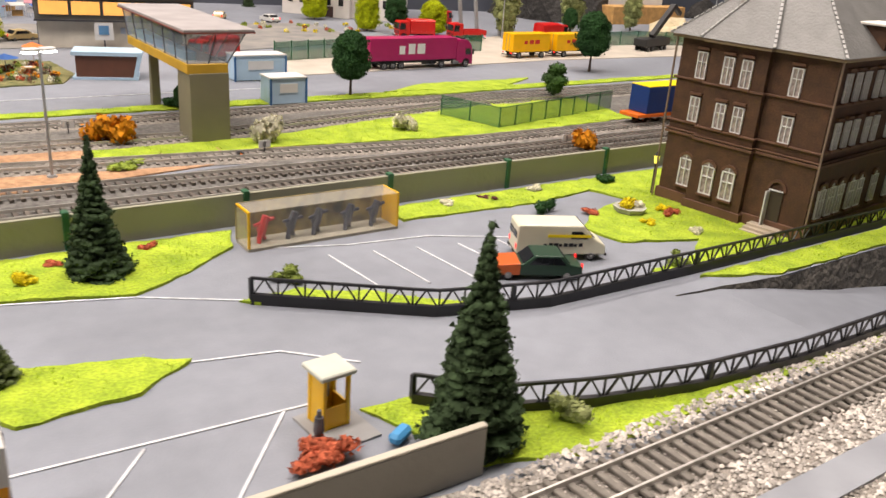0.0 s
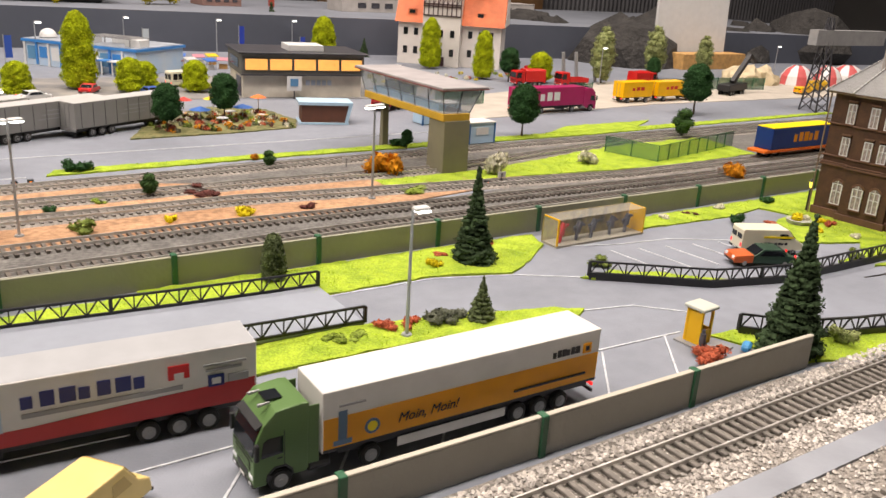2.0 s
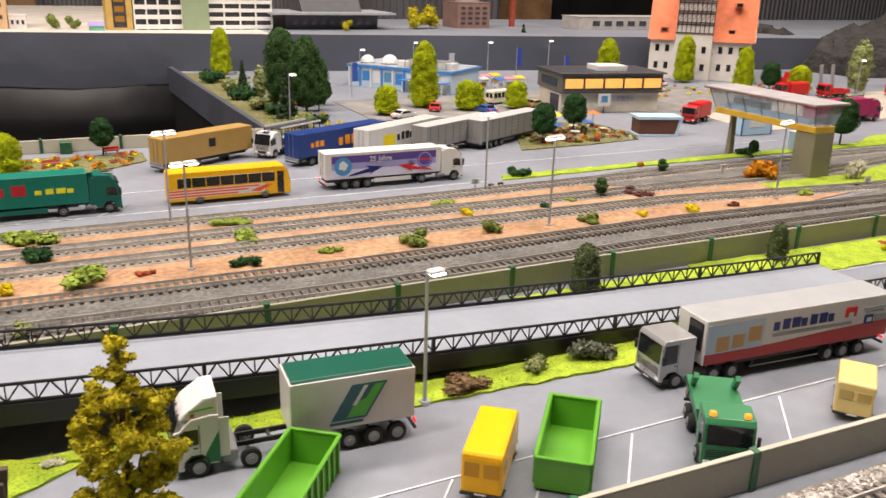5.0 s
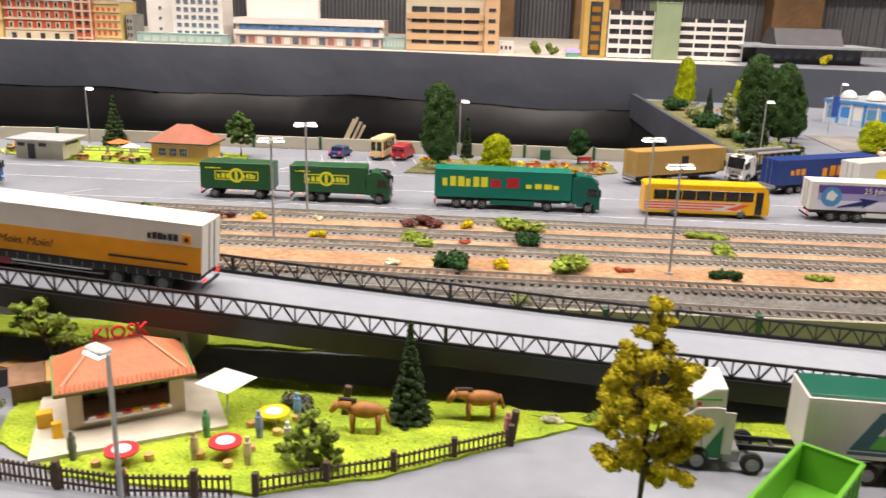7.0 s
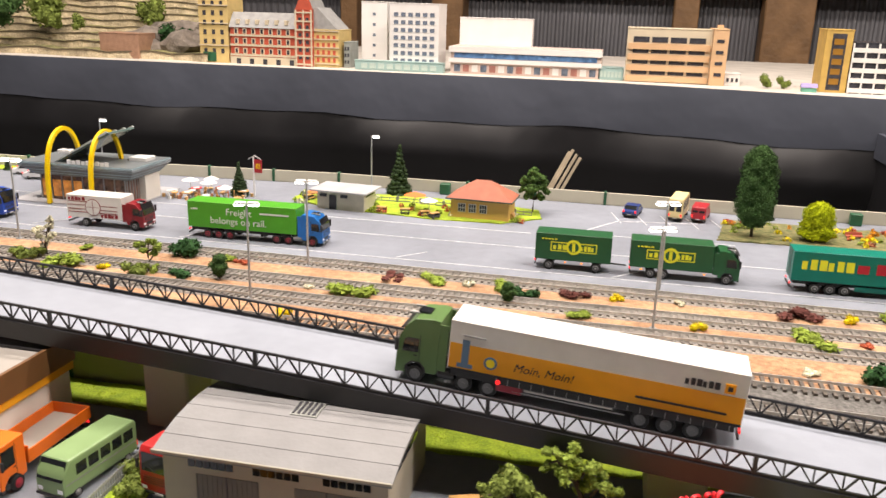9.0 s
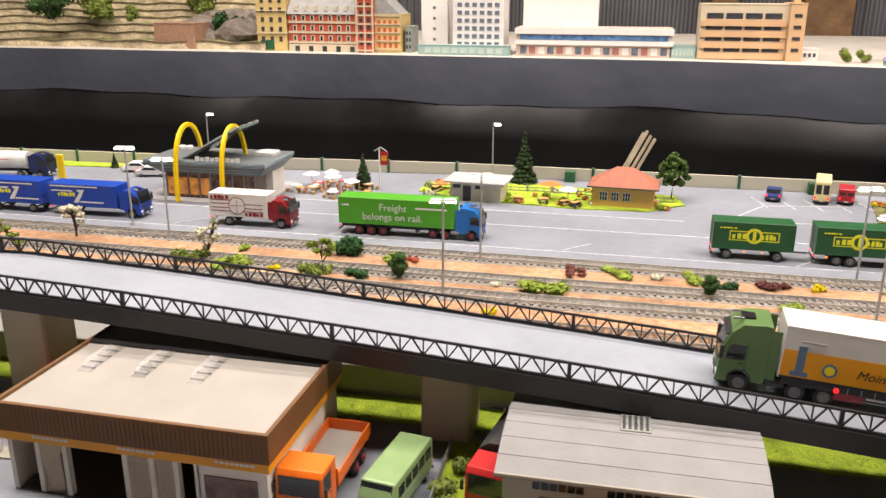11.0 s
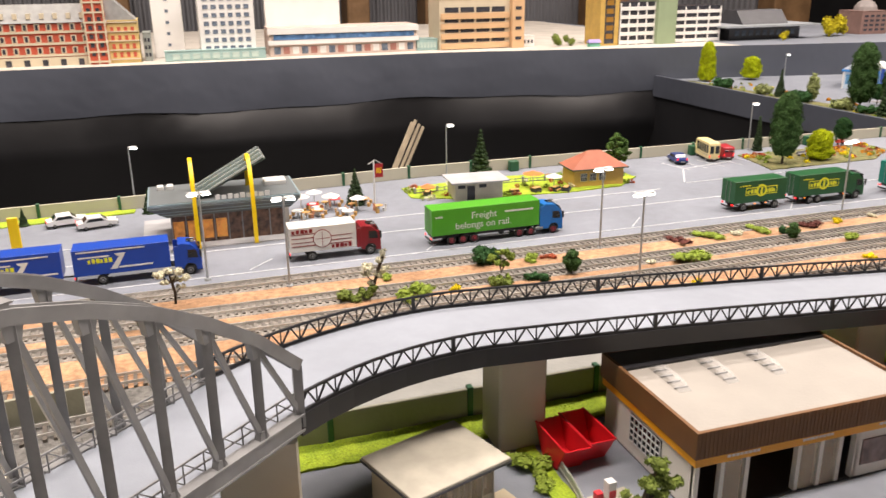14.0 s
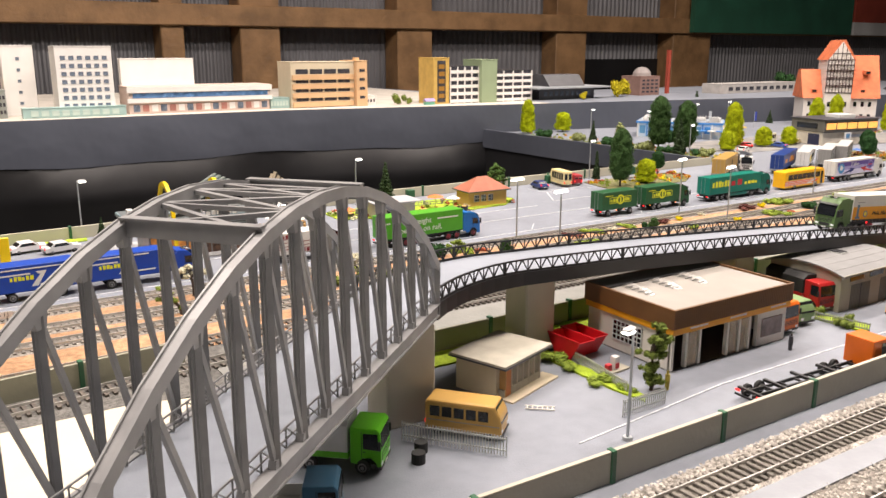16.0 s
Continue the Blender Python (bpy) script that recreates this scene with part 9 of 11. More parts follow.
def house_window(parent, face, u, z, w, h, arch=False, depth=0.0):
    """White-framed window with sill; face 'w' (west front) or 's' (south side)."""
    win = thing_part = part("window", box(-w / 2, w / 2, -0.0006, 0.001, 0, h), CURTAIN, parent, "pale curtained pane")
    fr = bmesh.new()
    t = w * 0.09
    for a in ((-w / 2 - t, -w / 2 + t * 0.4, 0, h), (w / 2 - t * 0.4, w / 2 + t, 0, h), (-t / 2, t / 2, 0, h)):
        box(a[0], a[1], -0.0016, 0.0, a[2], a[3], 0, fr)
    for zz in (0, h * 0.62, h - t * 0.6):
        box(-w / 2 - t, w / 2 + t, -0.0017, 0.0, zz, zz + t, 0, fr)
    part("frame", fr, WHITEP, win, "white window frame")
    part("sill", box(-w / 2 - t * 2, w / 2 + t * 2, -0.0028, 0.0, -0.0016, 0), TRIM, win)
    if arch:
        b2 = bmesh.new()
        for k in range(8):
            a0, a1 = math.pi * k / 8, math.pi * (k + 1) / 8
            bar((math.cos(a0) * w * 0.62, -0.0008, h + math.sin(a0) * w * 0.5), (math.cos(a1) * w * 0.62, -0.0008, h + math.sin(a1) * w * 0.5), 0.0016, 0.0022, b2)
        part("arch", b2, TRIM, win, "brick arch")
        b3 = cyl((0, -0.0009, h), (0, 0.0006, h), w * 0.52, n=20)
        bmesh.ops.bisect_plane(b3, geom=b3.verts[:] + b3.edges[:] + b3.faces[:], plane_co=(0, 0, h), plane_no=(0, 0, -1), clear_outer=True)
        part("fanlight", b3, CURTAIN, win)
        part("fan_bar", bar((0, -0.0012, h), (0, -0.0012, h + w * 0.52), 0.0006, 0.0006), WHITEP, win)
    else:
        part("hood", box(-w / 2 - t * 2, w / 2 + t * 2, -0.0024, 0.0, h + 0.002, h + 0.0038), TRIM, win)
    if face == "w":
        win.matrix_basis = Matrix.Translation((-0.0002 - depth, u, z)) @ Matrix.Rotation(-math.pi / 2, 4, "Z")
    else:
        win.matrix_basis = Matrix.Translation((u, -0.0002, z))


for u, dep in ((0.107, 0), (0.081, 0.005), (0.0655, 0.005), (0.0285, 0)):
    house_window(hs, "w", u, 0.1045, 0.0076, 0.0205, False, dep)
    house_window(hs, "w", u, 0.0700, 0.0076, 0.0195, False, dep)
for u, dep in ((0.1055, 0), (0.0815, 0.005), (0.0635, 0.005)):
    house_window(hs, "w", u, 0.0165, 0.0096, 0.0225, True, dep)
for u in (0.017, 0.033, 0.048, 0.068, 0.083, 0.11, 0.14, 0.17, 0.20, 0.23):
    house_window(hs, "s", u, 0.1045, 0.0072, 0.0205)
    house_window(hs, "s", u, 0.0700, 0.0072, 0.0195)
    house_window(hs, "s", u, 0.0165, 0.0092, 0.0225, True)
part("door", box(-0.0012, 0.0006, 0.0195, 0.0310, 0.006, 0.034), mat("door_dark", (0.05, 0.035, 0.03), 0.4), hs, "dark doorway ajar")
b2 = bmesh.new()
for k in range(8):
    a0, a1 = math.pi * k / 8, math.pi * (k + 1) / 8
    bar((-0.001, 0.0252 + math.cos(a0) * 0.0068, 0.034 + math.sin(a0) * 0.0075), (-0.001, 0.0252 + math.cos(a1) * 0.0068, 0.034 + math.sin(a1) * 0.0075), 0.0016, 0.0022, b2)
part("door_arch", b2, TRIM, hs, "brick door arch")
part("transom", box(-0.0019, -0.0012, 0.0195, 0.0310, 0.0335, 0.0345), WHITEP, hs)
part("door_leaf", box(-0.007, -0.0012, 0.0298, 0.0308, 0.006, 0.033), WHITEP, hs, "white open door leaf")
part("steps", merge_boxes([(-0.018, -0.0022, 0.013, 0.040, 0, 0.002), (-0.014, -0.0022, 0.0135, 0.0395, 0.002, 0.004), (-0.010, -0.0022, 0.014, 0.039, 0.004, 0.006)]), mat("step_stone", (0.42, 0.36, 0.28), 0.8, scale=80), hs, "pale stone steps")
b = bmesh.new()
b2 = bmesh.new()
o_ = 0.009
lo = [b.verts.new(p) for p in ((-o_, -o_ + 0.002, HH + 0.001), (HL, -o_ + 0.002, HH + 0.001), (HL, HD + o_ - 0.002, HH + 0.001), (-o_, HD + o_ - 0.002, HH + 0.001))]
hi = [b.verts.new(p) for p in ((0.044, 0.046, HH + 0.052), (HL, 0.046, HH + 0.052), (HL, HD - 0.046, HH + 0.052), (0.044, HD - 0.046, HH + 0.052))]
for i in range(4):
    if i != 1:
        b.faces.new((lo[i], lo[(i + 1) % 4], hi[(i + 1) % 4], hi[i]))
b.faces.new(hi)
b.faces.new(lo[::-1])
b.faces.new((lo[1], lo[2], hi[2], hi[1]))
part("roof", b, SLATE, hs, "grey slate mansard roof")
b = bmesh.new()
base = [b.verts.new(p) for p in ((-0.0135, BAY0 - 0.006, HH + 0.0012), (-0.0135, BAY1 + 0.006, HH + 0.0012), (0.044, BAY1 + 0.006, HH + 0.0012), (0.044, BAY0 - 0.006, HH + 0.0012))]
apex = b.verts.new((0.042, (BAY0 + BAY1) / 2, HH + 0.0545))
for i in range(4):
    b.faces.new((base[i], apex, base[(i + 1) % 4]))
part("bay_roof", b, SLATE, hs, "slate roof over the bay")
for p, q in (((-o_, -o_ + 0.002, HH + 0.0015), (0.044, 0.046, HH + 0.0525)), ((-o_, HD + o_ - 0.002, HH + 0.0015), (0.044, HD - 0.046, HH + 0.0525)), ((-0.0135, BAY1 + 0.006, HH + 0.002), (0.042, (BAY0 + BAY1) / 2, HH + 0.055)), ((-0.0135, BAY0 - 0.006, HH + 0.002), (0.042, (BAY0 + BAY1) / 2, HH + 0.055))):
    p, q = Vector(p), Vector(q)
    for k in range(18):
        part("ridge_tile", bar(p.lerp(q, k / 18), p.lerp(q, (k + 0.75) / 18), 0.0019, 0.0013), RIDGE, hs)
part("chimney", cyl((0.02, HD - 0.035, HH + 0.02), (0.02, HD - 0.035, HH + 0.052), 0.003, n=10), mat("flue_grey", (0.36, 0.34, 0.31), 0.6), hs, "grey flue pipe")
for x in (0.055, 0.125, 0.19):
    dm = part("dormer", box(x, x + 0.026, -0.004, 0.03, HH + 0.004, HH + 0.021), BRICK, hs, "brick dormer")
    part("dormer_roof", box(x - 0.004, x + 0.030, -0.010, 0.032, HH + 0.021, HH + 0.023, 0.0005), OFFWHITE, dm, "pale dormer roof")
    part("dormer_window", box(x + 0.007, x + 0.019, -0.0048, -0.0035, HH + 0.007, HH + 0.018), GLASS, dm)
gl = root_at("gas_lantern", "black gas lantern with a glowing yellow lamp", "lantern", 1.016, 0.243, 0)
part("post", cyl((0, 0, 0), (0, 0, 0.028), 0.0012, 0.0009, 8), BLACKP, gl)
part("lantern_glass", cyl((0, 0, 0.028), (0, 0, 0.0345), 0.0016, 0.0026, 6), mat("lantern_glow", (0.95, 0.8, 0.1), 0.3, emit=2.0), gl, "glowing yellow lantern")
part("lantern_cap", cyl((0, 0, 0.0345), (0, 0, 0.038), 0.0030, 0.0004, 6), BLACKP, gl)

# ---- rear side of the layout ----
YELLOWW = mat("warm_yellow_wall", (0.62, 0.38, 0.10), 0.7, vary=0.06, scale=40)
TOWERG = mat("tower_taupe", (0.20, 0.185, 0.12), 0.75, vary=0.08, scale=40)
GLASSB = glassy("tower_glass", (0.35, 0.42, 0.48), 0.05, 0.45)
BLUEF = mat("pale_blue_panel", (0.42, 0.58, 0.72), 0.5, vary=0.06, scale=40)
ROOFBRN = mat("brown_roof", (0.36, 0.12, 0.07), 0.7, vary=0.12, scale=60)

# signal tower
st = root_at("signal_tower", "signal tower with glazed cabin and ochre band on a taupe shaft", "signal tower", 0.731, 0.548, 0)
part("shaft", profile_x([(-0.018, 0), (0.018, 0), (0.017, 0.064), (-0.017, 0.064)], -0.0185, 0.0185, 0.0008), TOWERG, st, "taupe tower shaft")
part("rear_leg", profile_x([(0.151, 0), (0.161, 0), (0.1585, 0.064), (0.1535, 0.064)], -0.0045, 0.0045, 0.0004), TOWERG, st, "taupe rear leg")
part("ochre_band", box(-0.020, 0.0185, -0.016, 0.178, 0.0635, 0.0725, 0.0006), mat("tower_ochre", (0.56, 0.34, 0.025), 0.6), st, "ochre cabin base")
b = bmesh.new()
lo = [b.verts.new(p) for p in ((-0.019, -0.015, 0.0725), (0.0175, -0.015, 0.0725), (0.0175, 0.177, 0.0725), (-0.019, 0.177, 0.0725))]
hi = [b.verts.new(p) for p in ((-0.018, -0.010, 0.099), (0.038, -0.010, 0.099), (0.038, 0.196, 0.099), (-0.018, 0.196, 0.099))]
for i in range(4):
    b.faces.new((lo[i], lo[(i + 1) % 4], hi[(i + 1) % 4], hi[i]))
part("cabin_glass", b, GLASSB, st, "tinted cabin glazing")
for k in range(7):
    y = -0.015 + 0.032 * k
    part("mullion", bar((-0.0193, y, 0.0725), (-0.0183, y * 1.075 + 0.006, 0.099), 0.0009, 0.0009), DARKGREY, st)
    part("mullion", bar((0.0178, y, 0.0725), (0.0383, y * 1.075 + 0.006, 0.099), 0.0009, 0.0009), DARKGREY, st)
part("mullion", bar((0.0, -0.0153, 0.0725), (0.010, -0.0103, 0.099), 0.0009, 0.0009), DARKGREY, st)
part("cabin_floor", box(-0.018, 0.0165, -0.013, 0.175, 0.0725, 0.0735), OFFWHITE, st)
part("desk", box(-0.016, -0.006, 0.0, 0.16, 0.0735, 0.081), mat("desk_blue", (0.25, 0.45, 0.65), 0.4), st, "pale blue control desk")
part("cabinet", box(0.004, 0.014, 0.10, 0.165, 0.0735, 0.088), DARKGREY, st)
part("roof", box(-0.021, 0.046, -0.013, 0.206, 0.0995, 0.1025, 0.0006), mat("tower_roof", (0.33, 0.31, 0.31), 0.7, scale=40), st, "grey flat roof")
part("roof_edge", box(-0.0215, 0.0465, -0.0135, 0.2065, 0.0988, 0.0998), mat("roof_edge_red", (0.22, 0.05, 0.04), 0.6), st, "dark red roof edge")

# small site huts near the tower
for x, y, w, d, h, lb in ((0.872, 0.683, 0.044, 0.03, 0.030, "small pale blue site cabin with white roof"), (0.90, 0.83, 0.07, 0.03, 0.032, "pale blue office container with white roof")):
    c = root_at("site_cabin", lb, "cabin", x, y, 0, group="site cabins")
    part("cabin_wall", box(-w / 2, w / 2, -d / 2, d / 2, 0.001, h, 0.0004), BLUEF, c)
    part("roof", box(-w / 2 - 0.001, w / 2 + 0.001, -d / 2 - 0.001, d / 2 + 0.001, h, h + 0.0015), WHITEP, c, "white roof")
    for sx in (-1, 1):
        part("corner_post", box(sx * w / 2 - 0.0012, sx * w / 2 + 0.0012, -d / 2 - 0.0008, -d / 2 + 0.001, 0, h), mat("cabin_blue", (0.03, 0.12, 0.3), 0.5), c, "blue corner post")
    part("window", box(-w / 4, w / 4, -d / 2 - 0.0006, -d / 2 + 0.0004, h * 0.45, h * 0.8), WHITEP, c)

# green mesh fence
gf = thing("mesh_fence", "dark green wire mesh fence around the grass plot", "fence")
GM = glassy("green_mesh", (0.03, 0.16, 0.09), 0.6, 0.42)
fence_pts = [Vector((1.014, 0.563, 0)), Vector((1.039, 0.486, 0)), Vector((1.259, 0.533, 0))]
for p, q in zip(fence_pts, fence_pts[1:]):
    n = max(1, int((q - p).length / 0.028))
    for i in range(n):
        a, c = p.lerp(q, i / n), p.lerp(q, (i + 1) / n)
        part("mesh_panel", bar(a + Vector((0, 0, 0.012)), c + Vector((0, 0, 0.012)), 0.0005, 0.022), GM, gf)
        part("fence_post", cyl(a, a + Vector((0, 0, 0.0245)), 0.0008, n=6), POSTGREEN, gf)
        part("top_rail", bar(a + Vector((0, 0, 0.0238)), c + Vector((0, 0, 0.0238)), 0.0009, 0.0009), POSTGREEN, gf)

# drive-in restaurant with two yellow arches
ARY = mat("arch_yellow", (0.85, 0.58, 0.0), 0.4, vary=0.04, scale=40)
ROOFSL = mat("restaurant_roof", (0.125, 0.140, 0.145), 0.5, vary=0.08, scale=40)
rs = root_at("restaurant", "drive-in restaurant with dark flared roof and yellow arches", "restaurant", -1.40, 0.80, 0)
part("forecourt", box(-0.006, 0.18, -0.03, 0.115, 0, 0.0014), mat("forecourt_grey", (0.36, 0.36, 0.37), 0.8, scale=30), rs, "pale paved forecourt")
part("wall", box(0.030, 0.168, -0.008, 0.062, 0.001, 0.038), mat("restaurant_inside", (0.10, 0.055, 0.04), 0.3, vary=0.6, scale=120, second=(0.28, 0.15, 0.1)), rs, "dark glazed walls")
part("white_wall", box(0.168, 0.178, 0.024, 0.062, 0.001, 0.038), OFFWHITE, rs)
for k in range(9):
    part("mullion", box(0.030 + k * 0.017, 0.0315 + k * 0.017, -0.0095, -0.0075, 0.001, 0.038), STEEL, rs)
for k in range(6):
    part("mullion", box(0.1675, 0.1692, -0.007 + k * 0.0065, -0.0058 + k * 0.0065, 0.001, 0.038), STEEL, rs)
b = bmesh.new()
lo = [b.verts.new(p) for p in ((0.026, -0.011, 0.037), (0.176, -0.011, 0.037), (0.176, 0.066, 0.037), (0.026, 0.066, 0.037))]
mi = [b.verts.new(p) for p in ((0.006, -0.022, 0.0505), (0.188, -0.022, 0.0505), (0.188, 0.078, 0.0505), (0.006, 0.078, 0.0505))]
hi = [b.verts.new(p) for p in ((0.006, -0.022, 0.0555), (0.188, -0.022, 0.0555), (0.188, 0.078, 0.0555), (0.006, 0.078, 0.0555))]
for A, B_ in ((lo, mi), (mi, hi)):
    for i in range(4):
        b.faces.new((A[i], A[(i + 1) % 4], B_[(i + 1) % 4], B_[i]))
b.faces.new(hi)
b.faces.new(lo[::-1])
part("roof", b, ROOFSL, rs, "dark grey flared roof")
for f_ in (0.30, 0.62):
    ring = [Vector((0.026 - 0.020 * f_, -0.011 - 0.011 * f_, 0.037 + 0.0135 * f_)), Vector((0.176 + 0.012 * f_, -0.011 - 0.011 * f_, 0.037 + 0.0135 * f_)), Vector((0.176 + 0.012 * f_, 0.066 + 0.012 * f_, 0.037 + 0.0135 * f_)), Vector((0.026 - 0.020 * f_, 0.066 + 0.012 * f_, 0.037 + 0.0135 * f_))]
    part("roof_band", sweep(ring + ring[:1], 0.0012, 0.0011), mat("roof_band_pale", (0.30, 0.37, 0.40), 0.5), rs, "pale roof band")
part("roof_edge", box(0.0055, 0.1885, -0.0225, 0.0785, 0.0535, 0.0562), mat("roof_edge_blue", (0.22, 0.30, 0.33), 0.5), rs, "blue-grey roof edge")
part("roof_top", box(0.0075, 0.1865, -0.0205, 0.0765, 0.0562, 0.0568), ROOFSL, rs, "dark grey roof felt")
for x in (0.060, 0.129):
    f = lambda a: (x, 0.010 - (0.042 if a < math.pi / 2 else 0.036) * math.cos(a), 0.001 + 0.101 * math.sin(a) ** 0.6)
    part("arch", sweep([Vector(f(math.pi * (k / 28) ** 1.0)) for k in range(26)], 0.0048, 0.0054), ARY, rs, "bright yellow arch")
wing = part("roof_wing", profile_y([(0.060, 0.0572), (0.066, 0.0568), (0.150, 0.101), (0.146, 0.103)], -0.010, 0.052), glassy("wing_glass", (0.09, 0.13, 0.12), 0.12, 0.88), rs, "slanted dark glass roof light")
for y in (-0.0115, 0.010, 0.031, 0.0515):
    part("roof_wing_frame", profile_y([(0.058, 0.0572), (0.061, 0.0572), (0.148, 0.1035), (0.145, 0.1050)], y, y + 0.0018), mat("wing_frame", (0.42, 0.46, 0.45), 0.5), wing)
for k in range(4):
    part("lit_pane", box(0.0325 + 0.017 * k, 0.0455 + 0.017 * k, -0.0088, -0.0080, 0.006, 0.030), mat("lit_orange_pane", (0.85, 0.30, 0.06), 0.3, vary=0.6, scale=90, emit=0.25), rs, "warm lit pane")
part("roof_lettering", merge_boxes([(0.085 + 0.0075 * k, 0.0905 + 0.0075 * k, -0.0205, -0.0190, 0.0568, 0.0630 - 0.0012 * (k % 2)) for k in range(9)]), WHITEP, rs, "white sign bars on the roof edge")
for k in range(3):
    part("roof_band", box(0.0052, 0.1888, -0.0229, 0.0789, 0.0509 + 0.0016 * k, 0.0514 + 0.0016 * k), mat("roof_band_pale", (0.33, 0.38, 0.40), 0.5), rs, "pale roof stripe")
for a in [(0.005 + 0.012 * k, 0.013 + 0.012 * k, 0.05, 0.062, 0.0568, 0.062) for k in range(1, 3)] + [(0.150, 0.178, 0.03, 0.055, 0.0568, 0.0625)]:
    part("roof_unit", box(*a, 0.0005), WHITEP, rs, "white roof equipment")
for i in range(7):
    x, y = -1.195 + 0.017 * i, 0.855 + 0.022 * (i % 3)
    tb = root_at("terrace_table", "small cafe table with chairs on the terrace", "table", x, y, i * 20, group="terrace tables")
    part("table_top", cyl((0, 0, 0.0085), (0, 0, 0.0095), 0.0055, n=12), [WOODP, WHITEP][i % 2], tb)
    part("leg", cyl((0, 0, 0), (0, 0, 0.0085), 0.0008, n=6), STEEL, tb)
    for k in range(3):
        a = k * 2.1
        part("chair", merge_boxes([(0.008 * math.cos(a) - 0.002, 0.008 * math.cos(a) + 0.002, 0.008 * math.sin(a) - 0.002, 0.008 * math.sin(a) + 0.002, 0, 0.005), (0.010 * math.cos(a) - 0.0018, 0.010 * math.cos(a) + 0.0018, 0.010 * math.sin(a) - 0.0005, 0.010 * math.sin(a) + 0.0005, 0.005, 0.010)]), [mat("chair_salmon", (0.5, 0.22, 0.12), 0.5), WOODP, WHITEP][k], tb)
parasol("cream round parasol on the terrace", -1.155, 0.885, OFFWHITE, 0.024, False, 0.013)
parasol("cream round parasol on the terrace", -1.12, 0.868, WHITEP, 0.022, False, 0.012)
parasol("cream round parasol on the terrace", -1.195, 0.902, OFFWHITE, 0.022, False, 0.013)
parasol("cream round parasol on the terrace", -1.172, 0.925, WHITEP, 0.021, False, 0.012)
for i, (x, y) in enumerate(((-1.205, 0.866), (-1.178, 0.862), (-1.180, 0.893), (-1.140, 0.842), (-1.105, 0.898), (-1.145, 0.912))):
    garden_table("small round terrace table with stools", x, y, [WHITEP, WOODP, REDT][i % 3])
fl = root_at("flag_sign", "red hanging flag sign on a white post", "sign", -1.088, 0.90, 0)
part("post", cyl((0, 0, 0), (0, 0, 0.062), 0.0016, 0.0012, 8), WHITEP, fl)
part("flag", box(0.001, 0.0135, -0.0004, 0.0004, 0.038, 0.058), mat("flag_red", (0.35, 0.012, 0.02), 0.5), fl, "red flag")
part("emblem", merge_boxes([(0.004, 0.0052, -0.0008, -0.0004, 0.044, 0.052), (0.0067, 0.0079, -0.0008, -0.0004, 0.044, 0.052), (0.0094, 0.0106, -0.0008, -0.0004, 0.044, 0.052)]), ARY, fl, "yellow emblem bars")
for q in ((-0.008, 0.058), (0.012, 0.058)):
    part("bracket", bar((0.002, 0, 0.064), (q[0], 0, q[1]), 0.001, 0.001), WHITEP, fl)
ys = obj("yellow_pylon_sign", box(-0.006, 0.006, -0.0015, 0.0015, 0, 0.052, 0.001), ARY)
ys.matrix_basis = Matrix.Translation((-1.545, 0.80, 0))
tagged(ys, "tall yellow pylon sign beside the road", "sign")

# island with wash house and cottage
turf("cottage_lawn", [(-1.03, 0.905), (-0.955, 0.872), (-0.80, 0.855), (-0.705, 0.862), (-0.655, 0.905), (-0.665, 0.955), (-0.86, 0.985), (-1.03, 0.965)], "green lawn around the rear cottage")
wh = root_at("wash_house", "cream utility hut with grey flat roof", "hut", -0.975, 0.868, -4)
part("wall", merge_boxes([(0, 0.072, 0.002, 0.045, 0, 0.027), (0, 0.018, 0, 0.002, 0, 0.027), (0.030, 0.072, 0, 0.002, 0, 0.027)]), mat("hut_cream", (0.60, 0.56, 0.44), 0.7, scale=50), wh)
part("doorway", box(0.018, 0.030, 0.0008, 0.0022, 0, 0.021), GLASS, wh, "dark doorway")
part("window_strip", box(0.072, 0.0724, 0.008, 0.040, 0.020, 0.024), GLASS, wh)
for x in (0.004, 0.036):
    part("window", box(x, x + 0.011, -0.0006, 0.0005, 0.018, 0.023), GLASS, wh)
part("roof", box(-0.008, 0.080, -0.010, 0.050, 0.027, 0.0295, 0.0005), mat("zinc_roof", (0.40, 0.40, 0.41), 0.6, scale=40), wh, "grey flat roof")
ct = root_at("cottage", "yellow cottage with hipped brown-red roof and white windows", "cottage", -0.780, 0.876, -3)
ct.matrix_basis = ct.matrix_basis @ Matrix.Diagonal((0.9, 1, 1.23, 1))
part("wall", box(0, 0.092, 0, 0.045, 0, 0.024, 0.0003), YELLOWW, ct)
for k in range(3):
    w = part("window", box(0.012 + 0.017 * k, 0.024 + 0.017 * k, -0.0006, 0.0005, 0.008, 0.018), WHITEP, ct, "white window")
    part("pane", merge_boxes([(0.0128 + 0.017 * k + 0.0038 * j, 0.0155 + 0.017 * k + 0.0038 * j, -0.0009, 0.0, z, z + 0.004) for j in range(3) for z in (0.0085, 0.0133)]), GLASS, w)
part("cask", cyl((0.0935, 0.014, 0.004), (0.0935, 0.026, 0.004), 0.004, n=10), WOODP, ct)
b = bmesh.new()
lo = [b.verts.new(p) for p in ((-0.006, -0.006, 0.024), (0.098, -0.006, 0.024), (0.098, 0.051, 0.024), (-0.006, 0.051, 0.024))]
hi = [b.verts.new(p) for p in ((0.034, 0.022, 0.043), (0.058, 0.022, 0.043))]
for f in ((lo[0], lo[1], hi[1], hi[0]), (lo[1], lo[2], hi[1]), (lo[2], lo[3], hi[0], hi[1]), (lo[3], lo[0], hi[0]), tuple(lo[::-1])):
    b.faces.new(f)
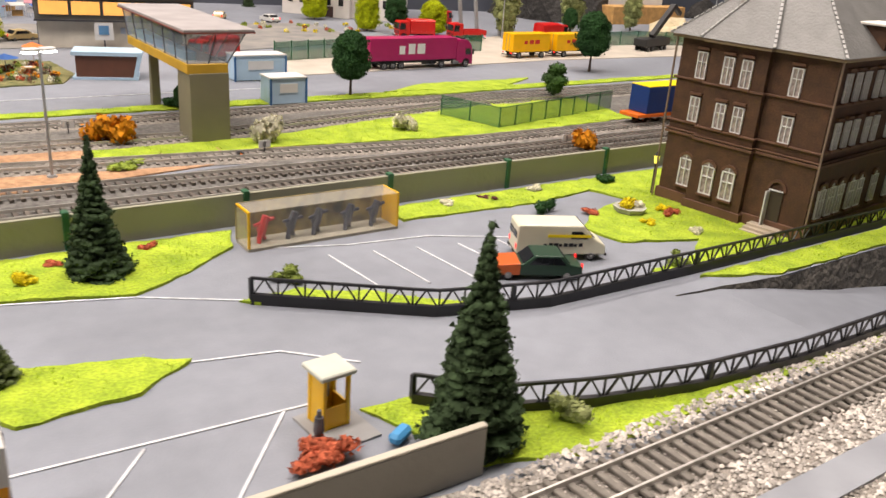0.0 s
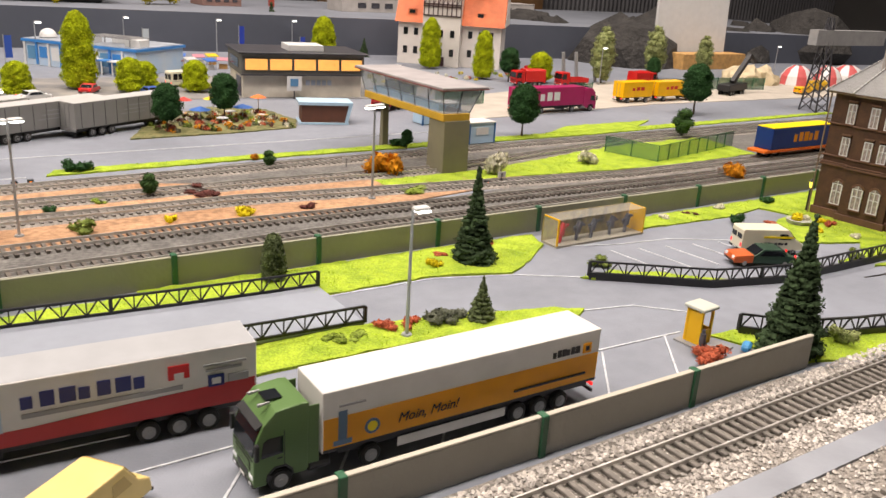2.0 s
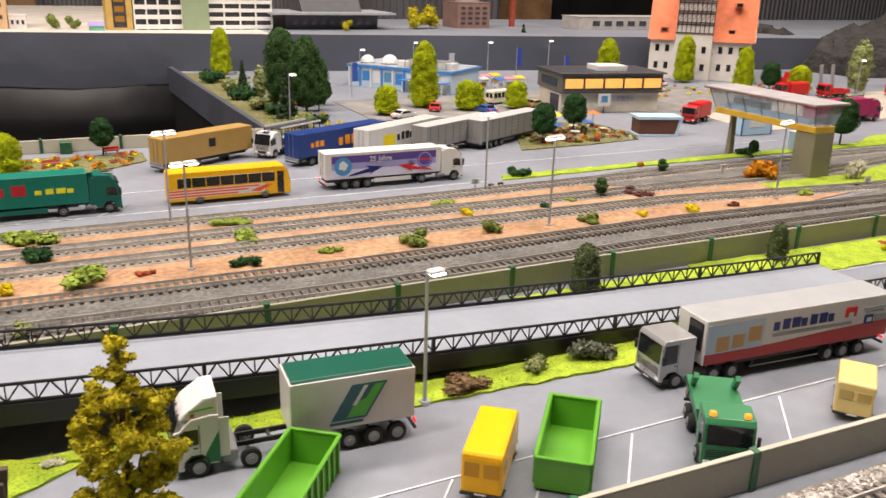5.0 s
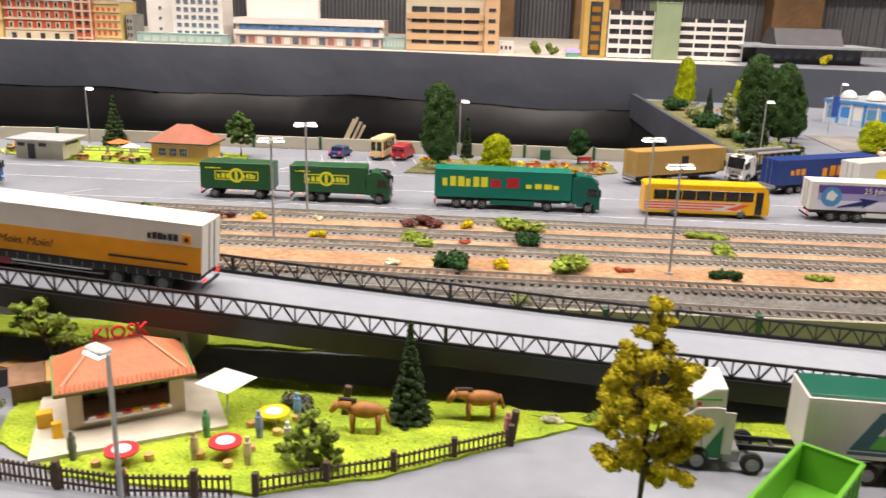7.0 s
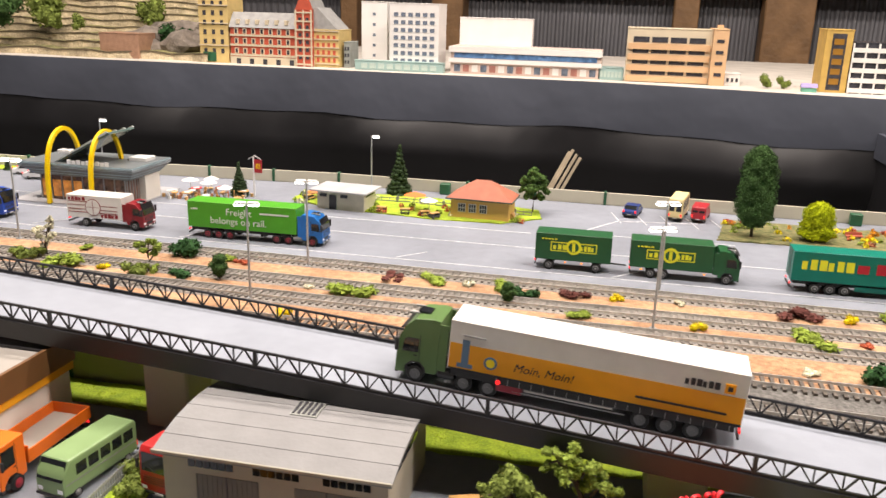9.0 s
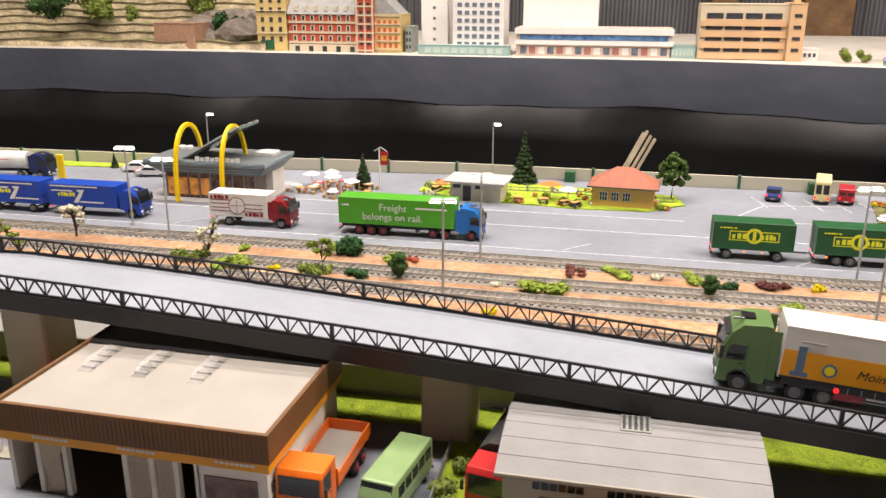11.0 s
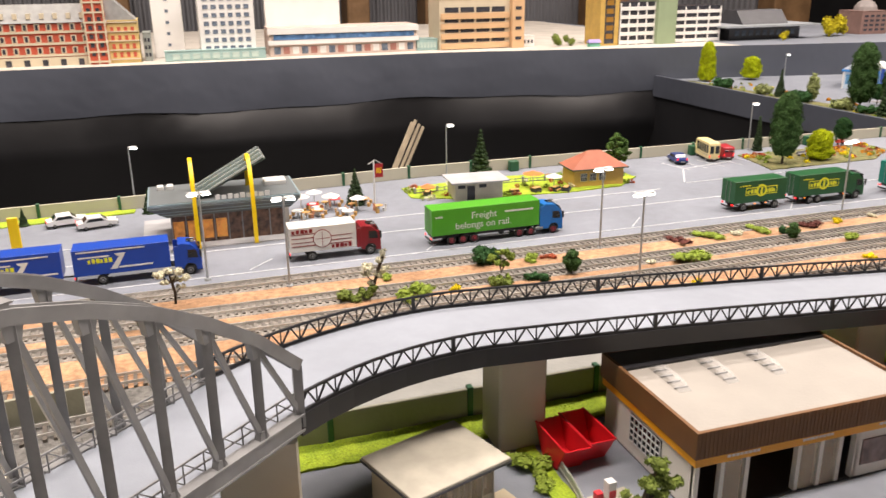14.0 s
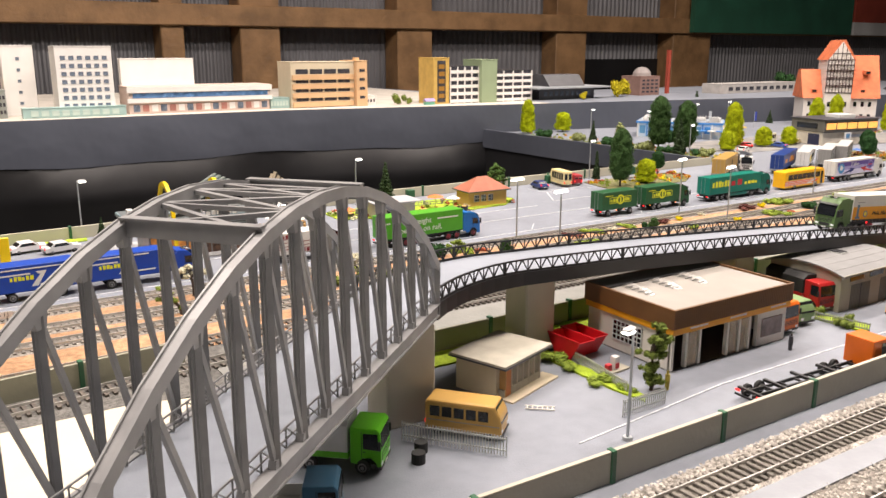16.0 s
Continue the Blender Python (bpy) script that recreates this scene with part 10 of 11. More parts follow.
part("roof", b, ROOFBRN, ct, "brown-red hipped roof")
part("eaves_board", box(-0.0066, 0.0986, -0.0066, 0.0516, 0.0228, 0.0242), mat("eaves_dark", (0.03, 0.06, 0.04), 0.5), ct)
parasol("orange round parasol in the beer garden", -0.838, 0.90, mat("parasol_orange", (0.75, 0.17, 0.03), 0.6), 0.026, False, 0.016)
parasol("white round parasol in the beer garden", -0.812, 0.880, WHITEP, 0.024, False, 0.013)
parasol("orange square parasol behind the hut", -1.0, 0.925, mat("parasol_orange", (0.75, 0.17, 0.03), 0.6), 0.014, False, 0.012)
for i, (x, y) in enumerate(((-0.88, 0.873), (-0.845, 0.872), (-0.815, 0.868), (-0.80, 0.862), (-1.005, 0.91))):
    tb = root_at("beer_table", "small wooden garden table with benches", "table", x, y, i * 17, group="beer tables")
    part("table_top", box(-0.007, 0.007, -0.0035, 0.0035, 0.0078, 0.0088), WOODP, tb)
    for yy in (-0.007, 0.005):
        part("bench", box(-0.007, 0.007, yy, yy + 0.002, 0.0042, 0.0052), [WOODP, DARKGREY][i % 2], tb)
    for xx in (-0.005, 0.005):
        part("trestle", box(xx - 0.0005, xx + 0.0005, -0.006, 0.006, 0, 0.0078), DARKGREY, tb)
picket("park_rail", "dark grey park railing behind the cottage", [(-1.02, 0.925), (-0.86, 0.94), (-0.67, 0.915)], h=0.008, step=0.012, material=MESHG, post_every=3)
turf("lot_bed", [(-0.42, 0.87), (-0.20, 0.875), (-0.12, 0.93), (-0.12, 0.985), (-0.40, 0.985)], "green planted bed beside the rear car park", material=MEADOW)
turf("rear_wall_verge", [(-2.4, 0.915), (-1.62, 0.945), (-1.42, 0.965), (-1.42, 0.985), (-2.4, 0.94)], "green verge along the cream wall")
for i, (x, y) in enumerate(((-0.219, 1.02), (-0.47, 1.02), (-0.82, 1.02))):
    cbn = obj("waste_bin", box(-0.008, 0.008, -0.006, 0.006, 0, 0.017, 0.001), POSTGREEN)
    cbn.matrix_basis = Matrix.Translation((x, y, 0))
    tagged(cbn, "dark green waste container by the cream wall", "container", group="waste bins")
for i, (x, y, c) in enumerate(((-0.16, 1.0, (0.5, 0.05, 0.03)), (-0.24, 0.935, (0.45, 0.12, 0.08)), (-0.30, 0.94, (0.25, 0.25, 0.28)))):
    tb = root_at("planter_bench", "low red bench beside the planted bed", "bench", x, y, 10, group="red benches")
    part("seat", box(-0.011, 0.011, -0.003, 0.003, 0.004, 0.0055), mat("bench_tint_%s" % "abc"[i], c, 0.5), tb)
    part("back", box(-0.011, 0.011, 0.002, 0.003, 0.0055, 0.0095), mat("bench_tint_%s" % "abc"[i], c, 0.5), tb)
    for xx in (-0.008, 0.008):
        part("bench_leg", box(xx - 0.0006, xx + 0.0006, -0.002, 0.002, 0, 0.004), DARKGREY, tb)
# leaning slats behind the wall
sl_ = thing("leaning_slats", "pale wooden slats leaning out of the dark pit", "slats")
for dx, dz in ((0.0, 0.0), (0.010, 0.006), (0.020, -0.006), (0.031, -0.014)):
    part("slat", bar((-1.112 + dx, 2.02 - dx * 0.2, -0.95), (-0.700 + dx, 2.06 - dx * 0.2, -0.092 + dz), 0.006, 0.0075), mat("pale_slat", (0.50, 0.42, 0.30), 0.7, vary=0.2, scale=20), sl_)
# tanker and cars by the restaurant
tk = thing("tank_lorry", "white tank lorry with dark blue cab by the rear wall", "lorry", heading(-1.78, 0.845, 8), group="lorries", scale=R87)
part("tank_body", cyl((0.2, 0, 2.3), (11.5, 0, 2.3), 1.2, n=20), WHITE, tk, "white tank barrel")
frame_rails(tk, 0.2, 13.5)
for x in (2.2, 3.5, 4.8, 10.6):
    axle(tk, x)
modern_cab(tk, 12.4, 2.2, paint("navy_cab", (0.012, 0.02, 0.08)), H=3.3, visor=False)
axle(tk, 13.4)
decor(tk, 0.2, 11.5, 1.16, -1, [("bars", "name_bars", 3.0, 2.2, 6.0, 0.35, 9, PRINTRED)])
for px, py, c, nm in ((-1.49, 0.905, (0.6, 0.6, 0.6), "silver saloon car parked by the restaurant"), (-1.53, 0.93, (0.75, 0.75, 0.75), "white saloon car parked by the restaurant")):
    van("parked_car", nm, heading(px, py, 12), paint("car_%d" % int(c[0] * 100), c), L=4.4, H=1.4, W=1.75, style="car", group="cars")

# ---- wide end of the layout ----
turf("park_bed", [(0.10, 1.06), (0.18, 1.08), (0.20, 1.24), (0.165, 1.5), (0.13, 1.92), (0.075, 1.95)], "mixed green planted bed along the platform edge", material=MEADOW)
turf("flower_bed", [(0.425, 0.828), (0.55, 0.832), (0.665, 0.846), (0.69, 0.90), (0.68, 1.0), (0.60, 1.04), (0.54, 1.0), (0.46, 0.90)], "flower garden before the market hall", material=MEADOW)
# supermarket
mk_ = root_at("food_hall", "flat-roofed market hall with lit amber window band", "market hall", 0.690, 1.128, -10)
HALLW = mat("hall_cream", (0.56, 0.52, 0.44), 0.7, scale=40)
ANTHR = mat("hall_anthracite", (0.13, 0.125, 0.11), 0.6, scale=40)
part("wall", box(0, 0.216, 0, 0.12, 0, 0.040, 0.0005), HALLW, mk_, "cream lower wall")
part("upper_wall", box(-0.003, 0.219, -0.006, 0.124, 0.040, 0.076, 0.0006), ANTHR, mk_, "dark grey upper wall")
AMBERW = mat("lit_amber_window", (0.95, 0.50, 0.12), 0.3, vary=0.1, scale=60, emit=0.55)
for k in range(5):
    wn = part("window_frame", box(0.002 + k * 0.043, 0.0435 + k * 0.043, -0.0075, -0.0055, 0.0475, 0.0695, 0.0003), DARKGREY, mk_)
    part("lit_window", box(0.0035 + k * 0.043, 0.042 + k * 0.043, -0.0085, -0.0065, 0.049, 0.068, 0.0004), AMBERW, wn, "glowing amber window")
part("ledge", box(-0.004, 0.220, -0.009, 0.0, 0.0395, 0.042), DARKGREY, mk_)
part("roof", box(-0.008, 0.224, -0.012, 0.128, 0.0765, 0.0795, 0.0006), DARKGREY, mk_, "dark flat roof")
part("roof_box", box(0.085, 0.150, 0.020, 0.075, 0.0795, 0.090, 0.0006), WHITEP, mk_, "white roof box")
part("garage_door", box(-0.0012, 0.0, 0.012, 0.055, 0.001, 0.034), paint("garage_navy", (0.03, 0.035, 0.075)), mk_, "dark navy side door")
part("side_window", box(-0.0042, -0.003, 0.02, 0.10, 0.050, 0.066), GLASS, mk_)
part("wall_sign", box(0.075, 0.101, -0.0135, -0.012, 0.014, 0.039), WHITEP, mk_, "white sign with blue print")
part("sign_post", box(0.087, 0.089, -0.0135, -0.0125, 0.0, 0.014), DARKGREY, mk_)
part("sign_print", box(0.081, 0.095, -0.0145, -0.0135, 0.022, 0.035), mat("sign_blue", (0.1, 0.25, 0.45), 0.5), mk_)
for k in range(5):
    part("print_bar", box(0.112 + 0.010 * k, 0.119 + 0.010 * k, -0.0012, 0.0, 0.022, 0.031), mat("faint_print", (0.36, 0.42, 0.50), 0.6), mk_, "faint blue print")
GARDEN_BLUE = mat("parasol_blue", (0.04, 0.13, 0.42), 0.5)
parasol("blue round parasol in the flower garden", 0.552, 0.935, GARDEN_BLUE, 0.020, False, 0.016)
parasol("blue round parasol in the flower garden", 0.618, 0.938, GARDEN_BLUE, 0.021, False, 0.016)
parasol("orange round parasol in the flower garden", 0.655, 0.968, mat("parasol_orange", (0.75, 0.17, 0.03), 0.6), 0.030, False, 0.013)
parasol("yellow round parasol in the flower garden", 0.590, 0.990, mat("parasol_yellow", (0.75, 0.55, 0.02), 0.6), 0.026, False, 0.015)
parasol("red round parasol in the flower garden", 0.548, 1.000, mat("parasol_red", (0.5, 0.04, 0.03), 0.6), 0.024, False, 0.013)
for i, (x, y) in enumerate(((0.575, 0.905), (0.64, 0.915), (0.605, 0.955), (0.53, 0.955))):
    garden_table("small round garden table in the flower garden", x, y, [WHITEP, WOODP][i % 2])

# brown-fronted pavilion
pv = root_at("pavilion", "small pavilion with brown panel in a pale blue frame", "pavilion", 0.683, 0.874, -18)
pv.matrix_basis = pv.matrix_basis @ Matrix.Diagonal((0.74, 0.8, 1, 1))
part("body", profile_y([(0.004, 0.003), (0.092, 0.003), (0.100, 0.029), (0.004, 0.029)], 0.0, 0.05), mat("pavilion_brown", (0.12, 0.045, 0.025), 0.6, scale=60), pv, "brown front panel")
part("frame", merge_boxes([(-0.002, 0.108, -0.003, 0.053, 0.029, 0.0335), (-0.002, 0.100, -0.003, 0.053, 0.0, 0.003)]), BLUEF, pv, "pale blue frame")
part("frame_side", profile_y([(0.092, 0.003), (0.098, 0.003), (0.108, 0.030), (0.101, 0.030)], -0.003, 0.053), BLUEF, pv)
# blue leisure building
lh = root_at("leisure_hall", "white and blue leisure hall with domes and roof terrace", "hall", 0.418, 1.625, -52)
SPLASH = paint("splash_blue", (0.05, 0.22, 0.55))
PALEWALL = mat("pale_blue_white_wall", (0.56, 0.64, 0.72), 0.6, vary=0.12, scale=30, second=(0.40, 0.54, 0.70))
part("wall", box(0, 0.27, 0, 0.15, 0, 0.046, 0.0005), PALEWALL, lh, "pale blue and white wall")
AQUAP = mat("aqua_pane", (0.10, 0.25, 0.42), 0.15)
for k in range(9):
    part("window", box(0.008 + k * 0.0295, 0.027 + k * 0.0295, -0.0008, 0.0005, 0.012 + 0.004 * (k % 2), 0.038), [AQUAP, SPLASH, WHITEP][k % 3], lh)
    part("pilaster", box(0.0 + k * 0.0295, 0.004 + k * 0.0295, -0.003, 0.0, 0, 0.046), [WHITEP, SPLASH][k % 2], lh)
for k in range(4):
    part("window", box(-0.0008, 0.0005, 0.014 + k * 0.034, 0.036 + k * 0.034, 0.014, 0.036), AQUAP, lh)
part("roof_rim", box(-0.004, 0.274, -0.004, 0.154, 0.046, 0.051), SPLASH, lh, "blue roof rim")
part("roof", box(-0.001, 0.271, -0.001, 0.151, 0.051, 0.0525), mat("terrace_grey", (0.30, 0.33, 0.37), 0.7, vary=0.2, scale=40), lh, "grey roof terrace")
for x, y, r in ((0.030, 0.035, 0.017), (0.085, 0.045, 0.020)):
    b = bmesh.new()
    bmesh.ops.create_icosphere(b, subdivisions=3, radius=r)
    bmesh.ops.delete(b, geom=[v_ for v_ in b.verts if v_.co.z < -0.002], context="VERTS")
    dome = part("dome", b, WHITEP, lh, "white dome", smooth=True)
    dome.matrix_basis = Matrix.Translation((x, y, 0.0545))
for x, y, w, h in ((0.120, 0.02, 0.03, 0.012), (0.165, 0.06, 0.05, 0.010), (0.228, 0.02, 0.035, 0.014)):
    part("roof_block", box(x, x + w, y, y + 0.03, 0.0525, 0.0525 + h, 0.0006), WHITEP, lh, "white roof block")
for k in range(12):
    part("pergola_slat", box(0.150 + 0.009 * k, 0.153 + 0.009 * k, 0.0, 0.06, 0.068, 0.0695), STEEL, lh)
for x in (0.150, 0.255):
    for y in (0.002, 0.058):
        part("pergola_post", box(x - 0.001, x + 0.001, y - 0.001, y + 0.001, 0.0525, 0.068), STEEL, lh)
for k in range(5):
    part("canopy", box(0.150 + 0.025 * k, 0.170 + 0.025 * k, -0.030, -0.003, 0.026, 0.028), [SPLASH, WHITEP][k % 2], lh, "small flat canopy")
    part("canopy_post", box(0.159 + 0.025 * k, 0.161 + 0.025 * k, -0.029, -0.027, 0, 0.026), WHITEP, lh)
for i in range(11):
    c = [(0.72, 0.52, 0.03), (0.5, 0.05, 0.04), (0.62, 0.62, 0.60), (0.06, 0.16, 0.5), (0.55, 0.25, 0.30)][i % 5]
    sx, sy = 0.655 + 0.034 * (i % 6), 1.50 + 0.075 * (i // 6) + 0.012 * (i % 3)
    sb = root_at("market_stall", "small market stall with a coloured awning", "stall", sx, sy, 12 * (i % 4) - 20, group="market stalls")
    part("counter", box(-0.009, 0.009, -0.004, 0.004, 0, 0.010), [WOODP, WHITEP][i % 2], sb)
    part("awning", profile_x([(-0.012, 0.018), (0.010, 0.022), (0.010, 0.0232), (-0.012, 0.0192)], -0.013, 0.013), paint("awning_%s" % "abcde"[i % 5], c), sb, "coloured awning")
    for x in (-0.012, 0.012):
        part("awning_post", cyl((x, -0.011, 0), (x, -0.011, 0.0185), 0.0006, n=5), WHITEP, sb)
        part("awning_post", cyl((x, 0.009, 0), (x, 0.009, 0.022), 0.0006, n=5), WHITEP, sb)
van("camper_van", "cream camper van on the plaza", heading(0.60, 1.262, 15), paint("ivory_paint", (0.70, 0.67, 0.52)), L=5.6, H=2.6, W=2.0, style="bus")
# timber-framed town house
th = root_at("timbered_house", "white timber-framed house with orange roofs", "house", 1.282, 1.600, -42)
th.matrix_basis = th.matrix_basis @ Matrix.Diagonal((1.2, 1.1, 1.1, 1))
HW = mat("plaster_white", (0.66, 0.62, 0.58), 0.7, vary=0.06, scale=40)
TIM = mat("dark_timber", (0.045, 0.022, 0.02), 0.7)
part("wall", box(0, 0.22, 0, 0.13, 0, 0.096, 0.0005), HW, th)
part("tower_wall", box(0.055, 0.135, -0.02, 0.09, 0, 0.225, 0.0005), HW, th)
ORT = mat("orange_tiles", (0.62, 0.17, 0.07), 0.7, vary=0.14, scale=50, bump=0.2, bscale=300)
for x0, x1, top in ((-0.006, 0.054, 0.190), (0.136, 0.226, 0.238)):
    part("roof", profile_x([(-0.010, 0.094), (0.140, 0.094), (0.085, top), (0.055, top)], x0, x1), ORT, th, "orange tiled roof")
part("tower_roof", profile_y([(0.050, 0.223), (0.140, 0.223), (0.103, 0.290), (0.087, 0.290)], -0.018, 0.095), ORT, th, "steep orange gable roof")
part("gable", profile_y([(0.0565, 0.223), (0.1335, 0.223), (0.095, 0.284)], -0.0215, -0.0185), HW, th)
part("side_gable", profile_x([(0.0, 0.096), (0.13, 0.096), (0.07, 0.215)], 0.2262, 0.2275), HW, th)
for k in range(9):
    part("stud", box(0.056 + 0.0097 * k, 0.0578 + 0.0097 * k, -0.0222, -0.0195, 0.112, 0.225), TIM, th)
for z in (0.112, 0.132, 0.137, 0.158, 0.163, 0.183, 0.188, 0.206, 0.223):
    part("timber_beam", box(0.055, 0.135, -0.0225, -0.0195, z, z + 0.0022), TIM, th)
for r in range(4):
    for k in range(8):
        part("brace", bar((0.057 + 0.0097 * k, -0.0215, 0.138 + 0.025 * r), (0.066 + 0.0097 * k, -0.0215, 0.156 + 0.025 * r), 0.0010, 0.0010), TIM, th)
for x, h in ((0.070, 0.246), (0.082, 0.262), (0.095, 0.280), (0.108, 0.262), (0.120, 0.246)):
    part("gable_stud", box(x - 0.0009, x + 0.0009, -0.0228, -0.0212, 0.225, h), TIM, th)
part("gable_beam", box(0.068, 0.122, -0.0229, -0.0212, 0.243, 0.2455), TIM, th)
for x in (0.012, 0.034, 0.066, 0.090, 0.114, 0.150, 0.172, 0.194):
    y = -0.021 if 0.055 < x < 0.135 else -0.001
    for z in (0.024, 0.066):
        part("window", box(x, x + 0.009, y, y + 0.0015, z, z + 0.016), GLASS, th)
part("portal", box(0.086, 0.104, -0.0215, -0.0195, 0.001, 0.022), TIM, th, "dark arched portal")
for x, z in ((0.020, 0.112), (0.165, 0.112), (0.175, 0.175)):
    dm = part("dormer", box(x, x + 0.018, 0.0, 0.04, z, z + 0.012), ORT, th)
    part("dormer_window", box(x + 0.003, x + 0.015, -0.001, 0.0005, z + 0.002, z + 0.010), GLASS, dm)
# red parked show vehicles, construction corner
for i, (x, y, a) in enumerate(((0.925, 0.978, 205), (1.40, 1.16, 170), (1.50, 1.13, 175), (1.62, 1.10, 5), (1.50, 1.33, 20))):
    small_truck("fire_engine", "red fire engine parked on the rear lot", heading(x, y, a), paint("fire_red", (0.5, 0.012, 0.012)), paint("fire_red", (0.5, 0.012, 0.012)), "drop" if i in (2, 4) else "box", 6.5)
for x in (1.50, 1.54, 1.60):
    ld = obj("lattice_mast", bar((x, 1.20, 0), (x - 0.01, 1.20, 0.07), 0.006, 0.006), STEEL)
    tagged(ld, "grey lattice mast on the rear lot", "mast", group="lattice masts")
cr = thing("mobile_crane", "dark mobile crane with a slanting boom", "crane", heading(1.76, 0.95, 15), scale=R87)
part("crane_body", box(0, 9, -1.3, 1.3, 0.9, 2.2, 0.1), CHASSIS, cr)
part("boom", bar((4, 0, 2.4), (11, 0, 7.5), 0.9, 0.9), CHASSIS, cr)
part("boom_tip", bar((11, 0, 7.5), (14, 0, 6.0), 0.7, 0.7), CHASSIS, cr)
for x in (1.2, 2.6, 6.2, 7.6):
    axle(cr, x)
ws = obj("white_board", box(-0.135, 0.135, -0.006, 0.006, 0.0, 0.22, 0.001), WHITEP)
ws.matrix_basis = Matrix.Translation((2.235, 1.46, 0)) @ Matrix.Rotation(-0.15, 4, "Z") @ Matrix.Rotation(-0.05, 4, "X")
tagged(ws, "tall blank white board standing at the back", "board")
wb = obj("tan_crate", box(-0.14, 0.14, -0.03, 0.03, 0, 0.045, 0.001), WOODP)
wb.matrix_basis = Matrix.Translation((2.25, 1.40, 0))
tagged(wb, "long pale tan crate under the white board", "crate")
rk = bmesh.new()
for i in range(26):
    b = bmesh.new()
    bmesh.ops.create_icosphere(b, subdivisions=2, radius=1)
    s = random.uniform(0.08, 0.16)
    c = Vector((random.uniform(1.95, 3.2), random.uniform(1.5, 1.95), random.uniform(-0.02, 0.05)))
    for v in b.verts:
        v.co = c + Vector((v.co.x * s, v.co.y * s, v.co.z * s * 0.9)) * (1 + 0.35 * noise.noise(v.co * 2.2 + c * 9))
    merge(rk, b)
tagged(obj("rock_massif", rk, mat("black_rock", (0.035, 0.033, 0.031), 0.9, vary=0.4, scale=30, bump=0.9, bscale=90, fine=0.3)), "dark rocky mountain at the end of the layout", "rocks", kind="stuff")
py_ = thing("lattice_pylon", "tall dark lattice pylon at the road side", "pylon", pose(1.79, 0.74, 0))
for sx in (-1, 1):
    for sy in (-1, 1):
        part("pylon_leg", bar((sx * 0.02, sy * 0.02, 0), (sx * 0.004, sy * 0.004, 0.19), 0.003, 0.003), DARKGREY, py_)
for k in range(9):
    z0, z1 = 0.02 * k, 0.02 * (k + 1)
    r0, r1 = 0.02 - 0.016 * z0 / 0.19, 0.02 - 0.016 * z1 / 0.19
    for s in (-1, 1):
        part("pylon_brace", bar((-r0, s * r0, z0), (r1, s * r1, z1), 0.0018, 0.0018), DARKGREY, py_)
        part("pylon_brace", bar((s * r0, -r0, z0), (s * r1, r1, z1), 0.0018, 0.0018), DARKGREY, py_)
part("gantry", box(-0.05, 0.2, -0.01, 0.01, 0.135, 0.165), STEEL, py_, "grey gantry sign back")
van("pickup_car", "yellow car on the rear road", heading(2.0, 0.92, 5), YELT, L=4.4, H=1.6, W=1.8, style="van", group="cars")
turf("corner_verge", [(1.02, 0.70), (1.10, 0.74), (1.3, 0.745), (1.22, 0.70)], "green verge by the rear road junction")
# track-side signs
for i, (x, y, tx) in enumerate(((0.76, 0.475, "8"), (1.06, 0.40, "6"), (0.245, 0.64, "10"), (-1.565, 0.60, "11"), (0.62, 0.60, "9"))):
    sg_ = root_at("track_sign", "small white numbered track sign on a post", "sign", x, y, 0, group="track signs")
    part("post", cyl((0, 0, 0), (0, 0, 0.008), 0.0006, n=6), DARKGREY, sg_)
    part("plate", box(-0.0055, 0.0055, -0.0004, 0.0004, 0.006, 0.013), WHITEP, sg_)
    me = letters(tx, 0.0062, 0.0001).copy()
    me.materials.clear()
    me.materials.append(TEXTB)
    lt = new("numeral", me)
    lt.parent = sg_
    lt.matrix_basis = Matrix.Translation((-0.0018 * len(tx), -0.0007, 0.0075))
for i, (x, y) in enumerate(((0.735, 0.47), (0.265, 0.635), (0.28, 0.637))):
    sl2 = root_at("dwarf_signal", "low black dwarf signal with orange light", "signal", x, y, 0, group="dwarf signals")
    part("housing", box(-0.003, 0.003, -0.002, 0.002, 0, 0.006, 0.0003), BLACKP, sl2)
    part("light", cyl((0, -0.0024, 0.0035), (0, -0.0018, 0.0035), 0.0011, n=8), ORANGE_L, sl2, "lit orange lens")
# flower and figure clutter beds
for nm, n_, x0, x1, y0, y1, cols, lb in (("flower_scatter", 130, 0.47, 0.67, 0.85, 0.98, ("redflower", "greywood", "orange", "maroon", "olive", "white", "lime"), "mixed red and yellow flowers before the hall"), ("flower_scatter", 70, 0.12, 0.24, 1.1, 1.9, ("orange", "lime", "yellow", "pale"), "mixed flowers on the platform bed"), ("flower_scatter", 60, -0.41, -0.13, 0.89, 0.98, ("redflower", "yellow", "lime", "orange"), "mixed flowers in the car park bed"), ("flower_scatter", 50, -1.03, -0.67, 0.87, 0.97, ("lime", "redflower", "white"), "mixed flowers on the cottage lawn"), ("flower_scatter", 70, 0.9, 1.6, 1.25, 1.4, ("redflower", "yellow", "white", "lime"), "mixed flowers before the town house")):
    root = thing(nm, lb, "flowers")
    for ci, cname in enumerate(cols):
        rr = np.random.default_rng(300 + ci + n_)
        bl_ = [((rr.uniform(x0, x1), rr.uniform(y0, y1), 0.003), (rr.uniform(0.003, 0.007), rr.uniform(0.003, 0.007), 0.004)) for _ in range(n_ // len(cols))]
        V, T = tufts(bl_, 60 * len(bl_), 0.0016, 310 + ci, core=False)
        put_part("flower_clumps", mesh_from("flower_clumps", V, T, LEAF[cname]), root)

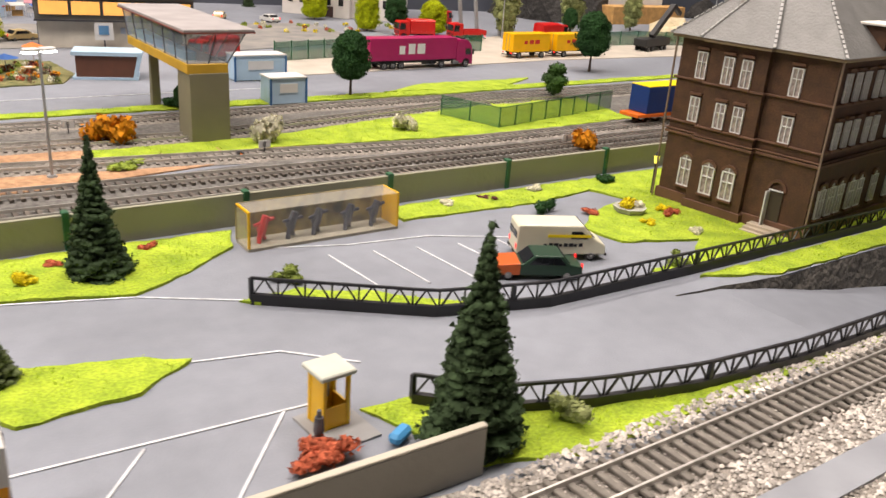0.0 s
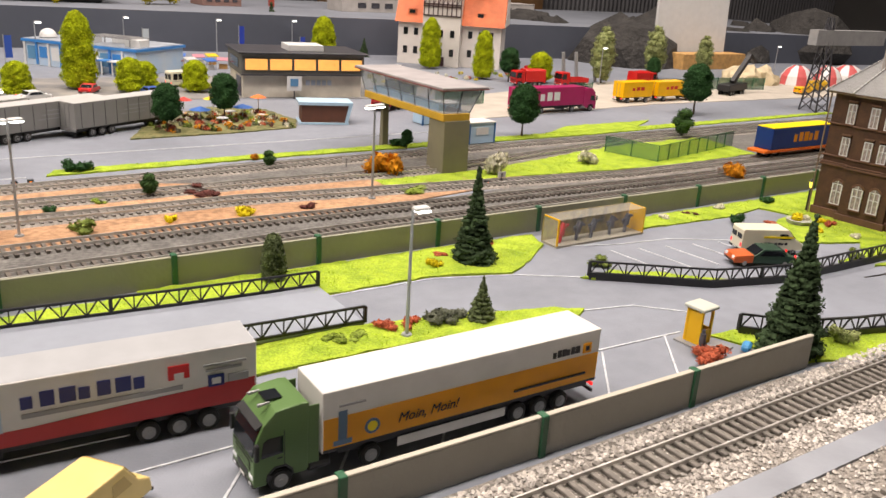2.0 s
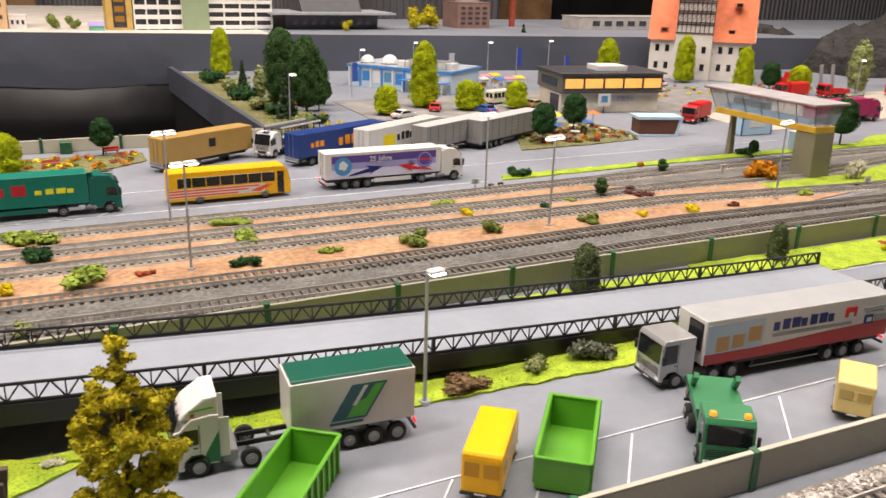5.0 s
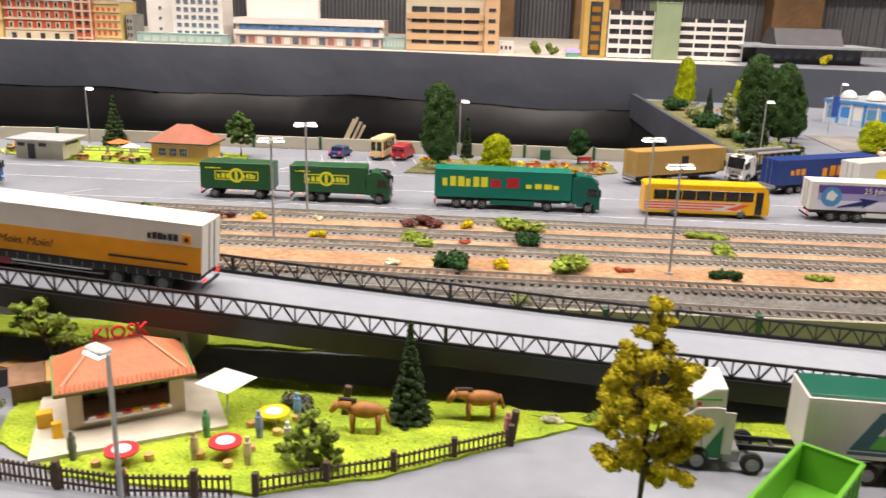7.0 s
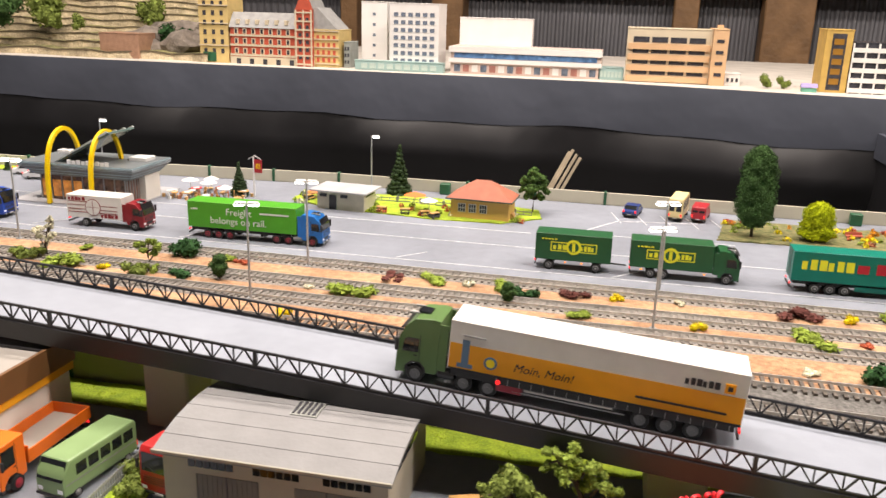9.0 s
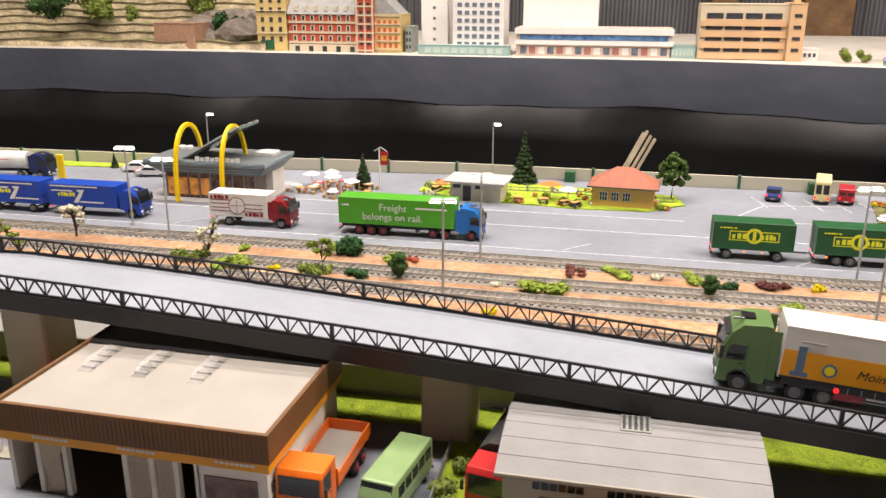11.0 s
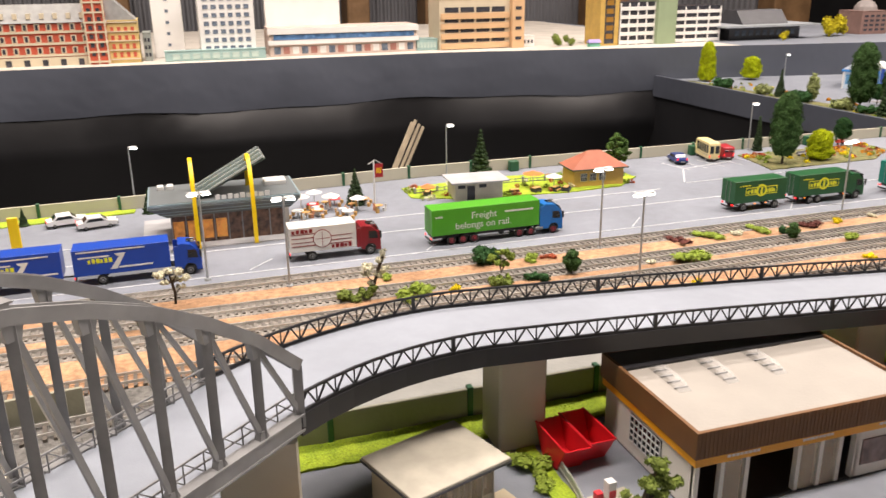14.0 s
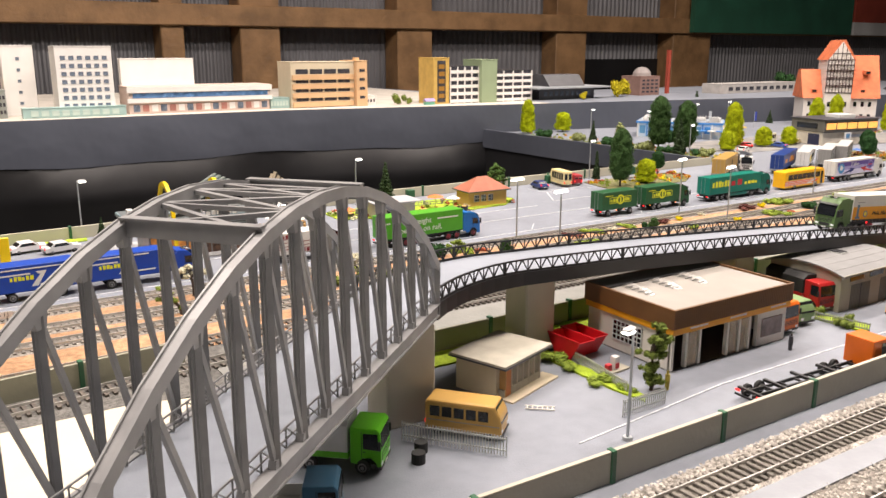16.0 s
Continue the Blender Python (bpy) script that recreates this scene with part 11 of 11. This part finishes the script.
# rear lot: pale paving, mesh screens, striped tents and sand heaps
slab("rear_paving", [(0.93, 0.838), (1.027, 0.842), (1.467, 0.888), (1.966, 0.878), (2.6, 0.868), (2.6, 1.12), (1.62, 1.19), (1.19, 1.08), (0.95, 1.02)], 0.0011, mat("rear_paving", (0.44, 0.40, 0.34), 0.8, vary=0.12, scale=25), "pale cream paving of the rear lorry park", "pavement")
slab("plaza_paving", [(0.30, 1.14), (0.72, 1.12), (0.95, 1.06), (1.25, 1.14), (1.25, 1.40), (0.30, 1.40)], 0.0011, mat("plaza_paving", (0.20, 0.20, 0.205), 0.8, vary=0.2, scale=25, second=(0.28, 0.265, 0.24)), "grey asphalt plaza before the leisure halls", "pavement")
MESHG = glassy("green_mesh", (0.03, 0.16, 0.09), 0.6, 0.55)
for x0, y0, x1, y1 in ((0.98, 0.955, 1.10, 0.975), (1.26, 0.985, 1.40, 1.0), (1.62, 1.02, 1.84, 1.03), (1.84, 1.03, 1.98, 1.0)):
    fn = thing("mesh_screen", "green mesh screen fence on the rear lot", "fence", group="mesh screens")
    part("mesh_panel", bar((x0, y0, 0.015), (x1, y1, 0.015), 0.0008, 0.028), MESHG, fn)
    for k in range(5):
        part("fence_post", cyl((x0 + (x1 - x0) * k / 4, y0 + (y1 - y0) * k / 4, 0), (x0 + (x1 - x0) * k / 4, y0 + (y1 - y0) * k / 4, 0.031), 0.001, n=6), POSTGREEN, fn)
for x, y, r in ((2.20, 1.06, 0.045), (2.31, 1.04, 0.04), (2.42, 1.05, 0.05)):
    te = thing("striped_tent", "low white tent dome with red and pink stripes", "tent", group="striped tents")
    for k in range(10):
        a0, a1 = k * math.tau / 10, (k + 1) * math.tau / 10
        b = bmesh.new()
        grid = [[b.verts.new((x + r * math.cos(g) * math.cos(a), y + r * math.cos(g) * math.sin(a), 0.052 * math.sin(g) + 0.001)) for a in (a0, (a0 + a1) / 2, a1)] for g in (0.0, 0.45, 0.9, 1.3)]
        for u in range(3):
            for v in range(2):
                b.faces.new((grid[u][v], grid[u][v + 1], grid[u + 1][v + 1], grid[u + 1][v]))
        part("tent_gore", b, [mat("tent_red", (0.5, 0.09, 0.09), 0.7), WHITEP][k % 2], te)
for i, (x, y, s_, h) in enumerate(((2.02, 1.10, 0.055, 0.05), (2.09, 1.09, 0.045, 0.045))):
    b = bmesh.new()
    bmesh.ops.create_icosphere(b, subdivisions=3, radius=1)
    for v in b.verts:
        q = 1 + 0.3 * noise.noise(v.co * 2.3 + Vector((i * 7, 3, 1)))
        v.co = Vector((x + v.co.x * s_ * q, y + v.co.y * s_ * q, max(0.0, v.co.z * h * q)))
    tagged(obj("sand_mound", b, mat("sand_heap", (0.55, 0.46, 0.30), 0.9, vary=0.15, scale=60, bump=0.5, bscale=300)), "pale tan sand heap on the rear lot", "heap", group="sand heaps")
yc = root_at("yellow_tank", "small yellow tank lying on the paving", "tank", 2.14, 0.96, 4)
part("tank_body", cyl((-0.03, 0, 0.014), (0.03, 0, 0.014), 0.013, n=16), paint("tank_yellow", (0.7, 0.42, 0.02)), yc)
for x in (-0.02, 0.02):
    part("cradle", box(x - 0.003, x + 0.003, -0.01, 0.01, 0, 0.006), DARKGREY, yc)
# pennants and pool clutter by the leisure halls
for i, (x, y, h, c) in enumerate(((0.62, 1.50, 0.085, (0.5, 0.55, 0.6)), (0.86, 1.60, 0.085, (0.03, 0.06, 0.4)), (0.36, 1.44, 0.075, (0.04, 0.1, 0.45)), (1.02, 1.62, 0.06, (0.03, 0.06, 0.4)))):
    pn = root_at("pennant", "tall narrow pennant on a thin pole", "flag", x, y, 0, group="pennants")
    part("pole", cyl((0, 0, 0), (0, 0, h), 0.0009, n=6), POLE, pn)
    part("cloth", box(0.001, 0.013, -0.0004, 0.0004, h * 0.45, h * 0.98), paint("pennant_%d" % i, c), pn)
for i in range(9):
    c = [(0.6, 0.6, 0.58), (0.5, 0.03, 0.03), (0.05, 0.1, 0.35), (0.55, 0.42, 0.2)][i % 4]
    van("parked_car", "small parked model car on the rear plaza", heading(0.34 + 0.105 * i, 1.15 + 0.05 * (i % 2) + (0.25 if i > 5 else 0), 20 + 40 * (i % 3)), paint("plaza_car_%d" % (i % 4), c), 4.2, 1.4, 1.75, "car", group="plaza cars")

# ---- the raised town ----
TZ = 0.0955
WARMW = mat("tower_block_white", (0.74, 0.72, 0.69), 0.7, vary=0.04, scale=20)
PEACH = mat("peach_wall", (0.62, 0.40, 0.22), 0.7, vary=0.06, scale=20)
PEACHL = mat("peach_band", (0.58, 0.50, 0.36), 0.7, vary=0.06, scale=20)
PINKW = mat("pale_pink_wall", (0.58, 0.46, 0.40), 0.7, vary=0.06, scale=20)
AQUA = mat("aqua_glass_wall", (0.32, 0.46, 0.44), 0.3, vary=0.1, scale=20)
PANE = mat("blue_grey_pane", (0.14, 0.17, 0.22), 0.2, vary=0.4, scale=60)
DPANE = mat("dark_pane", (0.05, 0.05, 0.06), 0.2, vary=0.4, scale=60)
REDBR = mat("red_facade", (0.46, 0.08, 0.04), 0.7, vary=0.1, scale=40)
YELLF = mat("sand_facade", (0.60, 0.45, 0.18), 0.7, vary=0.08, scale=40)
GREENT = mat("sage_tower", (0.26, 0.33, 0.20), 0.7, vary=0.06, scale=20)


def town_block(name, label, x0, x1, z1, y, depth, wall, rows=0, cols=0, pane=PANE, win=(0.6, 0.5), margin=(0.06, 0.10), turn=0.0):
    """A town building whose front stands at y, with a grid of windows."""
    w, h = x1 - x0, z1 - TZ
    root = root_at(name, label, "building", x0, y, turn, group="town buildings", z=TZ)
    part("wall", box(0, w, 0, depth, 0, h, 0.0008), wall, root)
    part("roof", box(-0.001, w + 0.001, -0.001, depth + 0.001, h, h + 0.0025, 0.0004), wall, root)
    me = None
    for r in range(rows):
        for c in range(cols):
            cw, ch = w * (1 - 2 * margin[0]) / cols, h * (1 - 2 * margin[1]) / rows
            if me is None:
                ob = part("window", box(-cw * win[0] / 2, cw * win[0] / 2, -0.0012, 0.0004, -ch * win[1] / 2, ch * win[1] / 2), pane, root)
                me = ob.data
            else:
                ob = new("window", me)
                ob.parent = root
            ob.matrix_basis = Matrix.Translation((w * margin[0] + cw * (c + 0.5), 0, h * margin[1] + ch * (r + 0.5)))
    return root, w, h


wt, w, h = town_block("tower_block", "white tower block with rows of small windows", -1.262, -1.112, 0.288, 2.2, 0.10, WARMW, 7, 6)
wt, w, h = town_block("tower_block", "white tower block side wing with few windows", -1.385, -1.302, 0.290, 2.31, 0.09, WARMW, 5, 1, win=(0.12, 0.26))
town_block("podium", "aqua glass podium under the tower block", -1.36, -1.09, 0.122, 2.17, 0.03, AQUA, 1, 9, pane=mat("aqua_panel", (0.45, 0.55, 0.5), 0.4), win=(0.7, 0.7))
lo_, w, h = town_block("long_hall", "long pale pink hall with a blue window band", -1.075, -0.64, 0.172, 2.2, 0.12, PINKW, 0, 0)
part("window_band", box(0.012, w - 0.01, -0.004, 0.001, h * 0.60, h * 0.78), mat("blue_band", (0.10, 0.20, 0.38), 0.25, vary=0.4, scale=80), lo_, "blue glazed band")
part("overhang", box(-0.004, w + 0.004, -0.007, 0.001, h * 0.80, h + 0.001), WARMW, lo_, "white parapet")
part("overhang", box(-0.004, w + 0.004, -0.007, 0.001, h * 0.42, h * 0.58), WARMW, lo_, "white band")
for k in range(16):
    part("shop_window", box(0.012 + k * 0.0262, 0.030 + k * 0.0262, -0.0012, 0.0005, h * 0.08, h * 0.34), [PANE, mat("shop_red", (0.36, 0.16, 0.13), 0.4), WARMW][k % 3], lo_)
town_block("blank_slab", "blank white slab building behind the long hall", -1.07, -0.85, 0.252, 2.30, 0.03, WARMW)
town_block("glass_link", "aqua glass link building", -0.645, -0.575, 0.128, 2.2, 0.06, AQUA, 1, 6, pane=mat("aqua_panel", (0.45, 0.55, 0.5), 0.4), win=(0.7, 0.6))
of, w, h = town_block("office_block", "peach four-storey office block with cream bands", -0.572, -0.345, 0.240, 2.19, 0.11, PEACHL, 4, 4, pane=DPANE, win=(0.86, 0.52))
for r in range(4):
    part("balcony_band", box(0.004, w - 0.004, -0.006, 0.001, h * (0.10 + 0.2 * r) - 0.012, h * (0.10 + 0.2 * r) + 0.004), PEACH, of, "peach balcony band")
st_, w, h = town_block("stair_tower", "peach stair tower of the office block", -0.345, -0.305, 0.243, 2.17, 0.13, PEACH, 4, 1, pane=DPANE, win=(0.55, 0.3))
part("chimney", box(0.01, 0.026, 0.03, 0.05, h, h + 0.012), PEACH, st_)
town_block("annex", "small white annex with dark windows", -0.303, -0.262, 0.127, 2.19, 0.05, WARMW, 1, 3, pane=DPANE, win=(0.5, 0.4))
yt, w, h = town_block("lift_tower", "yellow lift tower with dark glazed strip", -0.073, -0.008, 0.252, 2.12, 0.10, mat("tower_yellow", (0.55, 0.36, 0.09), 0.6), 5, 1, pane=mat("orange_pane", (0.30, 0.15, 0.02), 0.3), win=(0.42, 0.6))
part("glazed_strip", box(w * 0.24, w * 0.76, -0.0006, 0.0004, h * 0.04, h * 0.95), DPANE, yt, "dark glazed strip")
for x0, x1, zt in ((-0.004, 0.118, 0.222), (0.186, 0.36, 0.206)):
    dk, w, h = town_block("parking_deck", "white open parking deck with dark floors", x0, x1, zt, 2.12, 0.12, DPANE)
    for r in range(5):
        part("parapet_band", box(-0.002, w + 0.002, -0.004, 0.002, h * (0.02 + 0.2 * r), h * (0.11 + 0.2 * r)), WARMW, dk, "white parapet")
    for k in range(5):
        part("column", box(w * k / 4 - 0.002, w * k / 4 + 0.002, -0.003, 0.002, 0, h), WARMW, dk)
town_block("stair_tower", "sage green stair tower of the parking deck", 0.118, 0.186, 0.245, 2.10, 0.12, GREENT)
sta, w, h = town_block("station_hall", "low station hall with wide dark roof", 0.40, 0.68, 0.138, 2.12, 0.14, mat("station_dark", (0.10, 0.10, 0.11), 0.6), 1, 9, pane=PANE)
part("canopy", box(-0.05, w + 0.04, -0.05, 0.16, h, h + 0.006), mat("canopy_grey", (0.32, 0.34, 0.36), 0.6), sta, "pale canopy roof")
part("hall_roof", profile_x([(0.0, h + 0.006), (0.14, h + 0.006), (0.10, h + 0.05), (0.04, h + 0.05)], 0.05, w - 0.05), DARKGREY, sta, "dark pitched roof")
ch, w, h = town_block("old_station", "weathered brick building with domed roof", 0.955, 1.07, 0.172, 2.14, 0.11, mat("old_brick", (0.22, 0.13, 0.11), 0.8, scale=40), 4, 4, pane=DPANE)
b = bmesh.new()
bmesh.ops.create_uvsphere(b, u_segments=14, v_segments=8, radius=0.04)
bmesh.ops.translate(b, vec=(w / 2, 0.05, h), verts=b.verts)
part("dome", b, mat("dome_grey", (0.26, 0.23, 0.22), 0.7), ch)
town_block("low_sheds", "low pale sheds along the far track", 1.35, 2.1, 0.135, 2.05, 0.1, mat("shed_pale", (0.40, 0.38, 0.36), 0.7), 1, 14, pane=DPANE)
# old town
yf, w, h = town_block("town_house", "sand-coloured narrow town house with shop front", -1.88, -1.782, 0.31, 2.2, 0.11, YELLF, 6, 3, pane=DPANE, win=(0.36, 0.5))
for z in (0.24, 0.55, 0.8):
    part("cornice", box(-0.002, w + 0.002, -0.004, 0.001, h * z, h * z + 0.003), PEACHL, yf)
part("shop_front", box(0.012, 0.055, -0.003, 0.0, 0.004, 0.032), POSTGREEN, yf, "dark green shop front")
rf, w, h = town_block("town_hall", "red and cream ornate town hall with slate roof", -1.775, -1.50, 0.205, 2.2, 0.13, REDBR, 0, 0)
for r in range(3):
    part("cream_band", box(-0.001, w + 0.001, -0.003, 0.001, h * (0.22 + 0.27 * r), h * (0.22 + 0.27 * r) + 0.006), PEACHL, rf)
    for k in range(9):
        ww = part("window", box(0.014 + k * 0.0285, 0.027 + k * 0.0285, -0.002, 0.0005, h * (0.28 + 0.27 * r), h * (0.44 + 0.27 * r)), PEACHL, rf)
        part("pane", box(0.017 + k * 0.0285, 0.024 + k * 0.0285, -0.0028, -0.001, h * (0.30 + 0.27 * r), h * (0.42 + 0.27 * r)), DPANE, ww)
part("ground_storey", box(-0.001, w + 0.001, -0.0025, 0.001, 0, h * 0.2), PEACHL, rf, "cream ground storey")
for k in range(6):
    part("doorway", box(0.02 + k * 0.044, 0.034 + k * 0.044, -0.0035, -0.001, 0, h * 0.15), DPANE, rf)
part("slate_roof", profile_x([(-0.004, h), (0.134, h), (0.10, h + 0.045), (0.03, h + 0.045)], -0.003, w + 0.003), mat("town_slate", (0.30, 0.30, 0.29), 0.6, scale=60), rf, "grey slate roof")
for k in range(8):
    part("dormer", box(0.02 + k * 0.032, 0.03 + k * 0.032, 0.0, 0.02, h + 0.010, h + 0.024), PEACHL, rf)
ta, w, h = town_block("corner_tower", "ornate red gabled corner tower with cream bands", -1.553, -1.500, 0.262, 2.185, 0.13, REDBR, 6, 2, pane=DPANE, win=(0.42, 0.5))
for k in range(7):
    part("cream_band", box(-0.0015, w + 0.0015, -0.0025, 0.001, h * (0.03 + 0.152 * k), h * (0.03 + 0.152 * k) + 0.0045), PEACHL, ta)
for x in (0.0, w * 0.46, w - 0.004):
    part("quoin", box(x, x + 0.004, -0.003, 0.001, 0, h), PEACHL, ta)
part("gable", profile_y([(0.0, h), (w, h), (w * 0.62, h + 0.05), (w * 0.38, h + 0.05)], 0.0, 0.012), REDBR, ta, "stepped red gable")
part("spire", profile_y([(0.0, h), (w, h), (w * 0.55, h + 0.055), (w * 0.45, h + 0.055)], 0.012, 0.12), mat("town_slate", (0.30, 0.30, 0.29), 0.6, scale=60), ta, "steep slate roof")
wg, w, h = town_block("ornate_wing", "sand and red ornate wing with a steep roof", -1.500, -1.422, 0.205, 2.20, 0.12, YELLF, 4, 4, pane=REDBR, win=(0.5, 0.6))
for k in range(5):
    part("cornice", box(-0.001, w + 0.002, -0.003, 0.001, h * (0.08 + 0.22 * k), h * (0.08 + 0.22 * k) + 0.003), PEACHL, wg)
part("slate_roof", profile_y([(0.0, h), (w, h), (w * 0.15, h + 0.065), (0.0, h + 0.065)], 0.0, 0.11), mat("town_slate", (0.30, 0.30, 0.29), 0.6, scale=60), wg, "steep slate roof")
town_block("corner_house", "narrow grey-green corner house", -1.412, -1.392, 0.17, 2.22, 0.08, mat("corner_grey", (0.25, 0.27, 0.25), 0.7), 3, 2, pane=DPANE)
bk, w, h = town_block("brick_bastion", "low reddish brick bastion on the hill", -2.235, -2.095, 0.172, 2.2, 0.10, mat("bastion_brick", (0.33, 0.19, 0.12), 0.8, vary=0.15, scale=60, bump=0.3, bscale=200))
# terraced hill with vineyard steps
STONE = mat("sandstone", (0.48, 0.40, 0.26), 0.85, vary=0.3, scale=25, bump=0.6, bscale=120, fine=0.25)
VINE = mat("terrace_planting", (0.20, 0.20, 0.06), 0.95, vary=0.5, scale=40, second=(0.40, 0.36, 0.16), bump=0.8, bscale=150, fine=0.3)
# shadow at the terrace ledges, put into a dark brown colour
LEDGE_SHADE = mat("ledge_shade", (0.11, 0.09, 0.055), 0.9, vary=0.4, scale=60, bump=0.5, bscale=200)
hill = thing("terraced_hill", "terraced sandstone hill with walls and shrubs", "hill")
for k in range(9):
    b = bmesh.new()
    n = 26
    top, low = [], []
    for i in range(n):
        x = -3.6 + 1.75 * i / (n - 1) - 0.02 * k
        y = 2.20 + 0.05 * k + 0.02 * math.sin(i * 0.9 + k) + (0.10 * (i / n) ** 2 if k else 0)
        top.append(b.verts.new((x, y, TZ + 0.022 * (k + 1) + 0.004 * math.sin(i * 2.1 + k))))
        low.append(b.verts.new((x, y - 0.004, TZ + 0.022 * k - 0.006)))
    back = [b.verts.new((v.co.x, v.co.y + 0.09, v.co.z + 0.002)) for v in top]
    edge = [v.co[:] for v in top]
    for i in range(n - 1):
        b.faces.new((low[i], low[i + 1], top[i + 1], top[i]))
        b.faces.new((top[i], top[i + 1], back[i + 1], back[i]))
    tr = part("terrace", b, [STONE, VINE], hill, "sandstone terrace wall with a planted ledge")
    for f_ in tr.data.polygons:
        f_.material_index = f_.index % 2
    # bar along each top edge, painted dark in place of the ledge's shadow
    part("coping", sweep([Vector(p) for p in edge], 0.006, 0.004), LEDGE_SHADE, hill, "dark bar standing in for shadow at the ledge")
rk = bmesh.new()
for i in range(22):
    b = bmesh.new()
    bmesh.ops.create_icosphere(b, subdivisions=2, radius=1)
    s = random.uniform(0.03, 0.06)
    c = Vector((random.uniform(-2.15, -1.9), random.uniform(2.3, 2.5), TZ + random.uniform(0.02, 0.10)))
    for v in b.verts:
        v.co = c + Vector((v.co.x * s * 1.3, v.co.y * s, v.co.z * s * 0.8)) * (1 + 0.4 * noise.noise(v.co * 2 + c * 11))
    merge(rk, b)
tagged(obj("rock_outcrop", rk, mat("grey_rock", (0.20, 0.17, 0.14), 0.9, vary=0.3, scale=40, bump=0.6, bscale=120)), "grey rocky outcrop beside the terraces", "rocks", kind="stuff")
for i, (x, y, w_, lf) in enumerate(((-2.3, 2.19, 0.05, "olive"), (-2.42, 2.24, 0.05, "olive"), (-2.05, 2.33, 0.1, "darkgreen"), (-2.5, 2.3, 0.12, "olive"), (-2.6, 2.2, 0.1, "mid"), (-2.2, 2.45, 0.1, "olive"), (-0.20, 2.16, 0.035, "olive"), (-0.15, 2.17, 0.03, "olive"), (0.80, 2.12, 0.06, "gold"), (0.87, 2.12, 0.065, "gold"), (0.56, 2.05, 0.028, "gold"), (1.9, 2.1, 0.08, "darkgreen"))):
    V, T = tufts([((rg.normal() * 0.2, rg.normal() * 0.2, 0.35 + 0.15 * j), (0.3, 0.3, 0.3)) for j in range(4)], 700, 0.06, 500 + i)
    tr = thing("town_shrub", "dense shrub on the raised town table", "shrub", Matrix.Translation((x, y, TZ + (0.08 if x < -2.1 else 0))) @ Matrix.Diagonal((w_, w_, w_, 1)), group="town shrubs")
    put_part("foliage", mesh_from("foliage", V, T, LEAF[lf]), tr)
# small things on the town edge
fd = root_at("food_stand", "tiny market stand with violet and green awnings", "stand", -0.10, 2.105, 0, z=TZ)
part("awning", profile_x([(-0.01, 0.012), (0.012, 0.012), (0.0, 0.022)], -0.02, 0.02), mat("awning_violet", (0.3, 0.25, 0.5), 0.6), fd)
part("counter", box(-0.018, 0.018, -0.008, 0.01, 0, 0.010), mat("awning_green", (0.15, 0.42, 0.3), 0.6), fd)
# things hung on the far hall wall
for x0, x1, z0, z1, c, lb in ((3.94, 6.18, 0.42, 1.2, (0.02, 0.10, 0.06), "dark green banner with faint lines on the hall wall"), (6.22, 7.6, 0.54, 1.2, (0.30, 0.05, 0.03), "dark red banner on the hall wall"), (6.22, 7.6, 0.42, 0.54, (0.5, 0.5, 0.5), "pale strip under the red banner")):
    bn_ = obj("wall_banner", box(x0, x1, HY1 - 0.30, HY1 - 0.251, z0, z1), mat("banner_%d" % int(x0 * 10 + z0 * 100), c, 0.7, vary=0.2, scale=4))
    tagged(bn_, lb, "banner", group="wall banners")
tagged(obj("dark_opening", box(2.80, 3.80, HY1 - 0.06, HY1 - 0.035, -0.3, 0.205), CLOTH), "dark opening in the sheet wall", "opening", kind="structure")
for x, y, w_, z0, z1 in ((1.19, 2.207, 0.007, TZ, 0.28),):
    rp = obj("red_post", box(x - w_, x + w_, y - w_, y + w_, z0, z1), mat("post_red", (0.30, 0.05, 0.03), 0.5))
    tagged(rp, "thin red-brown steel post behind the town", "post", group="red posts")
